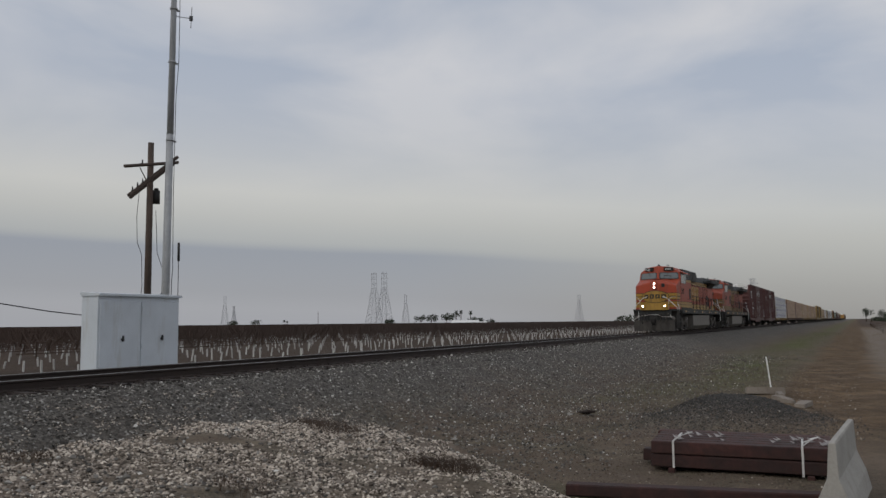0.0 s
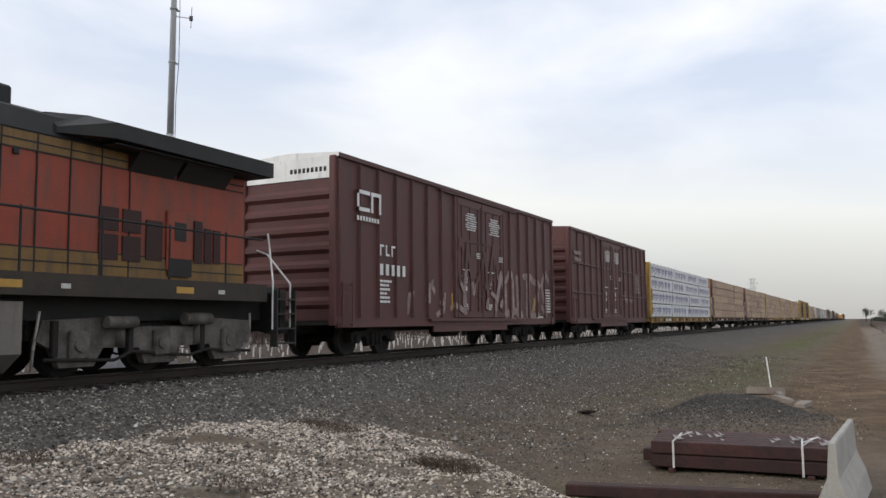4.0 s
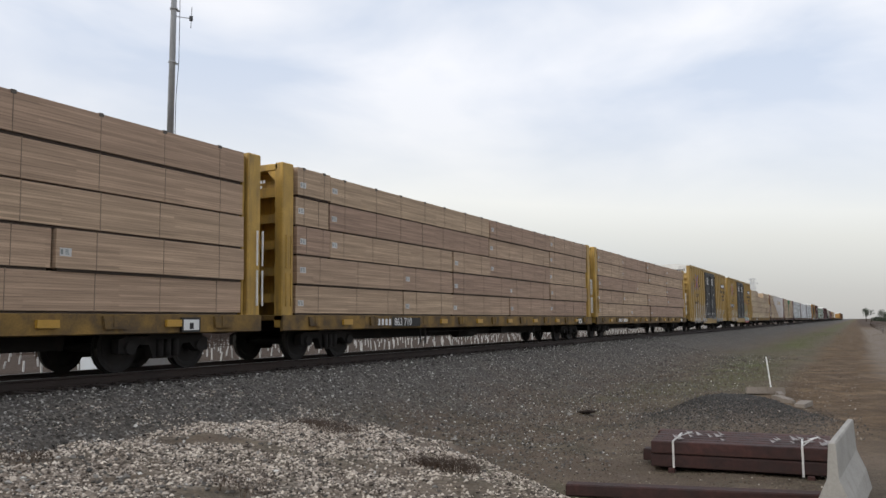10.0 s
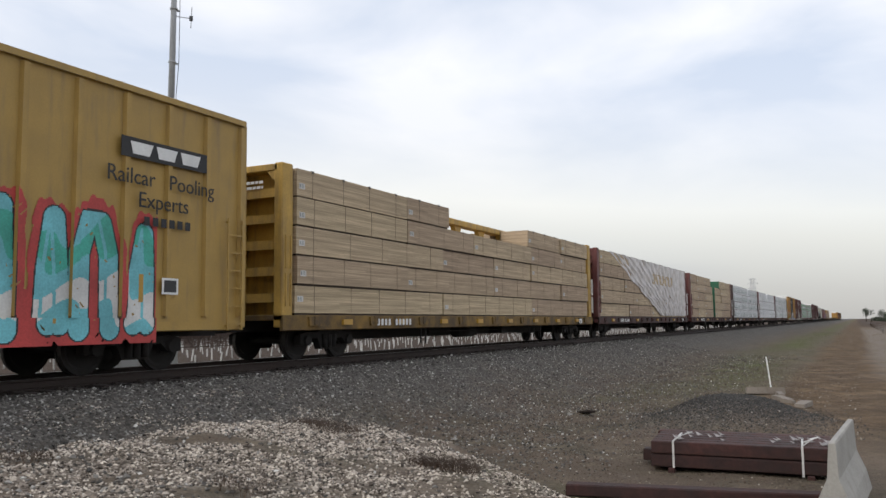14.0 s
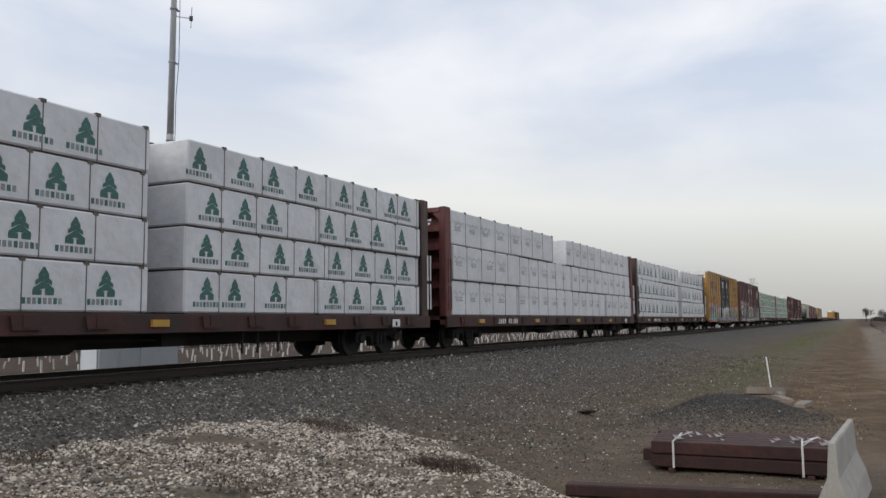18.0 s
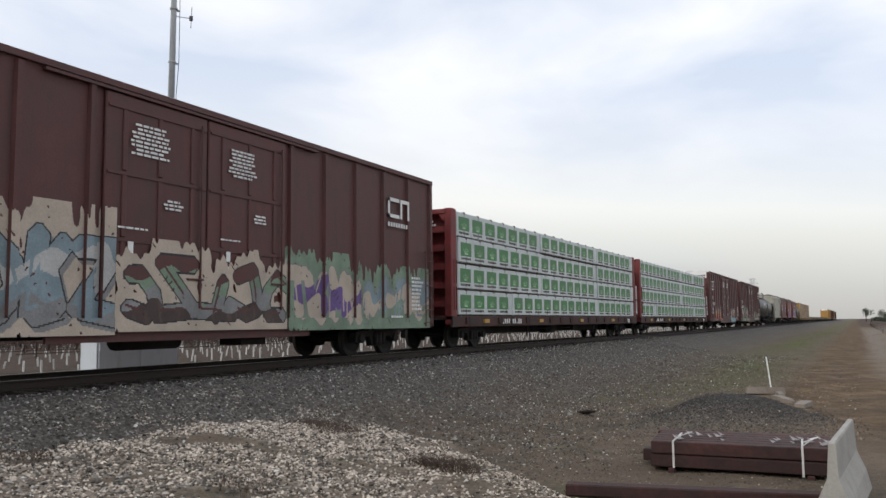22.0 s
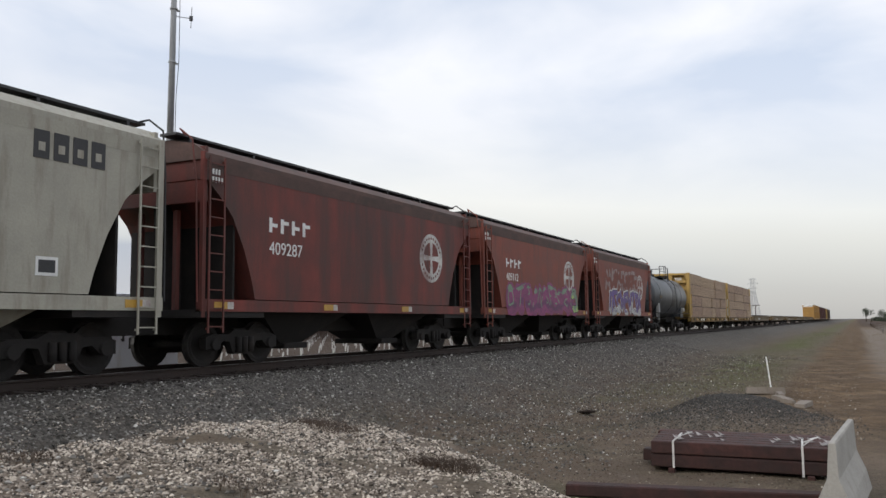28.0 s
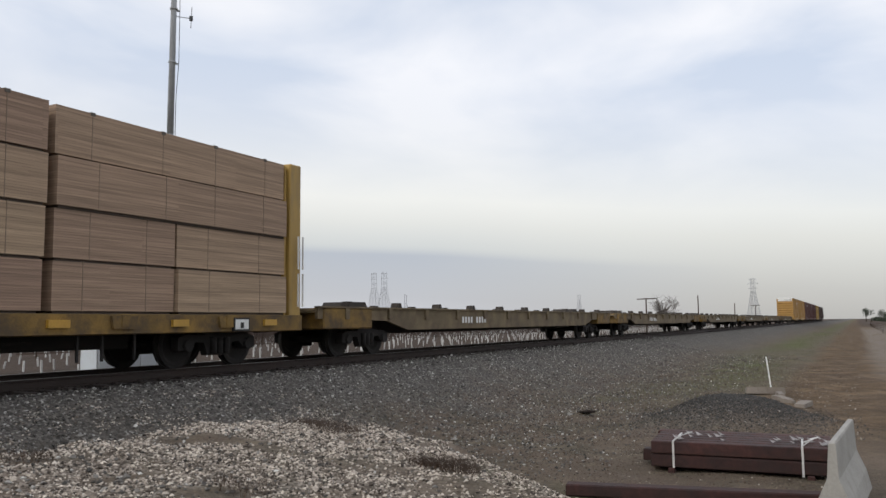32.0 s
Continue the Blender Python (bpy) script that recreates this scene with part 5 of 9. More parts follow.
def bundle_mesh(kind, length, high, variant):
    """One banded bundle, its near face at y = 0, running to +y (1.16 m deep), its foot at z = 0."""
    key = (kind, round(length, 1), round(high, 2), variant)
    if key in BUNDLES:
        return BUNDLES[key]
    r = random.Random(str(key))
    sh = Shell()
    L, H, D = length - (0.05 if "lumber" in kind else 0.025), high - 0.045, 1.16
    if "lumber" in kind:
        mats = [kind, "strap", "label", "gap"]
        sh.box(0, L, 0, D, 0.045, high - 0.004)
        n = max(2, int(L / 1.25))
        straps = [(i + 0.5) * L / n + r.uniform(-0.1, 0.1) for i in range(n)]
    else:
        mats = ["wrap_mint" if kind == "green" else "wrap", "strap", "purple", "grey_print", "pine_print", "green_print", "pale_print", "gap"]
        c = 0.03
        sh.cbox(0, L, 0, D, 0.03, high - 0.006, c)
        n, straps = max(2, int(round(L / 1.15))), []
        for i in range(n):
            xx = (i + 0.5) * L / n
            straps.append(xx + (0.03 if kind == "green" else 0.42))
        body, sh = sh, Shell()
        zc2 = high * 0.5 + 0.02
        if kind == "purple":
            for i in range(int(L / 0.98)):
                xx = 0.35 + i * 0.98 + r.uniform(-0.12, 0.12)
                if xx > L - 0.75:
                    break
                # a tree-like mark: trunk, spreading arms, roots
                sh.box(xx - 0.035, xx + 0.035, -0.006, 0.0, zc2 - 0.24, zc2 + 0.06, 2)
                for q, (a, b2) in enumerate(((-0.19, 0.11), (0.19, 0.11), (-0.13, 0.2), (0.13, 0.2), (0.0, 0.22))):
                    yq = -0.010 - 0.003 * q
                    sh.poly([(xx - 0.03, yq, zc2 - 0.03), (xx + 0.03, yq, zc2 - 0.03), (xx + a + 0.05, yq, zc2 + b2), (xx + a - 0.05, yq, zc2 + b2)], 2)
                for a in (-0.16, 0.16):
                    yq = -0.010 if a < 0 else -0.013
                    sh.poly([(xx, yq, zc2 - 0.2), (xx + a, yq, zc2 - 0.26), (xx + a, yq, zc2 - 0.22), (xx, yq, zc2 - 0.12)][::1 if a > 0 else -1], 2)
                for dz, w in ((0.10, 0.34), (-0.06, 0.40)):
                    for k in range(5):
                        sh.box(xx + 0.26 + k * w / 5, xx + 0.26 + (k + 0.72) * w / 5, -0.006, 0.0, zc2 + dz - 0.045, zc2 + dz + 0.05 + (0.03 if k == 0 else 0), 3 if k % 2 else 2)
        elif kind == "pine":
            for i in range(int(L / 1.12)):
                xx = 0.5 + i * 1.12 + r.uniform(-0.2, 0.2)
                if xx > L - 0.45:
                    break
                w = 0.19
                for lo, hi, q in ((-0.12, 0.06, 1.0), (0.0, 0.16, 0.78), (0.10, 0.29, 0.5)):
                    yq = -0.006 - 0.003 * q
                    sh.poly([(xx - w * q, yq, zc2 + lo), (xx, yq, zc2 + lo + 0.07), (xx + w * q, yq, zc2 + lo), (xx + w * q, yq, zc2 + lo + 0.07), (xx + 0.015, yq, zc2 + hi), (xx - 0.015, yq, zc2 + hi), (xx - w * q, yq, zc2 + lo + 0.07)], 4)
                sh.box(xx - w, xx - 0.03, -0.006, 0.0, zc2 - 0.16, zc2 - 0.075, 4).box(xx + 0.03, xx + w, -0.006, 0.0, zc2 - 0.16, zc2 - 0.075, 4)
                for k in range(8):
                    sh.box(xx - 0.37 + k * 0.093, xx - 0.37 + k * 0.093 + 0.06, -0.006, 0.0, zc2 - 0.30, zc2 - 0.20, 3 if k % 3 else 4)
        elif kind == "script":
            for i in range(int(L / 1.2)):
                xx = 0.4 + i * 1.2 + r.uniform(-0.12, 0.12)
                if xx > L - 0.4:
                    break
                # a flowing line of loops over small rows of dashes
                pts = [(xx - 0.42 + 0.84 * k / 22, zc2 + 0.13 + 0.055 * math.sin(k * 1.9) + 0.03 * math.sin(k * 0.7) + (0.06 if k in (1, 2, 12, 13) else 0)) for k in range(23)]
                for q, ((ax, az), (bx, bz)) in enumerate(zip(pts, pts[1:])):
                    yq = -0.006 - 0.002 * (q % 2)
                    sh.poly([(ax, yq, az - 0.014), (bx, yq, bz - 0.014), (bx, yq, bz + 0.016), (ax, yq, az + 0.016)], 3)
                word_bars(sh, xx - 0.3, zc2 + 0.0, 0.6, 3, 0.055, i, -0.001)
                for q in range(len(sh.m) - 1, -1, -1):
                    if sh.m[q] == 0:
                        sh.m[q] = 3
        elif kind == "green":
            # dark strip painted in for the shadow line under each row
            sh.box(0, L, -0.008, 0.0, 0.03, 0.06, 7)
            for i in range(int(L / 1.08) + 1):
                xx = 0.56 + i * 1.08
                if xx > L - 0.42:
                    break
                sh.box(xx - 0.41, xx + 0.41, -0.006, 0.0, zc2 - 0.20, zc2 + 0.25, 5)
                for k in range(6):
                    sh.box(xx - 0.36 + k * 0.125, xx - 0.36 + k * 0.125 + 0.09, -0.006, 0.0, zc2 - 0.315, zc2 - 0.245, 7)
                for k in range(5):
                    a = (k - 2) * 0.055
                    sh.poly([(xx + a - 0.012, -0.0095, zc2 - 0.10), (xx + a + 0.012, -0.0095, zc2 - 0.10), (xx + a * 1.7 + 0.012, -0.0095, zc2 + 0.08 - abs(k - 2) * 0.03), (xx + a * 1.7 - 0.012, -0.0095, zc2 + 0.08 - abs(k - 2) * 0.03)], 6)
                sh.box(xx - 0.12, xx + 0.12, -0.0095, 0.0, zc2 - 0.14, zc2 - 0.10, 6)
    if "lumber" in kind:
        body, sh = sh, None
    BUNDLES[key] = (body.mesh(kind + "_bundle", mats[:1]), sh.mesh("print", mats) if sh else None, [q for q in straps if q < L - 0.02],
                    # one dark sheet fills the gap under the whole bundle
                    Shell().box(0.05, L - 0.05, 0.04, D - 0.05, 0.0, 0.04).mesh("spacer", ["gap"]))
    return BUNDLES[key]


def label_mesh():
    """A paper tag with a dark code block and rows of dashes."""
    sh = Shell().box(0.06, 0.28, -0.004, 0.0, 0.25, 0.385)
    n = len(sh.f)
    word_bars(sh, 0.14, 0.345, 0.12, 3, 0.032, 4, -0.0042)
    sh.box(0.075, 0.12, -0.007, -0.0042, 0.28, 0.36)
    for q in range(n, len(sh.f)):
        sh.m[q] = 1
    return sh.mesh("label", ["label", "grey_print"])


def fittings(high, wrapped):
    """A steel strap with its corner guard, and a paper label, shared by packs of one height."""
    key = ("fittings", round(high, 2), wrapped)
    if key not in BUNDLES:
        w, g = (0.010, 0.05) if wrapped else (0.006, 0.045)
        strap = Shell()
        strap.prism([(-0.005, 0.03), (-0.005, high - 0.05), (-0.011, high - 0.045), (-0.011, high + 0.010), (0.3, high + 0.010), (0.3, high), (0.004, high - 0.002), (0.004, 0.03)], -w, w)
        guard = Shell().box(-g, g, -0.012, 0.09, high - 0.05, high + 0.012)
        BUNDLES[key] = (strap.mesh("strap", ["strap" if wrapped else "dull_strap"]), guard.mesh("corner_guard", ["strap"]),
                        label_mesh())
    return BUNDLES[key]


NAMES = {"lumber": ("lumber_load", "banded stacks of pale sawn lumber on a centerbeam flatcar"),
         "lumber_tan": ("lumber_load", "banded stacks of pale tan sawn lumber on a centerbeam flatcar"),
         "lumber_grey": ("lumber_load", "four tiers of weathered sawn lumber on a yellow flatcar"),
         "purple": ("wrapped_lumber_load", "white-wrapped lumber with purple tree marks on a yellow flatcar"),
         "pine": ("wrapped_lumber_load", "white-wrapped lumber with dark green pine marks on a flatcar"),
         "script": ("wrapped_lumber_load", "white-wrapped lumber with grey printed script on a flatcar"),
         "green": ("wrapped_lumber_load", "white-wrapped lumber with green square marks on a red flatcar")}
DECK = 1.06


def load(kind, s0, s1, layers, cuts, top=4.48, skip=(), label=""):
    """Bundles on both sides of the beam. cuts: lists of column joints (0 to 1), one for each layer from the top; skip: (layer, column) left off the near side."""
    nm, lab = NAMES[kind]
    ob = thing(nm, label or lab, "lumber load", "lumber loads on the train")
    on_train(ob, s0, s1)
    L = s1 - s0
    high = (top - DECK) / layers
    r = random.Random(s0)
    for i in range(layers):
        z = top - (i + 1) * high
        cs = [0.0] + list(cuts[i % len(cuts)]) + [1.0]
        for j, (a, b2) in enumerate(zip(cs, cs[1:])):
            ln = (b2 - a) * L
            me = bundle_mesh(kind, ln, high, (i + j) % 3)
            if (i, j) not in skip:
                body, marks, straps, spacer = me
                tp = part("timber_pack", body, [], ob, at=pose(-L / 2 + a * L + r.uniform(0, 0.03), -1.42 + r.uniform(-0.05, 0.04), z + (r.uniform(-0.03, 0.015) if i == 0 and "lumber" in kind else 0)))
                strap, guard, tag = fittings(high, "lumber" not in kind)
                for q in straps:
                    part("strap", strap, [], tp, at=pose(q, 0, 0))
                    if i == 0 or "lumber" not in kind:
                        part("corner_guard", guard, [], tp, at=pose(q, 0, 0))
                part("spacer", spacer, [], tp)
                if marks:
                    part("print", marks, [], tp)["kind"] = "stuff"
                elif kind != "lumber_grey":
                    part("label", tag, [], tp, at=pose(r.uniform(0, 0.06), 0, r.uniform(-0.06, 0.06)))
                part("timber_pack", body, [], ob, at=pose(-L / 2 + b2 * L, 1.42, z, 0, 0, 180))
    return ob


def wrap_tatters(ob, L, top, x0, x1, seed):
    """Torn wrap hanging over the bundles, from x0 at the top to x1 at the foot and on to the far end, in loose folds."""
    sh = Shell()
    nx2, nz = 60, 14
    r = random.Random(seed)
    jag = [r.uniform(-0.35, 0.35) for _ in range(nz + 1)]
    grid = []
    for j in range(nz + 1):
        q = j / nz
        z = DECK + 0.1 + (top - DECK - 0.1) * (1 - q)
        xa = L * (x0 + (x1 - x0) * q) + jag[j]
        grid.append([(-L / 2 + xa + (L - 0.02 - xa) * i / nx2, -1.465 - 0.03 * math.sin(i * 1.7 + j * 0.9) * math.sin(i * 0.33 + j), z + 0.02 * math.sin(i * 0.9)) for i in range(nx2 + 1)])
    for j in range(nz):
        for i in range(nx2):
            if r.random() > 0.008 or i > 40:
                sh.poly([grid[j + 1][i], grid[j + 1][i + 1], grid[j][i + 1], grid[j][i]], 0, True)
    part("torn_wrap", sh, "torn", ob, "torn grey plastic wrap in loose folds")["kind"] = "stuff"


def centerbeam(s0, s1, paint, label, top=4.5, pocket="yellow_mark", group="lumber cars of the train", number=""):
    """A flatcar with bulkheads and a beam along its middle. s0, s1: the load's ends along the train."""
    car = thing("centerbeam_flatcar", label, "freight car", group)
    h = (s1 - s0) / 2
    on_train(car, s0, s1)
    e = h + 0.52
    low = "sill_yellow" if "yellow" in paint else "sill_maroon"
    part("deck", Shell().cbox(-e, e, -1.46, 1.46, 0.94, DECK, 0.01), low, car)
    sill = Shell().prism([(-1.49, 0.72), (-1.40, 0.70), (-1.40, 1.05), (-1.49, 1.05)], -e, e).mesh("side_sill", [low])
    part("side_sill", sill, [], car)
    part("side_sill", sill, [], car, at=pose(0, 0, 0, 0, 0, 180))
    part("center_sill", Shell().prism([(-0.35, 0.9), (-0.28, 0.42), (0.28, 0.42), (0.35, 0.9)], -h + 3.4, h - 3.4).box(-e - 0.3, e + 0.3, -0.25, 0.25, 0.68, 0.95), "under", car)
    pk = Shell().prism([(-0.28, 1.02), (-0.24, 0.80), (0.24, 0.80), (0.28, 1.02)], -1.545, -1.49, axis="y").box(-0.08, 0.08, -1.56, -1.5, 0.84, 1.03)
    pk_me = pk.mesh("winch_pocket", [low])
    mk_me = Shell().box(-0.2, 0.2, -1.552, -1.49, 0.83, 0.96).mesh("winch_pocket", [pocket])
    n = int(h * 2 / 1.3)
    for i in range(n):
        x = -h + (i + 0.5) * 2 * h / n
        part("winch_pocket", mk_me if i % (2 if "yellow" in paint else 4) == 1 else pk_me, [], car, at=pose(x, 0, 0))
        if i % 2 == 0:
            part("winch_pocket", pk_me, [], car, at=pose(x, 0, 0, 0, 0, 180))
    # bulkheads
    for sx in (-1, 1):
        sh = Shell()
        x0, x1 = (-e, -h - 0.12) if sx < 0 else (h + 0.12, e)
        xo, xi = (-e, -h - 0.08) if sx < 0 else (e, h + 0.08)
        sheet = Shell().box(min(xi, xi - sx * 0.06), max(xi, xi - sx * 0.06) + 0.0, -1.36, 1.36, DECK, top - 0.06)
        bk = part("bulkhead", sheet, paint, car)
        for y in (-1.38, 1.38):
            part("corner_post", Shell().cbox(min(x0, x1), max(x0, x1), min(y, y - 0.1 * np.sign(y)) - 0.07, max(y, y - 0.1 * np.sign(y)) + 0.07, 0.78, top + 0.02, 0.025), paint, bk)
        part("top_rail", Shell().cbox(min(x0, x1), max(x0, x1), -1.3, 1.3, top - 0.16, top, 0.02), paint, bk)
        for z in (1.35, 1.95, 2.55, 3.15, 3.75):
            xa, xb = sorted((xi + sx * 0.0, xo - sx * 0.1))
            part("cross_beam", Shell().prism([(xa, z), (xb, z + 0.05), (xb, z + 0.11), (xa, z + 0.2)], -1.3, 1.3, axis="y"), paint, bk)
        part("center_post", Shell().cbox(min(x0, x1) + 0.02, max(x0, x1) - 0.02, -0.14, 0.14, DECK, top - 0.1, 0.015), paint, bk)
        for y in (-1, 1):
            part("gusset", Shell().prism([(y * 1.30, top - 0.16), (y * 0.98, top - 0.16), (y * 1.30, top - 0.52)][::y], min(x0, x1) + 0.03, max(x0, x1) - 0.03), paint, bk)
        part("car_stencil", word_bars(Shell(), 0, 0, 0.62, 2, 0.12, int(s0) % 7, 0), "white_clean", bk, at=pose(xo - sx * 0.06, -0.3, top - 0.42, 0, 0, -90 if sx < 0 else 90))["kind"] = "stuff"
        xr = xo - sx * 0.12
        rail = Shell()
        for yy in (-1.5,):
            for z0, z1 in ((1.25, 2.0), (2.1, 2.85)):
                rail.box(xr - 0.10, xr - 0.07, yy - 0.05, yy - 0.02, z0, z1).box(xr + 0.07, xr + 0.10, yy - 0.05, yy - 0.02, z0, z1)
        part("grab_iron", rail, "white_clean" if sx > 0 else paint, bk)
    # the beam down the middle
    beam = part("center_beam", Shell().cbox(-h, h, -0.2, 0.2, top - 0.16, top + 0.05, 0.02), paint, car)
    nb = int(h * 2 / 2.0)
    post = Shell().prism([(-0.12, DECK), (0.12, DECK), (0.12, top - 0.5), (0.3, top - 0.16), (-0.3, top - 0.16), (-0.12, top - 0.5)], -0.09, 0.09, axis="y").mesh("beam_post", [paint])
    for i in range(nb):
        part("beam_post", post, [], beam, at=pose(-h + (i + 0.5) * 2 * h / nb, 0, 0))
    # brake gear hanging below
    sh = Shell().cyl((-1.2, -0.5, 0.55), (0.2, -0.5, 0.55), 0.2, 10).box(-3.6, 3.4, -0.75, -0.7, 0.55, 0.6).box(2.0, 2.6, -0.9, -0.4, 0.45, 0.8)
    for xx in (-5.2, -4.9, 3.8, 4.3, 5.0):
        sh.box(xx - 0.02, xx + 0.02, -1.35, -1.31, 0.25, 0.75)
    part("brake_gear", sh, "under", car)
    me = Shell().box(-0.24, 0.24, -1.556, -1.5, 0.72, 1.0).box(-0.2, 0.2, -1.562, -1.55, 0.76, 0.96, 1).box(-0.05, 0.05, -1.566, -1.56, 0.78, 0.9, 0)
    part("data_panel", me, ["black", "white_clean"], car, "small white-framed data panel", pose(h - 1.6, 0, 0))
    bars = Shell()
    for k in range(4 if number else 10):
        if k != 4:
            bars.box(3.4 - h + k * 0.19, 3.4 - h + k * 0.19 + 0.11, -1.556, -1.552, 0.80, 0.97)
    part("stencil", bars, "white_clean", car)["kind"] = "stuff"
    if number:
        part("number_panel", Shell().box(4.15 - h, 5.75 - h, -1.556, -1.551, 0.76, 1.0), "black", car)
        part("car_number", text_mesh(number, 0.30, "white_clean", "number"), [], car, "white stencilled car number", pose(4.25 - h, -1.56, 0.79))
    ends(car, e, 2.3, 0.55)
    return car


def paint_sheet(fn, x0, x1, z0, z1, surf, dx=0.012, dz=0.022):
    """Spray paint on a ribbed wall: fn(x, z) gives colour numbers (-1: bare); surf(x, z): the wall's depth there. Rows of strips."""
    xs, zs = np.arange(x0, x1, dx), np.arange(z0, z1, dz)
    XX, ZZ = np.meshgrid(xs + dx / 2, zs + dz / 2)
    K, Yd = fn(XX, ZZ), surf(XX, ZZ)
    sh = Shell()
    for j in range(len(zs)):
        k, y = K[j], Yd[j]
        cut = np.flatnonzero((np.diff(k) != 0) | (np.diff(y) != 0)) + 1
        starts, stops = np.concatenate([[0], cut]), np.concatenate([cut, [len(k)]])
        za, zb = float(zs[j]), float(zs[j]) + dz
        for a, b2 in zip(starts, stops):
            if k[a] >= 0:
                xa, xb, yy = float(xs[a]), float(xs[a]) + dx * int(b2 - a), float(y[a])
                sh.poly([(xa, yy, za), (xb, yy, za), (xb, yy, zb), (xa, yy, zb)], int(k[a]))
    return sh


# strokes that sprayed shapes are bent from, in a unit box
ARCH = [[(0.08, 0), (0.1, 0.7), (0.3, 1), (0.7, 1), (0.9, 0.7), (0.92, 0)]]
LOOP = [[(0.1, 0), (0.12, 1), (0.75, 0.98), (0.88, 0.75), (0.7, 0.5), (0.15, 0.48)], [(0.4, 0.48), (0.95, 0)]]
ZIG = [[(0, 0.95), (0.95, 1), (0.1, 0.1), (1, 0)]]
HOOK = [[(0.95, 0.85), (0.5, 1), (0.12, 0.7), (0.1, 0.3), (0.5, 0), (0.95, 0.15)]]
WAVE = [[(0.92, 0.85), (0.6, 1), (0.2, 0.9), (0.12, 0.65), (0.5, 0.5), (0.88, 0.35), (0.8, 0.08), (0.4, 0), (0.05, 0.15)]]
CROSS = [[(0.5, 0), (0.48, 1)], [(0, 1), (1, 0.92)]]
VEE = [[(0, 0), (0.45, 1), (1, 0)], [(0.2, 0.32), (0.8, 0.32)]]
PEAKS = [[(0, 0), (0.12, 1), (0.5, 0.3), (0.85, 1), (1, 0)]]
RING = [[(0.5, 0), (0.15, 0.15), (0.05, 0.5), (0.15, 0.85), (0.5, 1), (0.85, 0.85), (0.95, 0.5), (0.85, 0.15), (0.5, 0)]]
TINES = [[(0.95, 0.02), (0.1, 0), (0.08, 1), (0.95, 0.98)], [(0.1, 0.5), (0.75, 0.5)]]
BLADE = [[(0.35, 0), (0.4, 0.5), (0.55, 1), (0.65, 0.5), (0.7, 0)]]
SHAPES = [ARCH, LOOP, ZIG, HOOK, CROSS, VEE, PEAKS, RING, TINES, WAVE]


def tag_fn(seed, x0, x1, z0, z1, shapes, fat, nfill, edge, shade, cloud, puff=0.16, shine=True, block=(0.07, -0.08), blocky=True):
    """Sprayed shapes: slots 0.. fill colours from the foot up, then the slots of the outline, the cast block and the cloud (None: bare)."""
    r = random.Random(seed)
    n = shapes if isinstance(shapes, int) else len(shapes)
    w = (x1 - x0) / (n + 0.1)
    fat = min(fat, w * 0.22)
    segs = []
    for i in range(n):
        glyph = r.choice(SHAPES) if isinstance(shapes, int) else shapes[i]
        gx, gw = x0 + fat + i * w + r.uniform(-0.05, 0.05) * w, w * r.uniform(0.95, 1.25) - fat * 1.2
        flip_u, flip_v = blocky and r.random() < 0.5, blocky and r.random() < 0.35
        zb, zt = z0 + fat + r.uniform(0, 0.12), z1 - fat - r.uniform(0.0, 0.25) * (z1 - z0) * 0.5
        lean2 = r.uniform(-0.08, 0.16)
        for line in glyph:
            line = [(1 - u if flip_u else u, 1 - v if flip_v else v) for u, v in line]
            if blocky:
                line = [(u + r.uniform(-0.2, 0.2), min(1.05, max(0.0, v + r.uniform(-0.16, 0.16)))) for u, v in line]
            pts = [(gx + (u + lean2 * v) * gw, zb + v * (zt - zb)) for u, v in line]
            segs += list(zip(pts, pts[1:]))

    def far_from(X, Z):
        best = np.full(X.shape, 9.0)
        for (ax, az), (bx, bz) in segs:
            dx, dz = bx - ax, bz - az
            t = np.clip(((X - ax) * dx + (Z - az) * dz) / (dx * dx + dz * dz + 1e-9), 0, 1)
            ex, ez = np.abs(X - ax - t * dx), np.abs(Z - az - t * dz)
            best = np.minimum(best, np.maximum(np.maximum(ex, ez), 0.78 * (ex + ez)) if blocky else np.hypot(ex, ez))
        return best

    ph = r.uniform(0, 6)

    def fn(X, Z):
        d = far_from(X, Z)
        swirl = 0.5 * np.sin(X * 2.3 + ph + 1.3 * np.sin(Z * 2.1)) + 0.3 * np.sin(X * 7.1 - Z * 4.0 + ph)
        band = np.clip(((Z - z0) / (z1 - z0) * nfill + swirl * 0.9).astype(int), 0, nfill - 1)
        out = np.full(X.shape, -1)
        if cloud is not None:
            drip = 0.5 * np.sin(X * 5.0 + ph) + 0.35 * np.sin(X * 13.0 + 2 * ph) + 0.3 * np.sin(X * 31.0 + Z * 3) + 0.3 * np.sin(Z * 9.0 + X * 2)
            out = np.where(d < fat + puff * (1.3 + 0.8 * drip) + 0.5 * puff * (Z < z0 + 0.35), cloud, out)
        if shade is not None:
            out = np.where(far_from(X - block[0], Z - block[1]) < fat + 0.02, shade, out)
        if edge is not None:
            out = np.where(d < fat + 0.028, edge, out)
        out = np.where(d < fat, band, out)
        if shine:
            out = np.where((far_from(X + fat * 0.35, Z - fat * 0.4) < fat * 0.16) & (d < fat * 0.85) & (np.sin(X * 6 + ph) > -0.2), nfill - 1, out)
        worn = np.sin(X * 17.0 + 3 * np.sin(Z * 6.0)) * np.sin(Z * 21.0 + 2 * np.sin(X * 9.0)) * np.sin(X * 3.1 + Z * 2.3 + ph)
        out = np.where(worn > 0.86, -1, out)
        return np.where((X < x0) | (X > x1) | (Z < z0 - 0.15), -1, out)

    return fn


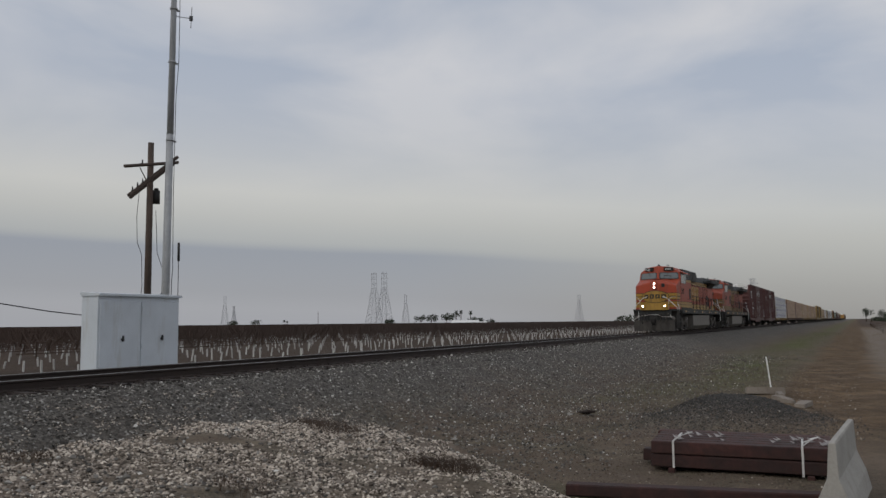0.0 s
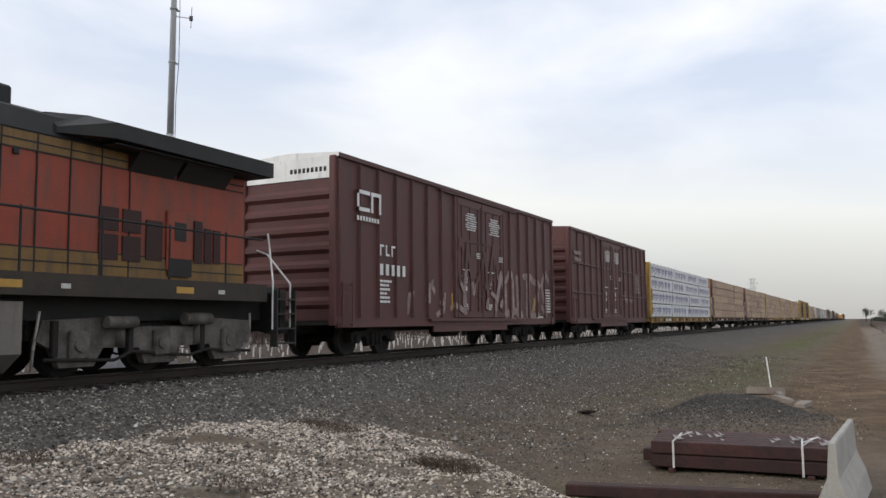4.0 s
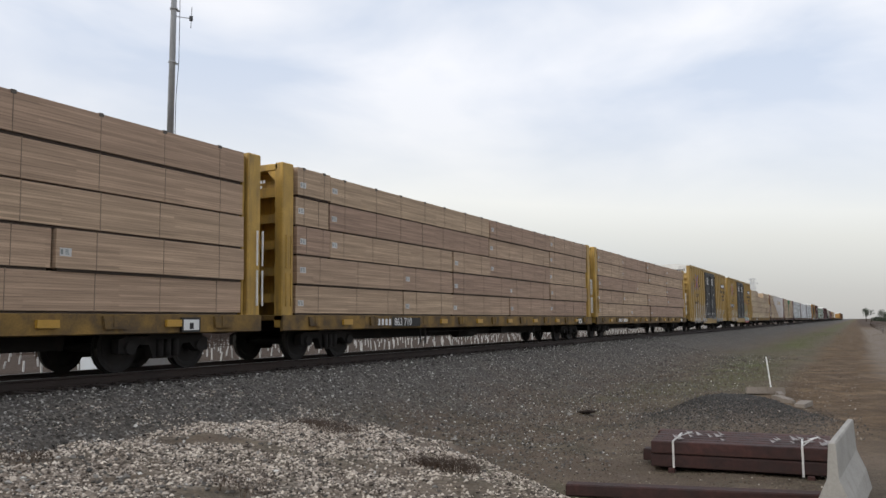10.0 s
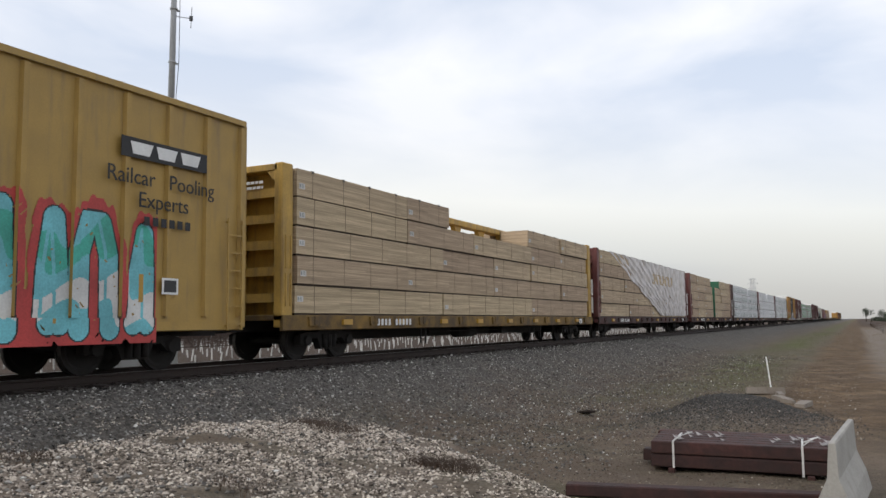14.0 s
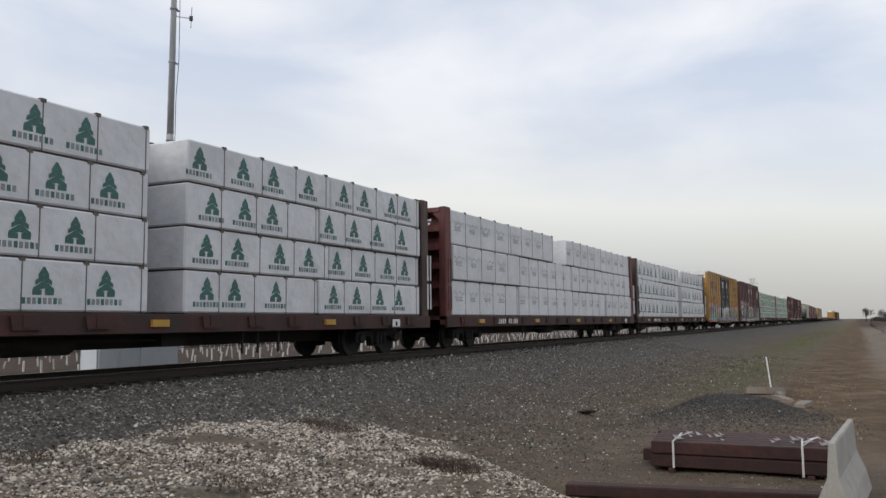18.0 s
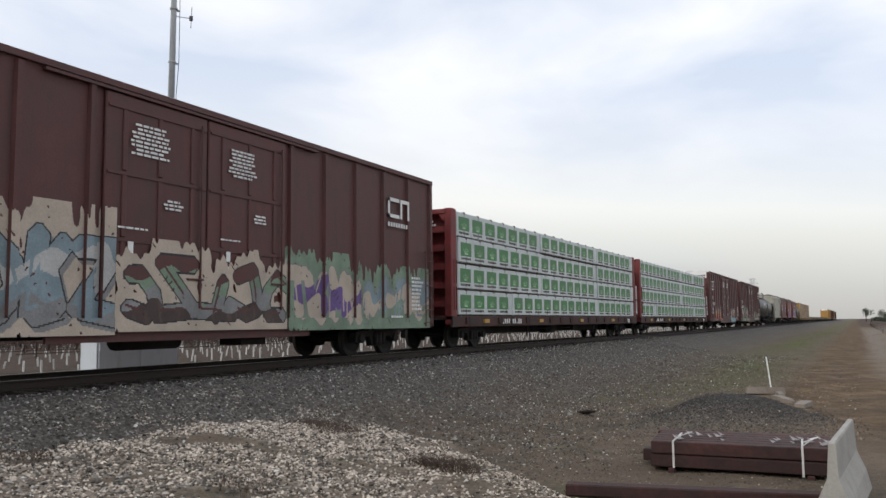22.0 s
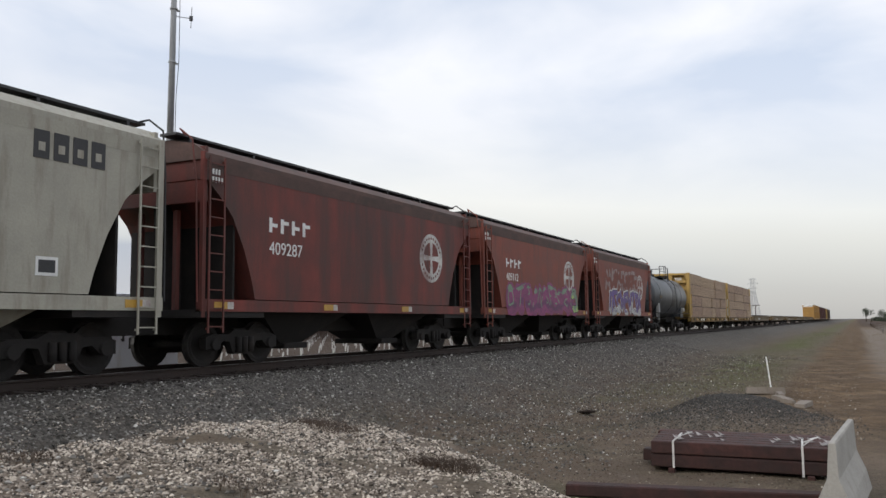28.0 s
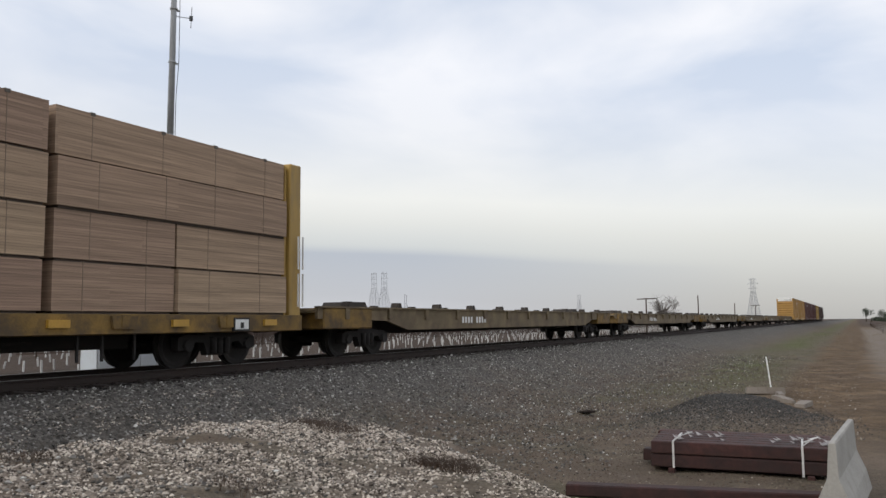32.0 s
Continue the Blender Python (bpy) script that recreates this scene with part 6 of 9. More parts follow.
def graffiti(car, h, surf, seed, a, b2, z0, z1, shapes, fills, edge=None, shade=None, cloud=None, fat=0.2, puff=0.16, shine=True, block=(0.07, -0.08), blocky=True):
    """One sprayed piece between the fractions a and b2 of a car's side, from the height z0 to z1."""
    cols = list(fills)
    slot = []
    for c in (edge, shade, cloud):
        slot.append(None if c is None else len(cols))
        if c is not None:
            cols.append(c)
    x0, x1 = -h + a * 2 * h, -h + b2 * 2 * h
    fn = tag_fn(seed, x0, x1, z0, z1, shapes, fat, len(fills), *slot, puff, shine, block, blocky)
    part("graffiti", paint_sheet(fn, x0, x1, z0 - 0.05, z1 + puff + 0.1, surf), cols, car, "spray-painted shapes with outlines")["kind"] = "stuff"


def word_bars(sh, x, z, width, rows, pitch, seed, y, thick=0.004, centred=True):
    """Rows of small dashes where stencilled notes cannot be read."""
    r = random.Random(seed)
    for row in range(rows):
        w = width * r.uniform(0.6, 1.0)
        q = x + (width - w) / 2 if centred else x
        end = q + w
        while q < end - 0.03:
            ln = min(r.uniform(0.05, 0.17), end - q)
            sh.box(q, q + ln, y - thick, y, z - row * pitch, z - row * pitch + pitch * 0.55)
            q += ln + 0.03
    return sh


def boxcar(s0, s1, paint, label, top=5.12, ribs=20, door=(0.42, 0.66), door_paint=None, hips="white", tags=(), belts=()):
    """A high boxcar with outside posts, two plug doors a side and a ribbed end. door: its span along the side, 0 to 1."""
    car = thing("boxcar", label, "boxcar", "boxcars of the train")
    on_train(car, s0, s1)
    L = s1 - s0
    h, W, z0 = L / 2, 1.5, 0.92
    d0, d1 = -h + door[0] * L, -h + door[1] * L
    wall = Shell().box(-h, h, -W, -W + 0.08, z0, top - 0.05).mesh("side_wall", [paint])
    rib = Shell().prism([(-0.075, -W), (-0.05, -W - 0.075), (0.05, -W - 0.075), (0.075, -W)], z0 + 0.1, top - 0.16, axis="z").mesh("post", [paint])
    for sd in (0, 180):
        w = part("side_wall", wall, [], car, at=pose(0, 0, 0, 0, 0, sd))
        for i in range(ribs + 1):
            x = -h + 0.1 + i * (L - 0.2) / ribs
            if not d0 - 0.1 < x < d1 + 0.1:
                part("post", rib, [], w, at=pose(x if sd == 0 else -x, 0, 0))
    for q in belts:
        z = z0 + q * (top - z0)
        for a, b2 in ((-h + 0.1, d0 - 0.1), (d1 + 0.1, h - 0.1)):
            part("belt_rail", Shell().prism([(-W, z - 0.06), (-W - 0.06, z - 0.03), (-W - 0.06, z + 0.03), (-W, z + 0.06)], a, b2), paint, car)
    # roof with a shallow ridge, eaves and seams
    rf = Shell().prism([(-W - 0.06, top - 0.10), (-W - 0.06, top), (0, top + 0.10), (W + 0.06, top), (W + 0.06, top - 0.10)], -h - 0.02, h + 0.02)
    for i in range(15):
        x = -h + (i + 0.5) * L / 15
        rf.prism([(-W, top + 0.005), (-W, top + 0.035), (0, top + 0.135), (W, top + 0.035), (W, top + 0.005), (0, top + 0.10)], x - 0.03, x + 0.03)
    part("roof", rf, "white" if hips == "white" else paint, car, "dusty pale sheet roof" if hips == "white" else "")
    part("eave", Shell().box(-h, h, -W - 0.075, -W - 0.06, top - 0.12, top - 0.01).mesh("eave", [paint]), [], car)
    # ends with pressed ribs and, on some cars, a pale upper panel
    for sx in (-1, 1):
        xe = sx * h
        sh = Shell().box(min(xe, xe - sx * 0.08), max(xe, xe - sx * 0.08), -W + 0.08, W - 0.08, z0, top - 0.06)
        en = part("end_wall", sh, paint, car)
        for i in range(7):
            z = z0 + 0.3 + i * (top - 1.0 - z0) / 7
            part("end_rib", Shell().prism([(xe, z), (xe + sx * 0.09, z + 0.10), (xe + sx * 0.09, z + 0.2), (xe, z + 0.3)], -W + 0.14, W - 0.14, axis="y"), paint, en)
        if hips == "white":
            part("top_panel", Shell().box(min(xe, xe + sx * 0.03), max(xe, xe + sx * 0.03), -W + 0.06, W - 0.06, top - 0.62, top - 0.07), "white", en, "pale panel at the top of the end")
            bars = Shell()
            for k in range(9):
                bars.box(min(xe + sx * 0.03, xe + sx * 0.036), max(xe + sx * 0.03, xe + sx * 0.036), -1.2 + k * 0.13, -1.12 + k * 0.13, top - 0.45, top - 0.33)
            part("stencil", bars, "black", en)["kind"] = "stuff"
        for y in (-1.42, 1.42):
            part("corner_post", Shell().cbox(xe - 0.09 + sx * 0.02, xe + 0.09 + sx * 0.02, y - 0.09, y + 0.09, z0 - 0.12, top - 0.08, 0.02), paint, en)
    # doors
    dm = (d0 + d1) / 2
    for a, b2 in ((d0, dm - 0.02), (dm + 0.02, d1)):
        sh = Shell().cbox(a, b2, -W - 0.07, -W - 0.005, z0 + 0.08, top - 0.22, 0.02)
        n, bits = 3, []
        for k in range(n):
            za, zb = z0 + 0.3 + k * (top - z0 - 0.7) / n, z0 + 0.22 + (k + 1) * (top - z0 - 0.7) / n
            for q in range(3):
                xx = a + (q + 0.5) * (b2 - a) / 3
                bits.append(("batten", Shell().cbox(xx - 0.05, xx + 0.05, -W - 0.10, -W - 0.06, za, zb, 0.015)))
            bits.append(("door_rib", Shell().box(a + 0.04, b2 - 0.04, -W - 0.095, -W - 0.06, zb, zb + 0.05)))
        dr = part("door", sh, door_paint or paint, car, "black plug door" if door_paint else "")
        for nm2, piece in bits:
            part(nm2, piece, door_paint or paint, dr)
        part("lock_bar", Shell().cyl(((b2 - 0.2), -W - 0.13, z0 + 0.25), ((b2 - 0.2), -W - 0.13, top - 0.4), 0.022, 6).cyl((b2 - 0.55, -W - 0.13, z0 + 0.8), (b2 - 0.12, -W - 0.13, z0 + 0.8), 0.02, 6), door_paint or paint, dr)
        bars = word_bars(Shell(), a + 0.5, top - 0.72, 0.95, 8, 0.075, a, -W - 0.1025)
        word_bars(bars, a + 0.25, z0 + 1.62, 0.75, 1, 0.06, a + 1, -W - 0.1025)
        word_bars(bars, a + 1.3, z0 + 2.2, 0.5, 3, 0.07, a + 2, -W - 0.1025)
        word_bars(bars, a + 0.3, z0 + 0.5, 0.4, 3, 0.07, a + 3, -W - 0.1025)
        bars.box(a + 0.5, a + 0.6, -W - 0.108, -W - 0.102, z0 + 0.95, z0 + 1.1).box(a + 0.5, a + 0.62, -W - 0.108, -W - 0.102, z0 + 1.2, z0 + 1.4)
        part("stencil", bars, "white_clean", dr)["kind"] = "stuff"
    part("door", Shell().cbox(-d1, -d0, W + 0.005, W + 0.07, z0 + 0.08, top - 0.22, 0.02), door_paint or paint, car)
    part("door_rail", Shell().box(d0 - (d1 - d0) * 0.5, d1 + (d1 - d0) * 0.5, -W - 0.12, -W - 0.02, z0 - 0.02, z0 + 0.06).box(d0 - 1.2, d1 + 1.2, -W - 0.1, -W - 0.02, top - 0.2, top - 0.15), paint, car)
    # floor, sills, underside
    part("side_sill", Shell().prism([(-W - 0.03, z0), (-W - 0.03, z0 - 0.16), (-W + 0.05, z0 - 0.18), (-W + 0.05, z0)], -h, h).box(-h * 0.36, h * 0.36, -W - 0.02, -W + 0.03, z0 - 0.34, z0 - 0.15), paint, car)
    part("floor", Shell().box(-h, h, -W + 0.06, W, z0 - 0.1, z0 + 0.02), "under", car)
    part("center_sill", Shell().box(-h - 0.6, h + 0.6, -0.25, 0.25, 0.62, z0 - 0.1).cyl((-1.5, -0.8, 0.6), (0, -0.8, 0.6), 0.2, 10).box(1.6, 2.4, -1.1, -0.5, 0.42, 0.8), "under", car)
    for x in (-h + 0.12, h - 0.55):
        ladder(car, x, -W - 0.055, 0.75, 1.9 if x < 0 else 3.0, paint)
    for x in (-h * 0.2, h * 0.72):
        part("reflector", Shell().box(x - 0.05, x + 0.05, -W - 0.012, -W - 0.004, z0 + 0.35, z0 + 0.85), "yellow_mark", car)

    def surf(X, Z):
        out = np.full(X.shape, -W - 0.006)
        for i in range(ribs + 1):
            out = np.where(np.abs(X + h - 0.1 - i * (L - 0.2) / ribs) < 0.07, -W - 0.081, out)
        out = np.where((X > d0) & (X < d1), -W - 0.108, out)
        return np.where(Z < z0 + 0.07, np.where((X > d0 - 2.5) & (X < d1 + 2.5), -W - 0.124, -W - 0.036), out)

    for k, tag in enumerate(tags):
        graffiti(car, h, lambda X, Z: surf(X, Z) - 0.003 * k, int(s0) * 7 + k, **tag)
    ends(car, h, 2.4, 0.95)
    return car, h, W, z0, top


def marks_yellow(car, h, W, z0, words=True, number="", boxed=False, plate=True, emblem=("g_blue", "g_red")):
    """Dark stencils, a crossed emblem and a dark name plate on a yellow boxcar's side."""
    L = 2 * h
    y = -W - 0.082
    b = Shell()
    for k in range(4):
        x = -h + 0.118 * L + k * 0.32 + (0.06 if k > 1 else 0)
        b.box(x, x + 0.09, y, y + 0.004, 2.68, 2.96).box(x + 0.09, x + 0.22, y, y + 0.004, 2.68 + 0.07 * (k % 2), 2.75 + 0.07 * (k % 2)).box(x + 0.09, x + 0.2, y, y + 0.004, 2.89, 2.96)
    part("stencil", b, "door_black", car)["kind"] = "stuff"
    if boxed:
        for k in range(3):
            xk = -h + (0.078 + 0.0385 * k) * L
            part("number_panel", Shell().box(xk, xk + 0.72, y + 0.001, y + 0.005, 2.12, 2.46), "door_black", car, "black panel behind white figures")
        part("car_number", text_mesh(number, 0.40, "white_clean", "number"), [], car, "white stencilled car number", pose(-h + 0.08 * L, y - 0.004, 2.16))
    elif number:
        part("car_number", text_mesh(number, 0.42, "door_black", "number"), [], car, "dark stencilled car number", pose(-h + 0.095 * L, y, 2.14))
    # crossed emblem: every arm half blue, half red
    cx, cz = -h + 0.146 * L, 3.85
    for sx in (-1, 1):
        for sz in (-1, 1):
            d = Vector((sx * 0.62, 0, sz * 0.58))
            nn = Vector((-sx * 0.58, 0, sz * 0.62)).normalized() * 0.15
            c0 = Vector((cx, y - 0.003 * (sx + 2 * sz + 3), cz))
            part("emblem_arm", Shell().poly_chain([c0, c0 + d, c0 + d + nn, c0 + nn * 0.6]), emblem[0], car, "blue half of a crossed emblem")
            part("emblem_arm", Shell().poly_chain([c0 - nn * 0.6, c0 + d * 0.9 - nn, c0 + d * 0.9, c0], 0), emblem[1], car, "red half of a crossed emblem")
    if words:
        for word, q, z in (("next", 0.071, 3.95), ("load", 0.071, 3.65), ("any", 0.19, 3.8), ("road", 0.19, 3.5)):
            part("lettering", text_mesh(word, 0.30, "door_black"), [], car, "small dark word", pose(-h + q * L, y, z))
    x0 = -h + 0.83 * L
    if not plate:
        b = Shell()
        for row, (z, n, hh) in enumerate(((3.75, 3, 0.42), (3.3, 9, 0.2))):
            for k in range(n):
                w = 0.62 if n == 3 else 0.2
                b.box(x0 + k * w * 1.15, x0 + k * w * 1.15 + w * 0.4, y, y + 0.004, z, z + hh)
        part("stencil", b, "box_brown", car)["kind"] = "stuff"
        return
    pl = part("name_plate", Shell().box(x0, x0 + 2.1, y - 0.002, y + 0.004, 3.82, 4.18), "door_black", car, "black plate with white blocks")
    for k in range(3):
        x = x0 + 0.2 + k * 0.6
        part("plate_block", Shell().prism([(x + 0.06, 3.89), (x + 0.44, 3.89), (x + 0.52, 4.11), (x, 4.11)], y - 0.006, y - 0.002, axis="y"), "white_clean", pl)
    if words:
        part("lettering", text_mesh("Railcar", 0.40, "door_black"), [], car, "dark word under the plate", pose(x0 - 0.3, y, 3.36))
        part("lettering", text_mesh("Pooling", 0.40, "door_black"), [], car, "dark word under the plate", pose(x0 + 1.12, y, 3.36))
        part("lettering", text_mesh("Experts", 0.40, "door_black"), [], car, "dark words under the plate", pose(x0 + 0.4, y, 2.96))
        b = Shell()
        for k in range(6):
            b.box(x0 + 0.55 + k * 0.2, x0 + 0.68 + k * 0.2, y, y + 0.004, 2.64, 2.8)
        part("stencil", b, "door_black", car)["kind"] = "stuff"
    part("data_panel", Shell().box(x0 + 1.0, x0 + 1.4, y, y + 0.004, 1.42, 1.72).box(x0 + 1.05, x0 + 1.35, y - 0.004, y, 1.46, 1.68, 1), ["white_clean", "dark"], car)


def scrawl(car, x, z, size, colour, seed, y=-1.586):
    """A thin hand-sprayed scribble on a car's side."""
    r = random.Random(seed)
    pts = [Vector((x + size * (k / 16) + r.uniform(-0.12, 0.12) * size, y, z + r.uniform(-0.3, 0.3) * size)) for k in range(17)]
    sh = Shell()
    for a, b2 in zip(pts, pts[1:]):
        d = (b2 - a).normalized()
        nn = Vector((-d.z, 0, d.x)) * 0.012
        a, b2 = a - d * 0.02, b2 + d * 0.02
        sh.poly([a - nn, b2 - nn, b2 + nn, a + nn])
    part("graffiti", sh, colour, car, "thin sprayed scribble")


def marks_brown(car, h, W, z0, emblem=0.9, numbers=0.08, number=""):
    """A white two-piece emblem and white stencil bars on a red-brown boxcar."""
    L = 2 * h
    y = -W - 0.082
    x = -h + emblem * L
    part("emblem", Shell().box(x, x + 0.62, y, y + 0.004, 4.2, 4.3).box(x, x + 0.1, y, y + 0.004, 3.75, 4.3).box(x, x + 0.62, y, y + 0.004, 3.75, 3.85), "white_clean", car, "white hooked emblem")
    part("emblem", Shell().box(x + 0.68, x + 0.78, y, y + 0.004, 3.75, 4.3).box(x + 1.08, x + 1.18, y, y + 0.004, 3.75, 4.3).box(x + 0.78, x + 1.08, y, y + 0.004, 4.2, 4.3), "white_clean", car, "white hooked emblem")
    r = random.Random(h + emblem)
    b = Shell()
    for k in range(8):
        b.box(x + k * 0.14, x + k * 0.14 + 0.09, y, y + 0.004, 3.5, 3.62)
    xn = -h + numbers * L
    for k in range(3):
        b.box(xn + k * 0.3, xn + k * 0.3 + 0.06, y, y + 0.004, 2.66, 2.96).box(xn + k * 0.3 + 0.06, xn + k * 0.3 + 0.2, y, y + 0.004, 2.90 - 0.24 * (k % 2), 2.96 - 0.24 * (k % 2))
    if number:
        part("car_number", text_mesh(number, 0.42, "white_clean", "number"), [], car, "white stencilled car number", pose(xn, y, 2.14))
    else:
        for k in range(5):
            b.box(xn + k * 0.3, xn + k * 0.3 + 0.16, y, y + 0.004, 2.14, 2.44)
    word_bars(b, xn, 1.95, 0.6, 6, 0.11, h + emblem, y + 0.004, centred=False)
    word_bars(b, -h + 0.93 * L, 2.1, 0.75, 9, 0.11, h - emblem, y + 0.004, centred=False)
    word_bars(b, -h + 0.87 * L, 1.0, 0.9, 1, 0.11, 3, y + 0.004, centred=False)
    part("stencil", b, "white_clean", car)["kind"] = "stuff"

# ---- locomotives ----
M["loco_orange"] = mat("locomotive_orange_paint", (0.33, 0.046, 0.016), 0.55, var=0.14, grime=(0.10, 0.045, 0.03), grime_amt=0.42, streak=True)
M["loco_faded"] = mat("faded_locomotive_orange_paint", (0.26, 0.044, 0.019), 0.6, var=0.15, grime=(0.10, 0.055, 0.04), grime_amt=0.48, streak=True)
M["loco_yellow"] = mat("locomotive_yellow_paint", (0.33, 0.185, 0.022), 0.5, var=0.15, grime=(0.12, 0.07, 0.025), grime_amt=0.35, streak=True)
M["loco_dull"] = mat("dust_dulled_yellow_paint", (0.19, 0.105, 0.026), 0.65, var=0.2, grime=(0.08, 0.055, 0.038), grime_amt=0.5, streak=True)
M["louvre_red"] = mat("sooty_red_louvre_paint", (0.032, 0.010, 0.008), 0.7, var=0.25)
M["loco_dark"] = mat("locomotive_dark_green_paint", (0.012, 0.013, 0.0125), 0.7, var=0.25, grime=(0.026, 0.024, 0.021), grime_amt=0.4)
M["loco_sill"] = mat("dusty_frame_paint", (0.040, 0.032, 0.025), 0.85, var=0.25, grime=(0.02, 0.017, 0.015), grime_amt=0.4)
M["tank_side"] = mat("dusty_fuel_tank_steel", (0.15, 0.135, 0.118), 0.7, var=0.12, grime=(0.09, 0.075, 0.062), grime_amt=0.4, streak=True)


def loco_truck(car, x):
    """A three-axle truck with outside frames."""
    tr = part("truck", Shell().box(-2.4, 2.4, -0.6, 0.6, 0.62, 0.95), "under_loco", car, "dusty grey three-axle truck", pose(x, 0, 0))
    for sx in (-1.82, 0.0, 1.82):
        part("axle", AXLE, [], tr, at=pose(sx, 0, 0.53))
        part("wheel", LOCO_WHEEL, [], tr, at=pose(sx, -0.75, 0.53))
        part("wheel", LOCO_WHEEL, [], tr, at=pose(sx, 0.75, 0.53, 0, 0, 180))
    for sd in (0, 180):
        f = Shell().prism([(-2.6, 0.62), (-2.5, 0.95), (-1.4, 1.0), (-0.9, 0.84), (0.9, 0.84), (1.4, 1.0), (2.5, 0.95), (2.6, 0.62), (2.32, 0.48), (2.16, 0.17), (1.48, 0.17), (1.3, 0.48), (0.5, 0.46), (0.36, 0.17), (-0.36, 0.17), (-0.5, 0.46), (-1.3, 0.48), (-1.48, 0.17), (-2.16, 0.17), (-2.32, 0.48)], -1.16, -1.02, axis="y")
        sf = part("side_frame", f, "under_loco", tr, at=pose(0, 0, 0, 0, 0, sd))
        for sx in (-1.82, 0.0, 1.82):
            part("journal_box", Shell().cbox(sx - 0.2, sx + 0.2, -1.25, -1.1, 0.3, 0.78, 0.03).cyl((sx, -1.29, 0.55), (sx, -1.2, 0.55), 0.13, 10), "under_loco", sf)
        for sx in (-0.95, 0.95):
            part("spring", Shell().cyl((sx, -1.12, 0.5), (sx, -1.12, 0.86), 0.11, 9), "under_loco", sf)
        part("brake_rigging", Shell().tube([(-2.5, -1.2, 0.32), (-1.1, -1.22, 0.26), (-0.7, -1.22, 0.40), (0.7, -1.22, 0.28), (1.2, -1.22, 0.38), (2.5, -1.2, 0.30)], 0.03, 6), "under", sf)
        for sx in (-2.3, -0.75, 1.05):
            part("brake_hanger", Shell().cbox(sx - 0.06, sx + 0.06, -1.24, -1.14, 0.35, 0.95, 0.015), "under", sf)
        part("sand_pipe", Shell().tube([(-2.55, -1.15, 1.1), (-2.6, -1.1, 0.5), (-2.45, -0.85, 0.12)], 0.025, 6).tube([(2.55, -1.15, 1.1), (2.6, -1.1, 0.5), (2.45, -0.85, 0.12)], 0.025, 6), "worn_white", sf)
        part("brake_cylinder", Shell().cyl((-1.35, -1.28, 0.92), (-0.7, -1.28, 0.92), 0.11, 9), "under_loco", sf)
        part("brake_cylinder", Shell().cyl((0.5, -1.26, 0.98), (1.2, -1.26, 0.98), 0.12, 9), "under_loco", sf)


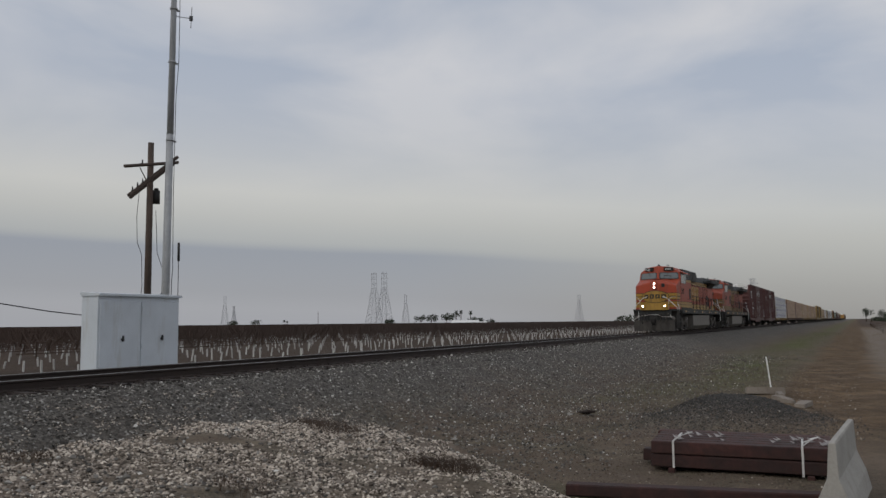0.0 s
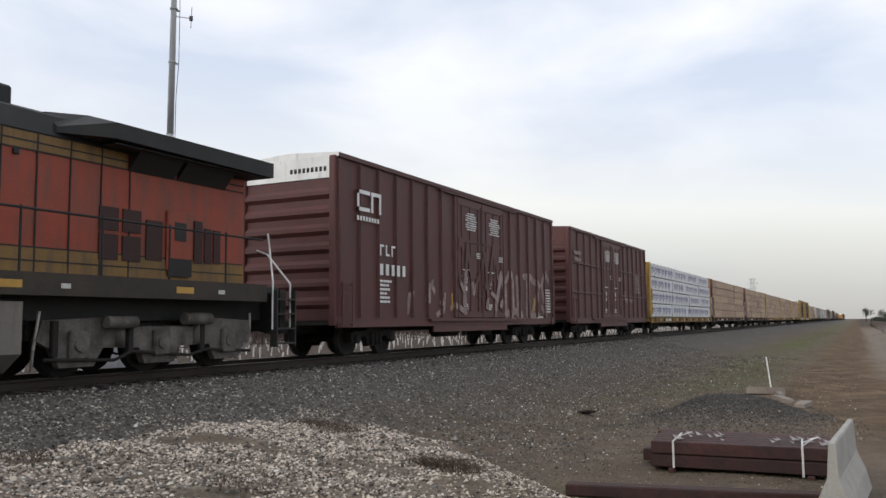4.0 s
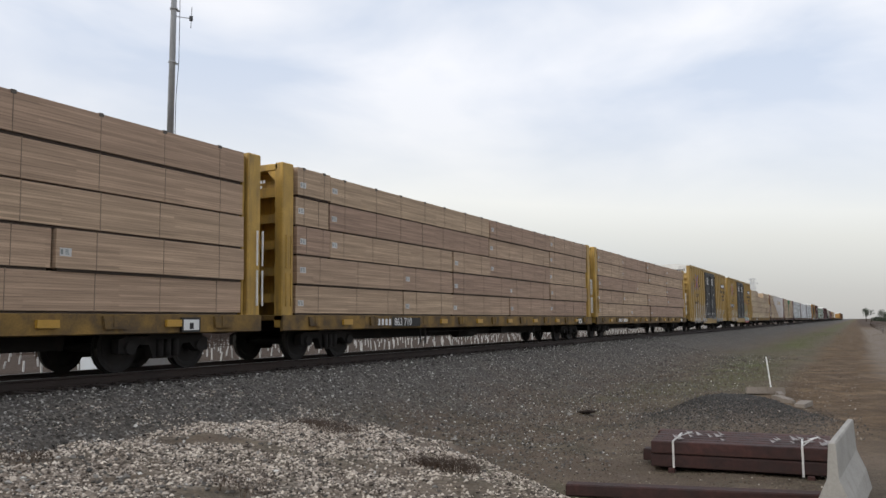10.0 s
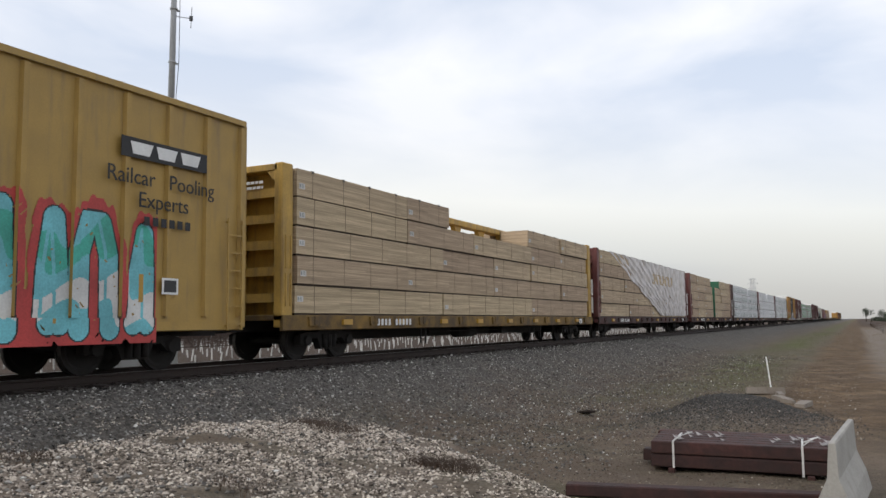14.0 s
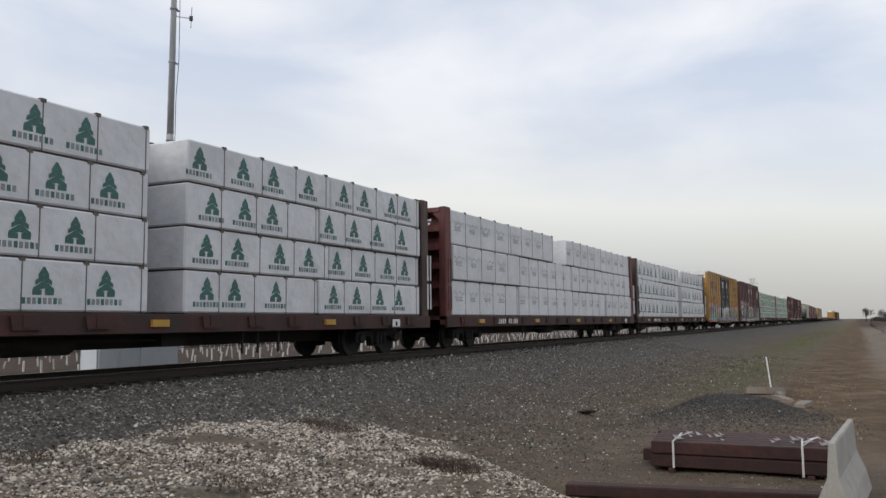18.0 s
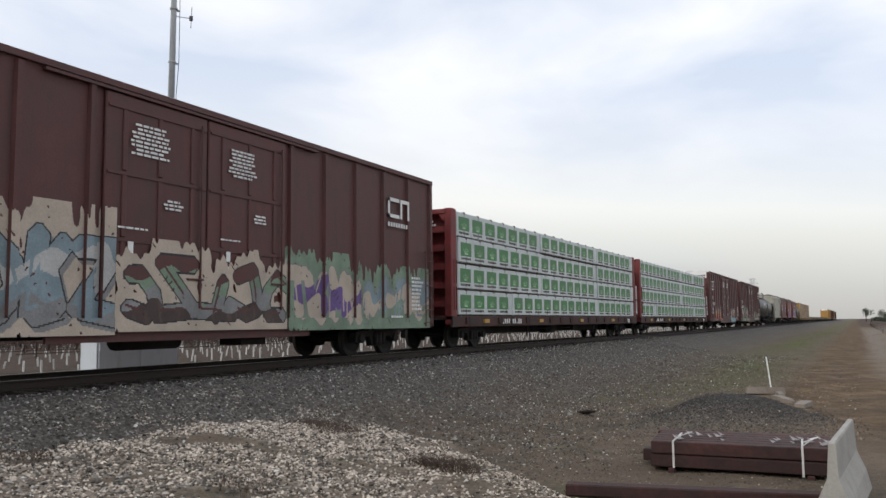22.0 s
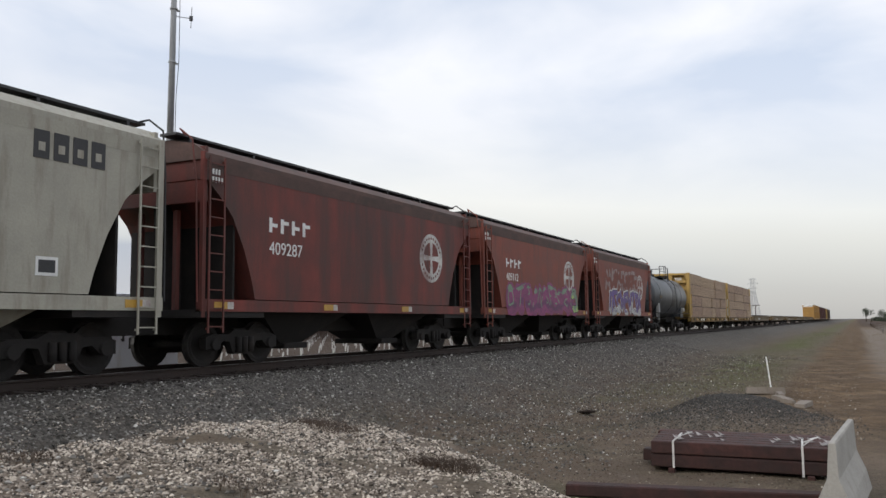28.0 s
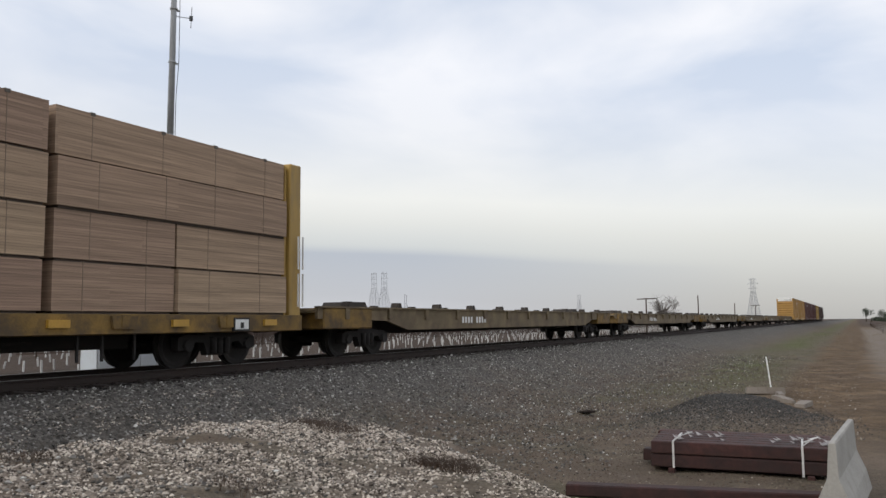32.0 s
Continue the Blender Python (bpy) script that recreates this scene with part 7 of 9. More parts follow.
def locomotive(s0, number, orange, dusty, lit):
    yel = "loco_dull" if dusty else "loco_yellow"
    lc = thing("locomotive", "orange and yellow wide-nosed diesel locomotive" + (", faded and dusty" if dusty else ", headlights lit"), "locomotive", "locomotives of the train")
    on_train(lc, s0, s0 + 21.5)
    W = 1.5
    # frame, walkway, steps
    part("frame", Shell().box(-10.5, 10.2, -0.9, 0.9, 0.95, 1.5).box(-10.8, 10.6, -0.35, 0.35, 0.7, 1.3), "loco_dark", lc)
    part("walkway", Shell().cbox(-10.5, 10.0, -1.56, 1.56, 1.52, 1.66, 0.012), "loco_dark", lc)
    sill = part("side_sill", Shell().box(-8.6, 9.6, -1.575, -1.545, 1.34, 1.70).box(-8.6, 9.6, 1.545, 1.575, 1.34, 1.70), "loco_sill" if dusty else "loco_dark", lc)
    for k in range(5):
        x = -7.2 + k * 3.6
        part("reflector", Shell().box(x - 0.22, x + 0.22, -1.582, -1.573, 1.45, 1.57), "yellow_mark", sill)
        part("reflector", Shell().box(x + 0.9, x + 1.08, -1.582, -1.573, 1.46, 1.54), "worn_white", sill)
    # nose and cab
    nose = Shell()

    def outline(x, w, ze, zc2):
        return [(x, -w, 1.62), (x, -w, ze - 0.05), (x, -w + 0.06, ze), (x, -w * 0.4, zc2), (x, w * 0.4, zc2), (x, w - 0.06, ze), (x, w, ze - 0.05), (x, w, 1.62)]

    nose.ring([outline(-10.42, 0.30, 3.55, 3.66), outline(-9.97, 1.46, 3.36, 3.70), outline(-8.56, 1.49, 3.86, 3.93)], smooth=False)
    ns = part("nose", nose, orange, lc, "wide orange nose")

    def front(y):
        return -10.42 + max(0.0, abs(y) - 0.30) / 1.16 * 0.45

    def nose_sheet(y0, y1, fz0, fz1, out, n=12, sh=None):
        sh = sh or Shell()
        ys = sorted(set([y0 + (y1 - y0) * k / n for k in range(n + 1)] + [q for q in (-0.3, 0.3) if y0 < q < y1]))
        for a, b2 in zip(ys, ys[1:]):
            sh.poly([(front(b2) - out, b2, fz0(b2)), (front(a) - out, a, fz0(a)), (front(a) - out, a, fz1(a)), (front(b2) - out, b2, fz1(b2))])
        return sh

    for z0, z1, mt, out in ((2.36, 2.80, yel, 0.004), (2.555, 2.60, "loco_dark", 0.007), (2.79, 2.83, "loco_dark", 0.007), (2.33, 2.37, "loco_dark", 0.007), (1.80, 2.20, yel, 0.004), (1.99, 2.02, "loco_dark", 0.007), (2.19, 2.22, "loco_dark", 0.007)):
        band = nose_sheet(-1.46, 1.46, lambda q: z0, lambda q: z1, out, 8)
        end = -8.87 if z0 > 2.3 else -8.6
        for sy in (-1, 1):
            yy = sy * (1.485 + out)
            if z1 - z0 > 0.2 and z0 > 2.3:
                band.poly([(-9.97, sy * (1.462 + out), z0), (end - 0.12, yy, z0), (end, yy, z0 + 0.12), (end, yy, z1 - 0.12), (end - 0.12, yy, z1), (-9.97, sy * (1.462 + out), z1)])
            else:
                band.poly([(-9.97, sy * (1.462 + out), z0), (end, yy, z0), (end, yy, z1), (-9.97, sy * (1.462 + out), z1)])
        part("nose_band", band, mt, ns)

    def oval(q, a, b2):
        return b2 * math.sqrt(max(0.0, 1 - (q / a) ** 2))

    part("nose_emblem", nose_sheet(-1.0, 1.0, lambda q: 2.55 - oval(q, 1.0, 0.45), lambda q: 2.55 + oval(q, 1.0, 0.45), 0.011, 24), "loco_dark", ns)
    part("nose_emblem", nose_sheet(-0.95, 0.95, lambda q: 2.55 - oval(q, 0.95, 0.41), lambda q: 2.55 + oval(q, 0.95, 0.41), 0.015, 24), yel, ns, "yellow oval emblem on the nose")
    for k in range(4):
        y = 0.62 - k * 0.41
        eb = nose_sheet(y - 0.16, y + 0.16, lambda q: 2.42, lambda q: 2.72, 0.019, 4)
        hole = nose_sheet(y - 0.05, y + 0.05, lambda q: 2.50, lambda q: 2.64, 0.022, 2)
        part("emblem_block", eb, "loco_dark", ns)
        part("emblem_block", hole, yel, ns)
    part("nose_window", Shell().cbox(-0.13, 0.13, -0.02, 0.03, 3.22, 3.5, 0.03), "loco_dark", ns, at=pose(front(-0.58), -0.58, 0, 0, 0, -69))
    hl = part("headlight_box", Shell().cbox(-10.50, -10.1, -0.14, 0.14, 3.06, 3.68, 0.03), orange, ns)
    for z in (3.22, 3.50):
        part("headlight", Shell().cyl((-10.52, 0, z), (-10.48, 0, z), 0.058, 12), "lamp" if lit else "lamp_off", hl, "lit headlight" if lit else "")
    cs = Shell()
    for sy in (-1, 1):
        cs.poly([(-9.2, 0, 3.88), (-8.5, sy * W, 3.86), (-8.40, sy * 1.42, 4.40), (-9.02, 0, 4.42)][::-sy])
        cs.poly([(-9.02, 0, 4.42), (-8.40, sy * 1.42, 4.40), (-8.52, sy * 0.92, 4.76), (-8.86, 0, 4.86)][::-sy])
        cs.poly([(-8.6, sy * W, 1.62), (-6.4, sy * W, 1.62), (-6.4, sy * W, 3.86), (-8.5, sy * W, 3.86)][::-sy])
        cs.poly([(-8.5, sy * W, 3.86), (-6.4, sy * W, 3.86), (-6.4, sy * 1.42, 4.42), (-8.40, sy * 1.42, 4.40)][::-sy])
        cs.poly([(-8.40, sy * 1.42, 4.40), (-6.4, sy * 1.42, 4.42), (-6.4, sy * 0.92, 4.77), (-8.52, sy * 0.92, 4.76)][::-sy])
        cs.poly([(-8.52, sy * 0.92, 4.76), (-6.4, sy * 0.92, 4.77), (-6.4, 0, 4.86), (-8.86, 0, 4.86)][::-sy])
    cs.poly([(-6.4, -W, 1.62), (-6.4, W, 1.62), (-6.4, W, 3.86), (-6.4, 1.42, 4.42), (-6.4, 0.92, 4.77), (-6.4, 0, 4.86), (-6.4, -0.92, 4.77), (-6.4, -1.42, 4.42), (-6.4, -W, 3.86)])
    cb = part("cab", cs, orange, lc, "orange cab")

    def pane(sy, u0, u1, v0, v1, out, thick):
        a, b2, c2, d = Vector((-9.2, 0, 3.88)), Vector((-8.5, sy * W, 3.86)), Vector((-8.40, sy * 1.42, 4.40)), Vector((-9.02, 0, 4.42))
        nn = Vector((-0.86, sy * 0.42, 0.28)).normalized()
        cut = 0.05
        loop = []
        for u, v in ((u0 + cut, v0), (u1 - cut, v0), (u1, v0 + cut * 2), (u1, v1 - cut * 2), (u1 - cut, v1), (u0 + cut, v1), (u0, v1 - cut * 2), (u0, v0 + cut * 2)):
            loop.append(a.lerp(b2, u).lerp(d.lerp(c2, u), v))
        return Shell().ring([[q + nn * (out - thick) for q in loop], [q + nn * out for q in loop]], smooth=False)

    for sy in (-1, 1):
        part("windshield_frame", pane(sy, 0.06, 0.93, 0.02, 0.90, 0.018, 0.05), "dark", cb, "dark rubber windshield frame")
        part("windshield", pane(sy, 0.10, 0.89, 0.09, 0.83, 0.024, 0.03), "glass", cb, "dark windshield pane")
        part("wiper", Shell().cyl((-8.98, sy * 0.75, 4.44), (-8.94, sy * 0.6, 4.08), 0.012, 5), "dark", cb)
        nb = part("number_board", Shell().cbox(-0.34, 0.34, -0.10, 0.22, -0.13, 0.13, 0.02), "black", cb, "black number board", pose(-8.70, sy * 0.70, 4.61, 0, 0, -65 if sy < 0 else -115))
        part("number", text_mesh(number, 0.22, "white_clean", "number"), [], nb, "white road number", pose(-0.29, -0.105, -0.08))
    for a, b2 in ((-8.28, -7.72), (-7.66, -7.10), (-7.02, -6.58)):
        wf = part("side_window", Shell().box(a, b2, -W - 0.012, -W + 0.03, 3.60, 4.22), "glass", cb)
        part("window_frame", Shell().box(a - 0.03, a, -W - 0.02, -W + 0.02, 3.57, 4.25).box(b2, b2 + 0.03, -W - 0.02, -W + 0.02, 3.57, 4.25).box(a, b2, -W - 0.02, -W + 0.02, 4.22, 4.25).box(a, b2, -W - 0.02, -W + 0.02, 3.57, 3.60), "mast", wf)
        part("side_window", Shell().box(a, b2, W - 0.03, W + 0.012, 3.60, 4.22), "glass", cb)
    part("sun_visor", Shell().prism([(-W + 0.05, 4.45), (-W - 0.34, 4.27), (-W - 0.33, 4.24), (-W + 0.05, 4.38)], -8.3, -6.5), orange, cb, "sloping visor over the side windows")
    part("horn", Shell().cyl((-8.4, 0.1, 4.94), (-8.0, 0.1, 4.94), 0.06, 8).box(-8.3, -8.2, 0.08, 0.12, 4.82, 4.94), "dark", cb)
    part("side_number", text_mesh(number, 0.58, "loco_dark", "number"), [], cb, "dark road number on the cab side", pose(-8.42, -W - 0.004, 2.80))
    # wide cabinet behind the cab, on the walkway's level
    bx = part("equipment_box", Shell().cbox(-6.4, -4.3, -W + 0.01, W - 0.01, 1.62, 3.9, 0.03), orange, lc, "orange equipment box")
    part("vent_panel", Shell().box(-5.25, -4.62, -W - 0.012, -W + 0.02, 2.48, 3.26).box(-6.1, -4.4, -W - 0.008, -W + 0.02, 2.40, 2.44), "loco_dark", bx)
    part("box_stripe", Shell().box(-8.6, -4.3, -W - 0.006, -W + 0.02, 1.80, 2.20), yel, lc, "yellow stripe along the lower side")
    part("box_stripe", Shell().box(-6.38, -4.3, -W - 0.008, -W + 0.02, 3.72, 3.9), yel, lc)
    part("stripe_line", Shell().box(-8.6, -4.3, -W - 0.010, -W, 1.99, 2.02).box(-8.6, -4.3, -W - 0.010, -W, 2.19, 2.22).box(-8.6, -4.3, -W - 0.010, -W, 1.68, 1.80), "loco_dark", lc)
    # hood
    hood = part("hood", Shell().prism([(-1.0, 1.62), (-1.0, 4.0), (-0.86, 4.36), (-0.5, 4.5), (0.5, 4.5), (0.86, 4.36), (1.0, 4.0), (1.0, 1.62)], -4.35, 9.5), orange, lc, "long orange engine hood")
    part("hood_stripe", Shell().box(-4.3, 6.25, -1.012, -0.98, 3.72, 4.02), yel, hood, "yellow stripe along the hood")
    part("hood_stripe", Shell().box(-4.3, 9.48, -1.012, -0.98, 1.70, 2.14), yel, hood)
    lines2 = Shell()
    for z in (3.72, 3.86, 4.02, 2.14, 1.92):
        lines2.box(-4.3, 9.45, -1.018, -1.0, z - 0.012, z + 0.012)
    part("stripe_line", lines2, "loco_dark", hood)
    part("hood_top", Shell().prism([(-1.03, 4.03), (-0.9, 4.4), (-0.52, 4.54), (0.52, 4.54), (0.9, 4.4), (1.03, 4.03), (0.98, 4.0), (-0.98, 4.0)], -4.3, 9.45), "loco_dark", hood, "dark hood roof")
    up = part("inverter_cabinet", Shell().cbox(-6.42, -0.7, -1.28, 1.28, 3.9, 4.72, 0.05), "loco_dark", lc, "tall dark cabinet behind the cab")
    for a, b2 in ((-6.1, -5.4), (-5.25, -4.6)):
        part("vent", Shell().box(a, b2, -1.31, -1.27, 4.0, 4.6).box(a - 0.04, a, -1.33, -1.27, 3.98, 4.62, 1).box(b2, b2 + 0.04, -1.33, -1.27, 3.98, 4.62, 1), ["black", "mast"], up)
    part("grille", Shell().box(-2.4, -0.85, -1.3, -1.27, 4.05, 4.6), "black", up)
    rib = Shell().box(-0.012, 0.012, -1.022, -1.0, 1.72, 4.0).mesh("door_seam", ["loco_dark"])
    for k in range(17):
        part("door_seam", rib, [], hood, at=pose(-3.9 + k * 0.64, 0, 0))
    # four large yellow blocks where the road's name stands
    for k in range(4):
        x = -2.7 + k * 1.17
        sh = Shell()
        for a, b2, za, zb in ((0, 0.3, 2.42, 3.58), (0.6, 0.9, 2.42, 3.58), (0.3, 0.6, 3.38, 3.58), (0.3, 0.6, 2.42, 2.62), (0.3, 0.6, 2.92, 3.08)):
            sh.box(x + a, x + b2, -1.026, -1.0, za, zb)
        part("emblem_block", sh, yel, hood, "large yellow emblem block")
    # stack, radiator wings, grilles
    part("exhaust_stack", Shell().cbox(2.9, 4.3, -0.5, 0.5, 4.45, 4.86, 0.04), "loco_dark", lc)
    for k in range(7):
        part("hood_latch", Shell().cbox(-3.7 + k * 1.28, -3.6 + k * 1.28, -1.045, -1.0, 3.60, 3.70, 0.01), "worn_white" if k % 2 else "loco_dark", hood)
    part("cab_grab", Shell().tube([(-9.3, -1.0, 3.92), (-9.3, -0.95, 4.08), (-9.3, -0.5, 4.12), (-9.3, -0.45, 3.96)], 0.018, 5).tube([(-8.2, -0.5, 4.84), (-8.2, -0.5, 4.96), (-7.6, -0.5, 4.98), (-7.6, -0.5, 4.84)], 0.018, 5), "loco_dark", cb)
    part("antenna_dome", Shell().cyl((-7.2, 0.3, 4.84), (-7.2, 0.3, 4.96), 0.22, 12, 0, 0.14), "worn_white", cb)
    part("side_pipe", Shell().tube([(-4.2, -1.06, 3.66), (-4.2, -1.06, 2.62), (-3.9, -1.06, 2.5), (2.5, -1.06, 2.5)], 0.025, 5), "loco_dark", hood)
    part("bell", Shell().cyl((1.2, -0.3, 4.5), (1.2, -0.3, 4.68), 0.09, 8).cyl((1.7, -0.3, 4.5), (1.7, -0.3, 4.66), 0.07, 8), "dark", lc)
    part("radiator_wing", Shell().ring([[(4.75, -1.04, 4.10), (4.75, -1.04, 4.2), (4.75, -0.7, 4.50), (4.75, 0.7, 4.50), (4.75, 1.04, 4.2), (4.75, 1.04, 4.10)], [(5.55, -1.55, 4.10), (5.55, -1.55, 4.38), (5.55, -0.8, 4.60), (5.55, 0.8, 4.60), (5.55, 1.55, 4.38), (5.55, 1.55, 4.10)], [(9.82, -1.55, 4.06), (9.82, -1.55, 4.38), (9.82, -0.8, 4.60), (9.82, 0.8, 4.60), (9.82, 1.55, 4.38), (9.82, 1.55, 4.06)]], smooth=False), "loco_dark", lc, "dark overhanging radiator housing")
    for xa, xb in ((6.3, 7.4), (7.5, 8.85)):
        part("radiator_screen", Shell().prism([(-1.36, 4.09), (-1.02, 3.70), (-0.9, 3.70), (-0.9, 4.09)], xa, xb), "black", lc)
    part("wing_soffit", Shell().box(5.6, 9.7, -1.45, -1.04, 4.035, 4.055), "loco_dark", lc)
    for x, z, w, hh in ((5.88, 2.77, 0.42, 0.42), (6.40, 2.77, 0.42, 0.42), (5.88, 2.26, 0.42, 0.46), (6.40, 2.26, 0.42, 0.46), (6.94, 2.46, 0.40, 0.76), (8.10, 2.52, 0.22, 0.86), (8.38, 2.46, 0.2, 0.72), (8.64, 2.46, 0.2, 0.70)):
        part("louvre", Shell().box(x - w / 2, x + w / 2, -1.03, -1.0, z - hh / 2, z + hh / 2), "louvre_red", hood)
    part("hood_door", Shell().cbox(7.24, 7.91, -1.06, -1.0, 1.9, 3.08, 0.02).box(7.28, 7.88, -1.07, -1.05, 1.8, 2.15, 1).box(7.42, 7.72, -1.07, -1.05, 2.5, 2.86, 1), [orange, "black"], hood)
    # fuel tank and trucks
    part("fuel_tank", Shell().prism([(-1.5, 0.44), (-1.5, 1.24), (1.5, 1.24), (1.5, 0.44), (1.1, 0.14), (-1.1, 0.14)], -3.9, 3.9), "tank_side", lc, "dusty grey fuel tank")
    part("air_reservoir", Shell().cyl((-3.4, -1.2, 1.4), (4.0, -1.2, 1.4), 0.1, 8), "loco_dark", lc)
    loco_truck(lc, -7.0)
    loco_truck(lc, 7.0)
    # hand rails
    for sy in (-1, 1):
        for k in range(9):
            x = -3.8 + k * 1.52
            part("rail_post", Shell().cyl((x, sy * 1.52, 1.6), (x, sy * 1.52, 2.72), 0.022, 6), "loco_dark", lc)
        part("handrail", Shell().cyl((-4.3, sy * 1.52, 2.72), (9.5, sy * 1.52, 2.66), 0.022, 6), "loco_dark", lc)
    # pilot, plow, steps and lights
    part("pilot", Shell().cbox(-10.55, -10.3, -1.15, 1.15, 0.7, 1.6, 0.02), "loco_dark", lc)
    for sy in (-1, 1):
        ya, yb = sy * 0.12, sy * 1.42
        part("snow_plow", Shell().ring([[(-10.98, ya, 0.84), (-11.08, ya, 0.10), (-10.7, ya, 0.10), (-10.7, ya, 0.84)], [(-10.72, yb, 0.88), (-10.86, yb, 0.10), (-10.5, yb, 0.10), (-10.5, yb, 0.88)]], smooth=False), "plow", lc, "dusty dark snow plow wing")
    part("plow_centre", Shell().cbox(-11.0, -10.7, -0.12, 0.12, 0.10, 0.55, 0.02), "plow", lc)
    part("coupler_pocket", Shell().cbox(-10.85, -10.5, -0.28, 0.28, 0.82, 1.22, 0.04), "black", lc)
    part("uncoupling_lever", Shell().tube([(-10.72, -1.35, 1.12), (-10.78, -0.6, 1.1), (-10.9, -0.3, 1.26), (-10.9, 0.3, 1.26), (-10.72, 1.35, 1.12)], 0.018, 5), "worn_white", lc)
    for sy in (-1, 1):
        part("cut_lever_handle", Shell().tube([(-10.7, sy * 1.1, 1.3), (-10.86, sy * 1.2, 1.05), (-10.72, sy * 1.45, 0.95)], 0.02, 5), "worn_white", lc)
        part("porch_rail", Shell().tube([(-10.68, sy * 1.0, 1.62), (-10.7, sy * 1.02, 2.3), (-10.55, sy * 1.2, 2.5), (-10.1, sy * 1.42, 2.52)], 0.02, 5), "worn_white", lc)
    for x in (-10.1, 10.15):
        for sy in (-1, 1):
            st = Shell()
            for k in range(4):
                st.box(x - 0.3, x + 0.3, sy * 1.52 - 0.16, sy * 1.52 + 0.02, 0.42 + k * 0.32, 0.46 + k * 0.32)
            st.box(x - 0.34, x - 0.3, sy * 1.52 - 0.16, sy * 1.52 + 0.02, 0.36, 1.6).box(x + 0.3, x + 0.34, sy * 1.52 - 0.16, sy * 1.52 + 0.02, 0.36, 1.6)
            part("step_well", st, "black", lc)
            d = 1 if x < 0 else -1
            gr = Shell().tube([(x - 0.3 * d, sy * 1.54, 0.75), (x - 0.3 * d, sy * 1.54, 1.75), (x - 0.34 * d, sy * 0.85, 2.45), (x - 0.34 * d, sy * 0.55, 2.55)], 0.022, 6)
            gr.tube([(x + 0.34 * d, sy * 1.56, 0.75), (x + 0.34 * d, sy * 1.56, 1.8), (x + 0.2 * d, sy * 1.35, 2.5), (x + 0.2 * d, sy * 1.3, 2.85)], 0.022, 6)
            part("grab_rail", gr, "white_clean", lc, "white-painted step rail")
    for sy in (-1, 1):
        dl = part("ditch_light", Shell().cbox(-10.85, -10.62, sy * 0.78 - 0.13, sy * 0.78 + 0.13, 1.74, 2.0, 0.03), yel, lc)
        part("lens", Shell().cyl((-10.875, sy * 0.78, 1.87), (-10.845, sy * 0.78, 1.87), 0.06, 12), "lamp" if lit else "lamp_off", dl, "lit ditch light" if lit else "")
    part("porch_sheet", Shell().box(-10.74, -10.70, -1.0, 1.0, 1.6, 2.02).box(-10.72, -10.2, -1.0, 1.0, 1.6, 1.66), yel if not dusty else orange, lc)
    for k, y in enumerate((-0.95, -0.7, -0.5, 0.5, 0.72, 0.95)):
        part("air_hose", Shell().tube([(-10.76, y, 1.4), (-10.92, y, 1.15), (-10.96, y * 0.9, 0.8), (-10.85, y * 0.85, 0.55)], 0.028, 6), "black" if k % 2 else "loco_sill", lc)
    for x, a in ((-11.15, 180), (10.75, 0)):
        part("coupler", COUPLER, [], lc, at=pose(x, 0, 0, 0, 0, a))
    part("end_sheet", Shell().box(10.2, 10.4, -1.45, 1.45, 0.7, 1.62), "black", lc)
    part("hood_end", Shell().box(9.5, 9.56, -0.95, 0.95, 1.7, 4.1), orange, lc)
    return lc


# ---- covered hoppers ----
M["hopper_cream"] = mat("dirty_cream_paint", (0.34, 0.325, 0.27), 0.6, var=0.1, grime=(0.17, 0.14, 0.10), grime_amt=0.4, streak=True)
M["hopper_red"] = mat("faded_red_brown_paint", (0.19, 0.048, 0.030), 0.65, var=0.15, grime=(0.085, 0.045, 0.035), grime_amt=0.45, streak=True)
M["hopper_sooty"] = mat("sooty_red_brown_paint", (0.15, 0.030, 0.022), 0.65, var=0.25, grime=(0.036, 0.026, 0.022), grime_amt=0.68, streak=True, fscale=0.42)
M["hopper_roof"] = mat("dusty_brown_roof_paint", (0.095, 0.055, 0.046), 0.75, var=0.25, grime=(0.05, 0.036, 0.03), grime_amt=0.5)
M["tank_grey"] = mat("dusty_blue_grey_tank_paint", (0.042, 0.047, 0.054), 0.42, var=0.3, scale=0.5, fine=14, bump=0.05, grime=(0.10, 0.105, 0.112), grime_amt=0.42, streak=True, fscale=0.7)
M["tank_black"] = mat("black_tank_paint", (0.014, 0.014, 0.016), 0.4, var=0.25, grime=(0.05, 0.048, 0.045), grime_amt=0.3, streak=True)
M["flat_yellow"] = mat("dusty_tan_flatcar_paint", (0.165, 0.125, 0.07), 0.8, var=0.3, grime=(0.09, 0.06, 0.04), grime_amt=0.6)


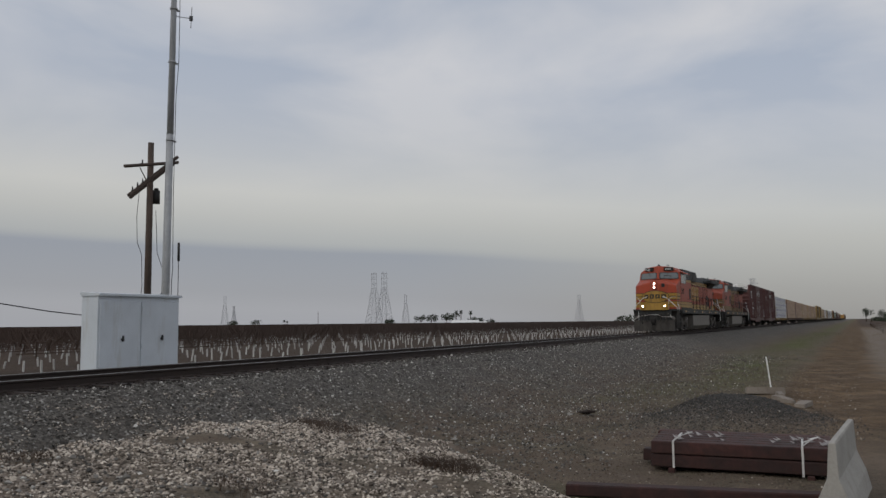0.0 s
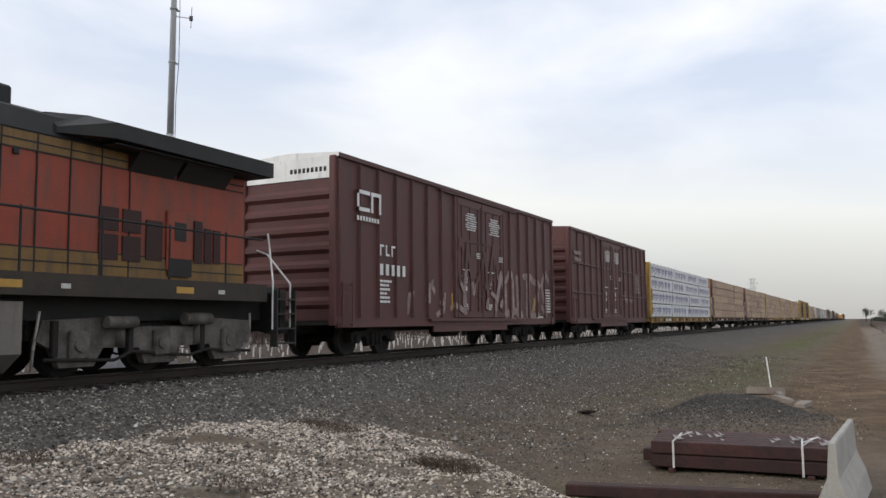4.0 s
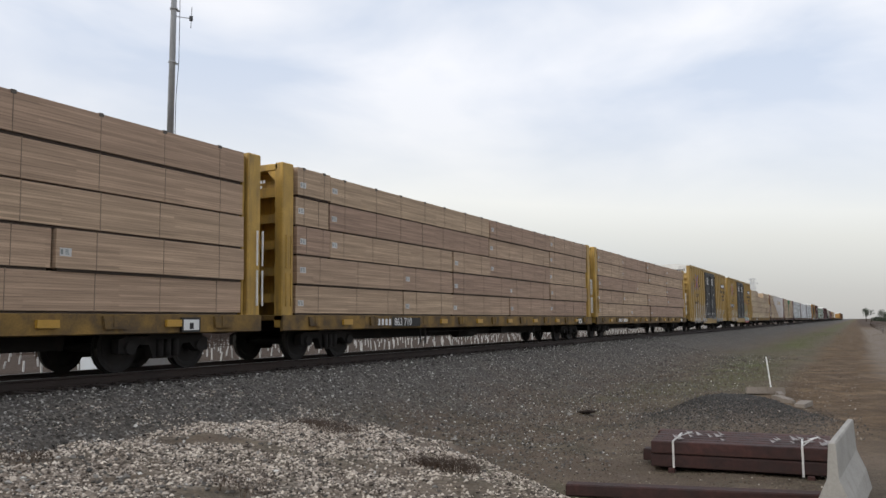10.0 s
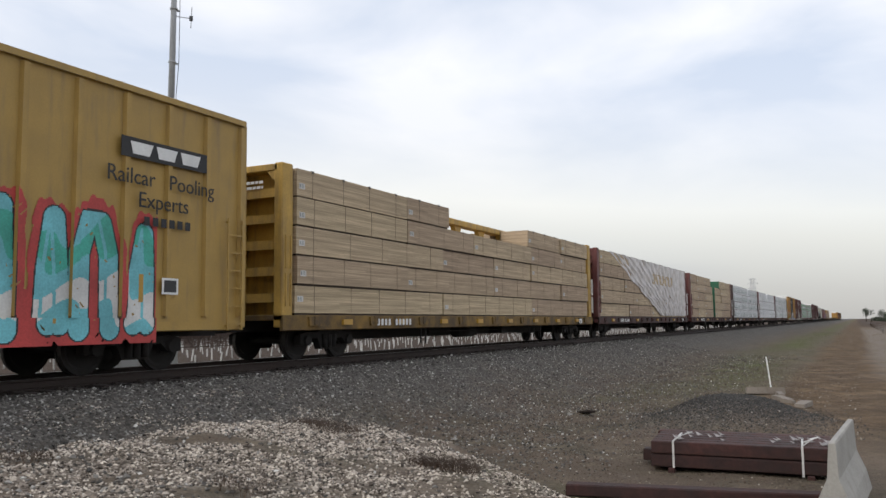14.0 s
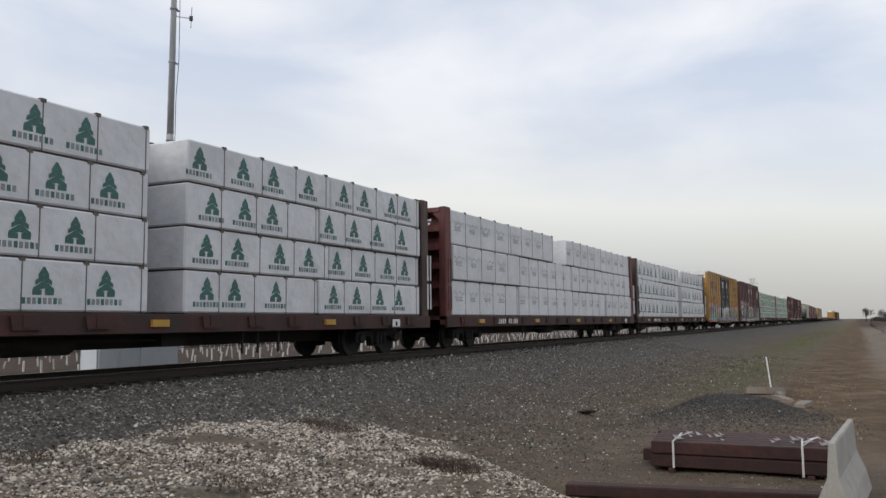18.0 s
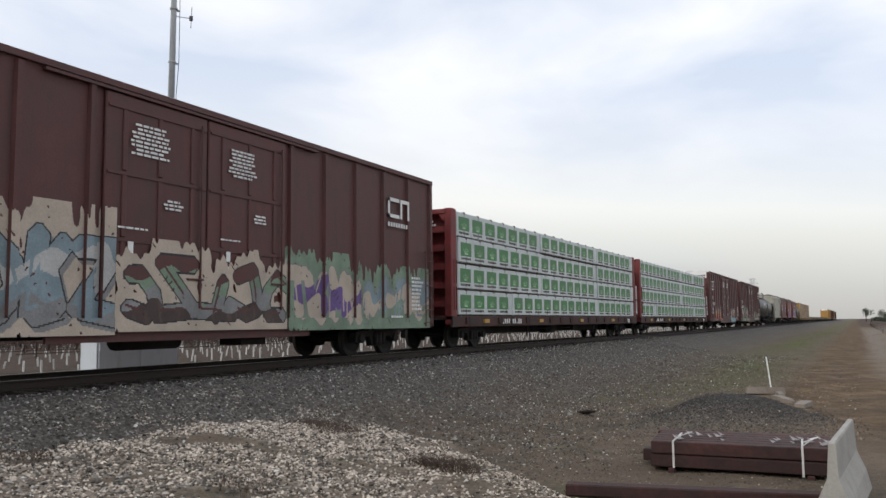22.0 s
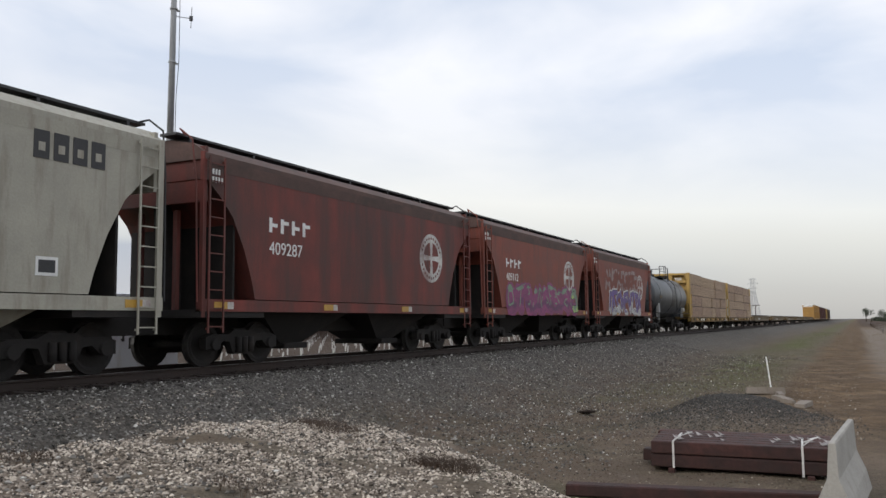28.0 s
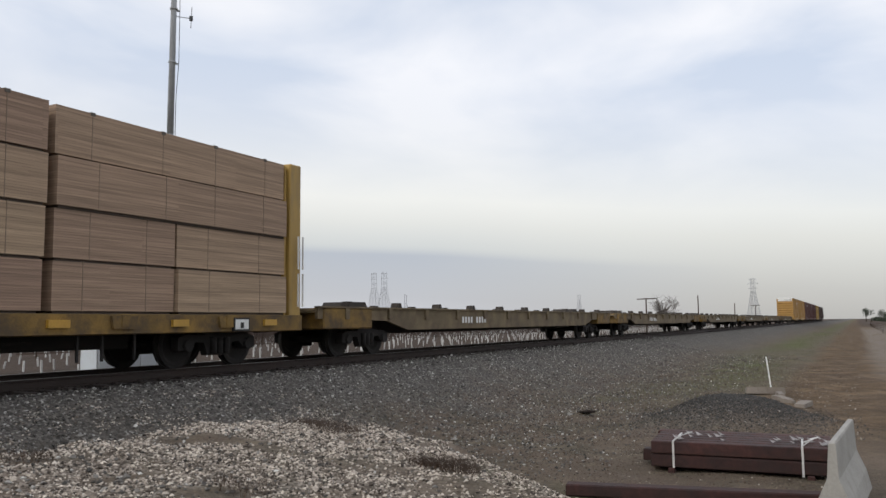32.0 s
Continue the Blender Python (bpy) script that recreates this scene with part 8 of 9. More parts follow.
def hopper(s0, s1, paint, label, number="", emblem=False, tags=()):
    hp = thing("covered_hopper", label, "hopper car", "covered hoppers of the train")
    on_train(hp, s0, s1)
    h, W = (s1 - s0) / 2, 1.52
    top = 4.26
    slope = [(0.1, 3.75), (0.52, 3.42), (0.89, 3.05), (1.25, 2.4), (1.5, 1.75), (1.6, 1.38)]
    side_prof = [(-h + 0.1, top), (h - 0.1, top)] + [(h - q, z) for q, z in slope] + [(-h + q, z) for q, z in slope[::-1]]
    part("body", Shell().prism(side_prof, -W, W, axis="y"), paint, hp)
    arc = [(-W - 0.02, top - 0.12), (-W - 0.02, top), (-1.2, top + 0.22), (-0.6, top + 0.34), (0.6, top + 0.34), (1.2, top + 0.22), (W + 0.02, top), (W + 0.02, top - 0.12)]
    part("roof", Shell().prism(arc, -h + 0.05, h - 0.05), paint if "cream" in paint else "hopper_roof", hp)
    part("eave_sheet", Shell().prism([(-W - 0.004, top - 0.34), (-W - 0.022, top - 0.10), (-W + 0.05, top - 0.08), (-W + 0.05, top - 0.34)], -h + 0.1, h - 0.1), paint if "cream" in paint else "hopper_roof", hp)
    rw = part("roof_walk", Shell().box(-h - 0.1, h + 0.1, -0.9, -0.45, top + 0.40, top + 0.45).box(-h - 0.1, h + 0.1, 0.45, 0.9, top + 0.40, top + 0.45), "dark", hp, "dark roof walkway")
    for k in range(7):
        x = -h + 0.3 + k * (2 * h - 0.6) / 6
        part("walk_bracket", Shell().box(x - 0.03, x + 0.03, -0.9, 0.9, top + 0.2, top + 0.41), "dark", rw)
    for k in range(4):
        x = -h + 1.6 + k * (2 * h - 3.2) / 3
        part("hatch", Shell().cyl((x, 0, top + 0.3), (x, 0, top + 0.46), 0.34, 12), paint, hp)
    part("side_sill", Shell().box(-h, h, -W - 0.03, -W + 0.12, 1.12, 1.36).box(-h, h, W - 0.12, W + 0.03, 1.12, 1.36), paint, hp)
    part("end_sill", Shell().box(-h, -h + 1.9, -W, W, 1.0, 1.16).box(h - 1.9, h, -W, W, 1.0, 1.16).box(-h - 0.5, h + 0.5, -0.25, 0.25, 0.66, 1.0), "under", hp)
    nb = 2
    for k in range(nb):
        xc2 = (k - (nb - 1) / 2) * (2 * h - 3.6) / nb
        w = (2 * h - 3.8) / nb / 2
        part("discharge_bay", Shell().ring([[(xc2 - w, -1.3, 1.36), (xc2 + w, -1.3, 1.36), (xc2 + w, 1.3, 1.36), (xc2 - w, 1.3, 1.36)], [(xc2 - 0.35, -0.6, 0.38), (xc2 + 0.35, -0.6, 0.38), (xc2 + 0.35, 0.6, 0.38), (xc2 - 0.35, 0.6, 0.38)]], smooth=False), paint if "cream" in paint else "under", hp)
        part("outlet_gate", Shell().cbox(xc2 - 0.45, xc2 + 0.45, -0.8, 0.8, 0.28, 0.42, 0.02), "under", hp)
    for sx in (-1, 1):
        xe = sx * (h - 0.06)
        for y in (-W + 0.03, W - 0.03):
            part("corner_post", Shell().box(xe - 0.045, xe + 0.045, y - 0.045, y + 0.045, 1.0, top + 0.02), paint, hp)
        part("slope_sheet", Shell().box(xe - sx * 0.1 - 0.04, xe - sx * 0.1 + 0.04, -W + 0.05, W - 0.05, 3.3, top + 0.15), paint, hp)
        part("shear_plate", Shell().prism([(sx * (h - 1.7), 1.1), (sx * (h - 0.35), 1.1), (sx * (h - 0.25), 3.5), (sx * (h - 1.0), 3.3)], -0.05, 0.05, axis="y"), "under", hp)
        part("end_bulkhead", Shell().box(min(sx * (h - 1.02), sx * (h - 0.97)), max(sx * (h - 1.02), sx * (h - 0.97)), -1.46, 1.46, 1.1, 2.98), "under", hp)
        for y in (-0.5, 0.5):
            part("end_post", Shell().box(xe - sx * 0.3 - 0.05, xe - sx * 0.3 + 0.05, y - 0.05, y + 0.05, 1.1, 3.2), paint, hp)
        sh = Shell().tube([(sx * (h - 0.1), -0.95, top + 0.42), (sx * (h + 0.1), -1.0, top + 0.5), (sx * (h + 0.12), -1.35, top + 0.25), (sx * (h + 0.1), -1.45, top - 0.6), (sx * (h + 0.08), -1.5, 1.3)], 0.02, 6)
        part("grab_rail", sh, paint if sx < 0 else "dark", hp)
    if "cream" in paint:
        for k in range(4):
            part("emblem_block", Shell().box(h - 2.7 + k * 0.36, h - 2.42 + k * 0.36, -W - 0.012, -W - 0.004, 3.5, 3.95).box(h - 2.62 + k * 0.36, h - 2.5 + k * 0.36, -W - 0.016, -W - 0.012, 3.62, 3.76, 1), ["dark", paint], hp)
        part("data_panel", Shell().box(h - 2.6, h - 2.2, -W - 0.01, -W - 0.002, 1.65, 1.95).box(h - 2.55, h - 2.25, -W - 0.014, -W - 0.01, 1.7, 1.9, 1), ["white_clean", "dark"], hp)
        part("car_number", text_mesh("11580", 0.34, "dark", "number"), [], hp, "stencilled dark car number", pose(-h + 2.0, -W - 0.004, 2.3))
    ladder(hp, h - 0.62, -W - 0.03, 0.7, 4.2, paint if "cream" not in paint else "hopper_cream")
    ladder(hp, -h + 0.12, -W - 0.03, 0.7, 4.2, paint)
    for k in range(4):
        x = -h + 0.6 + k * (2 * h - 1.2) / 3
        part("reflector", Shell().box(x - 0.26, x + 0.12, -W - 0.04, -W - 0.028, 1.17, 1.31).box(x + 0.12, x + 0.3, -W - 0.04, -W - 0.028, 1.17, 1.31, 1), ["yellow_mark", "worn_white"], hp)
    if number:
        part("car_number", text_mesh(number, 0.4, "white_clean", "number"), [], hp, "stencilled white car number", pose(-h + 2.05, -W - 0.004, 2.38))
        b = Shell()
        for k in range(4):
            b.box(-h + 2.05 + k * 0.4, -h + 2.15 + k * 0.4, -W - 0.008, -W - 0.002, 2.86, 3.18).box(-h + 2.15 + k * 0.4, -h + 2.33 + k * 0.4, -W - 0.008, -W - 0.002, 2.98 + 0.08 * (k % 2), 3.06 + 0.08 * (k % 2))
        ob = part("emblem_block", b, "white_clean", hp)
        ob["kind"] = "stuff"
    if emblem:
        x, ez, er = h - 2.75, 2.78, 0.73
        disc = Shell()
        disc.poly([(x + er * math.cos(a * math.pi / 16), -W - 0.006, ez + er * math.sin(a * math.pi / 16)) for a in range(32)])
        for q in range(4):
            arcp = [(x + 0.06 * (1, -1, -1, 1)[q], -W - 0.009, ez + 0.06 * (1, 1, -1, -1)[q])]
            arcp += [(x + 0.48 * math.cos(a), -W - 0.009, ez + 0.48 * math.sin(a)) for a in [math.pi / 2 * q + math.pi / 2 * (0.12 + 0.76 * k / 6) for k in range(7)]]
            disc.poly(arcp, 1)
        for k in range(11):
            a = math.pi * (0.12 + 0.076 * k)
            for sg in (1, -1):
                disc.box(x + 0.6 * math.cos(a) * sg - 0.03, x + 0.6 * math.cos(a) * sg + 0.03, -W - 0.01, -W - 0.006, ez + 0.6 * math.sin(a) * sg - 0.035, ez + 0.6 * math.sin(a) * sg + 0.035, 1)
        part("emblem", disc, ["worn_white", paint], hp, "worn white round emblem with a cross")
        b = Shell()
        for row in range(2):
            for k in range(4 + 2 * row):
                b.box(-h + 0.18 + k * 0.085, -h + 0.23 + k * 0.085, -W - 0.012, -W - 0.004, 3.86 - row * 0.16, 3.97 - row * 0.16)
        part("stencil", b, "white_clean", hp)["kind"] = "stuff"
    for k, tag in enumerate(tags):
        graffiti(hp, h, lambda X, Z: np.where(Z < 1.38, -W - 0.045, -W - 0.018) - 0.003 * k, int(s0) * 5 + k, **tag)
    ends(hp, h, 1.75, 0.62)
    return hp


# ---- tank cars ----
def tank_car(s0, s1, paint, label, r=1.42):
    tc = thing("tank_car", label, "tank car", "tank cars of the train")
    on_train(tc, s0, s1)
    h, zc2 = (s1 - s0) / 2, 2.52
    rows = []
    for x, q in ((-h, 0.05), (-h + 0.06, 0.45), (-h + 0.22, 0.76), (-h + 0.45, 0.93), (-h + 0.7, 1.0), (h - 0.7, 1.0), (h - 0.45, 0.93), (h - 0.22, 0.76), (h - 0.06, 0.45), (h, 0.05)):
        rows.append([(x, r * q * math.cos(2 * math.pi * k / 36), zc2 + r * q * math.sin(2 * math.pi * k / 36)) for k in range(36)])
    part("tank", Shell().ring(rows), paint, tc)
    for x in (-h * 0.62, 0.25, h * 0.55):
        rr2 = []
        for dx in (-0.06, 0.06):
            rr2.append([(x + dx, (r + 0.015) * math.cos(2 * math.pi * k / 36), zc2 + (r + 0.015) * math.sin(2 * math.pi * k / 36)) for k in range(36)])
        part("band", Shell().ring(rr2), paint, tc)
    for sx in (-1, 1):
        part("sill", Shell().box(min(sx * (h + 0.35), sx * (h - 3.2)), max(sx * (h + 0.35), sx * (h - 3.2)), -0.35, 0.35, 0.72, 1.2), "under", tc)
        part("saddle", Shell().prism([(-1.2, 1.1), (-1.25, 1.95), (1.25, 1.95), (1.2, 1.1)], sx * (h - 1.9) - 0.25, sx * (h - 1.9) + 0.25), paint, tc)
        part("platform", Shell().box(min(sx * (h - 0.3), sx * (h + 0.35)), max(sx * (h - 0.3), sx * (h + 0.35)), -1.45, 1.45, 1.0, 1.06), "under", tc)
        part("end_rail", Shell().tube([(sx * (h + 0.25), -1.4, 1.05), (sx * (h + 0.25), -1.4, 2.1), (sx * (h + 0.25), 1.4, 2.1), (sx * (h + 0.25), 1.4, 1.05)], 0.022, 6), "under", tc)
    part("side_rail", Shell().tube([(-h + 0.2, -1.48, 1.35), (h - 0.2, -1.48, 1.35)], 0.025, 6).tube([(-h + 0.2, -1.48, 1.35), (-h + 0.2, -1.3, 1.05)], 0.02, 6), "under", tc)
    tz = zc2 + r
    part("dome", Shell().cyl((-0.9, 0, tz - 0.1), (-0.9, 0, tz + 0.32), 0.27, 16).cyl((-0.9, 0, tz + 0.32), (-0.9, 0, tz + 0.42), 0.30, 16), paint, tc)
    part("platform", Shell().box(-1.6, 1.25, -0.95, 0.95, tz - 0.12, tz - 0.06), "under", tc)
    for y in (-0.92, 0.92):
        part("platform_rail", Shell().tube([(-1.55, y, tz - 0.1), (-1.55, y, tz + 0.62), (0.35, y, tz + 0.72), (0.5, y, tz + 0.62), (0.52, y, tz - 0.1)], 0.026, 6).tube([(-0.1, y, tz - 0.1), (-0.1, y, tz + 0.72)], 0.024, 6).tube([(-1.55, y, tz + 0.3), (0.5, y, tz + 0.3)], 0.02, 6), "dark", tc)
    part("platform_rail", Shell().tube([(1.2, -0.92, tz - 0.3), (1.2, -0.92, tz + 0.6), (1.2, 0.92, tz + 0.6), (1.2, 0.92, tz - 0.1)], 0.024, 6).tube([(1.08, -0.92, tz - 0.3), (1.08, -0.92, tz + 0.6)], 0.024, 6).tube([(1.2, 0.92, tz + 0.6), (0.35, 0.92, tz + 0.6)], 0.02, 6), "dark", tc)
    for x in (0.0, 0.35, 0.7):
        part("valve", Shell().cyl((x, 0, tz - 0.05), (x, 0, tz + 0.2), 0.07, 8).box(x - 0.1, x + 0.1, -0.02, 0.02, tz + 0.16, tz + 0.2), "under", tc)
    # a dark spill band under the platform, a ladder against it
    band = Shell()
    for i in range(14):
        t0, t1 = math.pi * (0.5 + i * 0.047), math.pi * (0.5 + (i + 1) * 0.047)
        wob = 0.06 * math.sin(i * 1.9)
        q = r + 0.02
        band.poly([(0.2 + wob, q * math.cos(t0), zc2 + q * math.sin(t0)), (1.05, q * math.cos(t0), zc2 + q * math.sin(t0)), (1.05, q * math.cos(t1), zc2 + q * math.sin(t1)), (0.2 + wob, q * math.cos(t1), zc2 + q * math.sin(t1))][::-1], 0, True)
    part("spill_stain", band, "tank_black", tc, "dark spill band down the tank's side")
    lad = Shell()
    for x in (1.0, 1.3):
        lad.tube([(x, -0.95, tz - 0.15), (x, -1.36, tz - 0.6), (x, -1.5, zc2), (x, -1.5, 1.1)], 0.018, 5)
    for k in range(8):
        z = 1.2 + k * 0.33
        y = -math.sqrt(max(0.2, (r + 0.06) ** 2 - (z - zc2) ** 2)) if z > zc2 else -1.5
        lad.cyl((1.0, y - 0.02, z), (1.3, y - 0.02, z), 0.012, 5)
    part("ladder", lad, "tank_black", tc)

    def on_shell(x0, x1, a0, a1, out, name, mt, label=""):
        """A flat mark bent to the shell between two heights over its middle."""
        sh2 = Shell()
        for i in range(4):
            u0, u1 = a0 + (a1 - a0) * i / 4, a0 + (a1 - a0) * (i + 1) / 4
            q = r + out
            y0, y1 = -math.sqrt(q * q - u0 * u0), -math.sqrt(q * q - u1 * u1)
            sh2.poly([(x0, y0, zc2 + u0), (x1, y0, zc2 + u0), (x1, y1, zc2 + u1), (x0, y1, zc2 + u1)])
        return part(name, sh2, mt, tc, label)

    if paint == "tank_black":
        for k in range(5):
            on_shell(-2.9 + k * 0.3, -2.7 + k * 0.3, 0.3, 0.58, 0.01, "emblem_block", "white_clean")
    else:
        on_shell(-4.3, -3.25, -0.30, 0.06, 0.01, "name_panel", "dark", "dark panel with faded yellow blocks")
        for k in range(3):
            on_shell(-4.02 + k * 0.26, -3.86 + k * 0.26, -0.22, -0.02, 0.014, "emblem_block", "flat_yellow")
        on_shell(3.4, 4.0, -0.05, 0.42, 0.01, "placard", "g_grey", "grey painted-out patch")
        part("air_cylinder", Shell().cyl((4.1, -1.15, 1.62), (5.0, -1.15, 1.62), 0.2, 12).box(4.2, 4.3, -1.2, -1.1, 1.05, 1.45).box(4.8, 4.9, -1.2, -1.1, 1.05, 1.45), "concrete", tc, "dusty brake cylinder on the end platform")
        part("bolster_plate", Shell().cbox(-5.0, -4.45, -1.5, -1.46, 1.35, 1.95, 0.02).box(-4.8, -4.65, -1.48, -1.4, 0.9, 1.4), "g_grey", tc)
    part("bottom_outlet", Shell().cyl((0, 0, zc2 - r - 0.45), (0, 0, zc2 - r + 0.1), 0.14, 10), "under", tc)
    part("brake_gear", Shell().cyl((-2.0, -0.6, 0.85), (-1.2, -0.6, 0.85), 0.18, 9).box(-3.0, 3.0, -0.62, -0.58, 0.95, 1.0), "under", tc)
    ends(tc, h, 1.65, 0.55)
    return tc


# ---- empty flatcars ----
def flatcar(s0, s1):
    fc = thing("flatcar", "empty long flatcar in rusty faded yellow", "flatcar", "empty flatcars of the train")
    on_train(fc, s0, s1)
    h = (s1 - s0) / 2
    part("deck", Shell().cbox(-h, h, -1.3, 1.3, 1.12, 1.2, 0.01), "flat_yellow", fc)
    for sy in (-1, 1):
        sd = part("side_sill", Shell().prism([(-h, 0.98), (-h, 1.26), (h, 1.26), (h, 0.98), (h - 3.2, 0.92), (h - 4.4, 0.66), (-h + 4.4, 0.66), (-h + 3.2, 0.92)], sy * 1.34 - 0.04, sy * 1.34 + 0.04, axis="y"), "flat_yellow", fc)
        part("side_flange", Shell().box(-h, h, sy * 1.36 - 0.08, sy * 1.36 + 0.08, 1.24, 1.28), "flat_yellow", sd)
        for k in range(12):
            x = -h + 1.2 + k * (2 * h - 2.4) / 11
            part("stake_pocket", Shell().cbox(x - 0.09, x + 0.09, sy * 1.40 - 0.05, sy * 1.40 + 0.05, 0.96, 1.24, 0.01), "flat_yellow", sd)
    for k in range(10):
        x = -h + 1.6 + k * (2 * h - 3.2) / 9
        for sy in (-1, 1):
            part("pedestal", Shell().prism([(x - 0.16, 1.2), (x - 0.07, 1.42), (x + 0.07, 1.42), (x + 0.16, 1.2)], sy * 1.15 - 0.12, sy * 1.15 + 0.12, axis="y"), "loco_sill", fc, "raised container pedestal")
    part("center_sill", Shell().prism([(-0.35, 1.12), (-0.3, 0.55), (0.3, 0.55), (0.35, 1.12)], -h + 3.6, h - 3.6).box(-h - 0.4, h + 0.4, -0.3, 0.3, 0.68, 1.1), "under", fc)
    for sx in (-1, 1):
        part("end_box", Shell().cbox(min(sx * (h - 2.4), sx * (h - 0.2)), max(sx * (h - 2.4), sx * (h - 0.2)), -1.42, 1.42, 0.72, 1.24, 0.03), "sill_yellow", fc)
        part("hitch", Shell().prism([(sx * (h - 3.2) - 0.5, 1.2), (sx * (h - 3.2) - 0.3, 1.45), (sx * (h - 3.2) + 0.3, 1.45), (sx * (h - 3.2) + 0.5, 1.2)], -0.5, 0.5, axis="y"), "loco_sill", fc)
    bars = Shell()
    for k in range(9):
        if k != 4:
            bars.box(-h + 8 + k * 0.22, -h + 8.13 + k * 0.22, -1.388, -1.382, 0.84, 1.04)
    part("stencil", bars, "white_clean", fc)["kind"] = "stuff"
    ends(fc, h, 2.6, 0.6)
    return fc

# ---- the cars, from the head end ----
T5 = [(0.26, 0.50, 0.74), (0.30, 0.52, 0.80), (0.22, 0.46, 0.70), (0.33, 0.64), (0.26, 0.52, 0.78)]
T4 = [(0.34, 0.56, 0.78), (0.30, 0.52, 0.76), (0.34, 0.58, 0.80), (0.28, 0.54, 0.78)]


def lumber_car(s0, s1, paint, label, kind="lumber", layers=5, cuts=T5, top=4.48, skip=(), load_label="", number=""):
    centerbeam(s0, s1, paint, label, top + 0.02, number=number)
    return load(kind, s0, s1, layers, cuts, top, skip, load_label)


lumber_car(139.3, 162.0, "yellow", "yellow centerbeam flatcar carrying white-wrapped lumber", "purple", 4, T4)
lumber_car(164.1, 186.2, "maroon", "maroon centerbeam flatcar stacked with pale lumber", cuts=[(0.105, 0.436, 0.655), (0.105, 0.21, 0.655), (0.21, 0.436, 0.655), (0.21, 0.655), (0.21, 0.436, 0.655)])
lumber_car(188.6, 210.9, "maroon", "maroon centerbeam flatcar with five tiers of lumber", cuts=[(0.18, 0.44, 0.71), (0.18, 0.44, 0.71), (0.18, 0.44, 0.57, 0.71), (0.18, 0.44, 0.72), (0.25, 0.44, 0.72)])
lumber_car(213.1, 235.8, "yellow", "yellow centerbeam flatcar stacked with pale lumber", cuts=[(0.155, 0.32, 0.67), (0.155, 0.41, 0.67), (0.32, 0.49, 0.67), (0.155, 0.49, 0.80), (0.32, 0.67)])
lumber_car(237.6, 260.3, "yellow", "yellow centerbeam flatcar with five tiers of lumber", cuts=[(0.06, 0.49, 0.77), (0.06, 0.49, 0.77), (0.06, 0.36, 0.49, 0.77), (0.22, 0.36, 0.57, 0.77), (0.22, 0.36, 0.57, 0.77)], number="863 710")
lumber_car(262.2, 284.7, "yellow", "faded yellow centerbeam flatcar stacked with lumber", cuts=[(0.22, 0.48, 0.74), (0.22, 0.51, 0.74), (0.36, 0.74), (0.22, 0.48, 0.74), (0.30, 0.51, 0.80)])
lumber_car(329.0, 351.8, "yellow", "yellow centerbeam flatcar with a gap in its load", "lumber_tan", 5, [(0.23, 0.351, 0.66, 0.83), (0.23, 0.43, 0.67, 0.83), (0.33, 0.51, 0.67), (0.23, 0.51, 0.83), (0.33, 0.67)], skip=((0, 2),))
torn_load = lumber_car(354.0, 376.6, "maroon", "maroon centerbeam flatcar under torn plastic wrap", "lumber_tan", 5, load_label="lumber stacks half covered by torn grey plastic wrap")
wrap_tatters(torn_load, 22.6, 4.5, 0.08, 0.62, 3)
split_load = lumber_car(379.4, 401.6, "maroon", "maroon centerbeam flatcar with a split lumber load", "lumber_tan", 5, [(0.12, 0.30, 0.44, 0.668, 0.83), (0.14, 0.30, 0.485, 0.542, 0.72), (0.14, 0.30, 0.485, 0.542, 0.72), (0.14, 0.30, 0.485, 0.542, 0.80), (0.14, 0.30, 0.485, 0.542, 0.72)], number="38483", skip=((0, 3), (1, 3), (2, 3), (3, 3), (4, 3)), load_label="lumber stacks with a gap and green tarpaulin at their ends")
for xa, za, zb in ((0.542, 1.1, 3.80), (0.668, 3.74, 4.46)):
    part("tarpaulin", Shell().cbox(xa * 22.2 - 11.16, xa * 22.2 - 11.1, -1.43, -0.22, za, zb, 0.02), "tarp_green", split_load, "green tarpaulin over the stack's end")
lumber_car(404.1, 427.0, "brown", "dark brown centerbeam flatcar with wrapped lumber", "pine", 4, [(0.27, 0.549, 0.589, 0.80), (0.30, 0.549, 0.589, 0.78), (0.27, 0.549, 0.589, 0.80), (0.24, 0.549, 0.589, 0.78)], skip=((0, 2), (1, 2), (2, 2), (3, 2)))
lumber_car(429.2, 452.1, "maroon", "maroon centerbeam flatcar with wrapped lumber", "script", 3, [(0.22, 0.43, 0.504, 0.75), (0.26, 0.54, 0.76), (0.25, 0.54, 0.78)], skip=((0, 2),))
lumber_car(454.1, 477.0, "brown", "dark brown centerbeam flatcar with three wrapped tiers", "pine", 3, [(0.27, 0.541, 0.587, 0.8), (0.3, 0.541, 0.587, 0.78), (0.27, 0.541, 0.587, 0.8)], skip=((0, 2), (1, 2), (2, 2)))
lumber_car(521.7, 544.8, "red_cn", "red-brown centerbeam flatcar with green-marked bundles", "green", 4, [(0.34, 0.48, 0.69), (0.34, 0.69), (0.34, 0.48, 0.69), (0.20, 0.48, 0.69)])
lumber_car(547.0, 569.8, "red_cn", "red-brown centerbeam flatcar with green-marked bundles", "green", 4, [(0.34, 0.56, 0.78), (0.34, 0.56), (0.34, 0.56, 0.80), (0.18, 0.56, 0.78)])
lumber_car(700.6, 719.5, "yellow_new", "short yellow centerbeam flatcar with four tiers of lumber", "lumber_grey", 4, [(0.27, 0.651, 0.657), (0.27, 0.651, 0.657), (0.27, 0.54, 0.651, 0.657, 0.811), (0.27, 0.54, 0.651, 0.657, 0.811)], skip=((0, 2), (1, 2), (2, 3), (3, 3)))
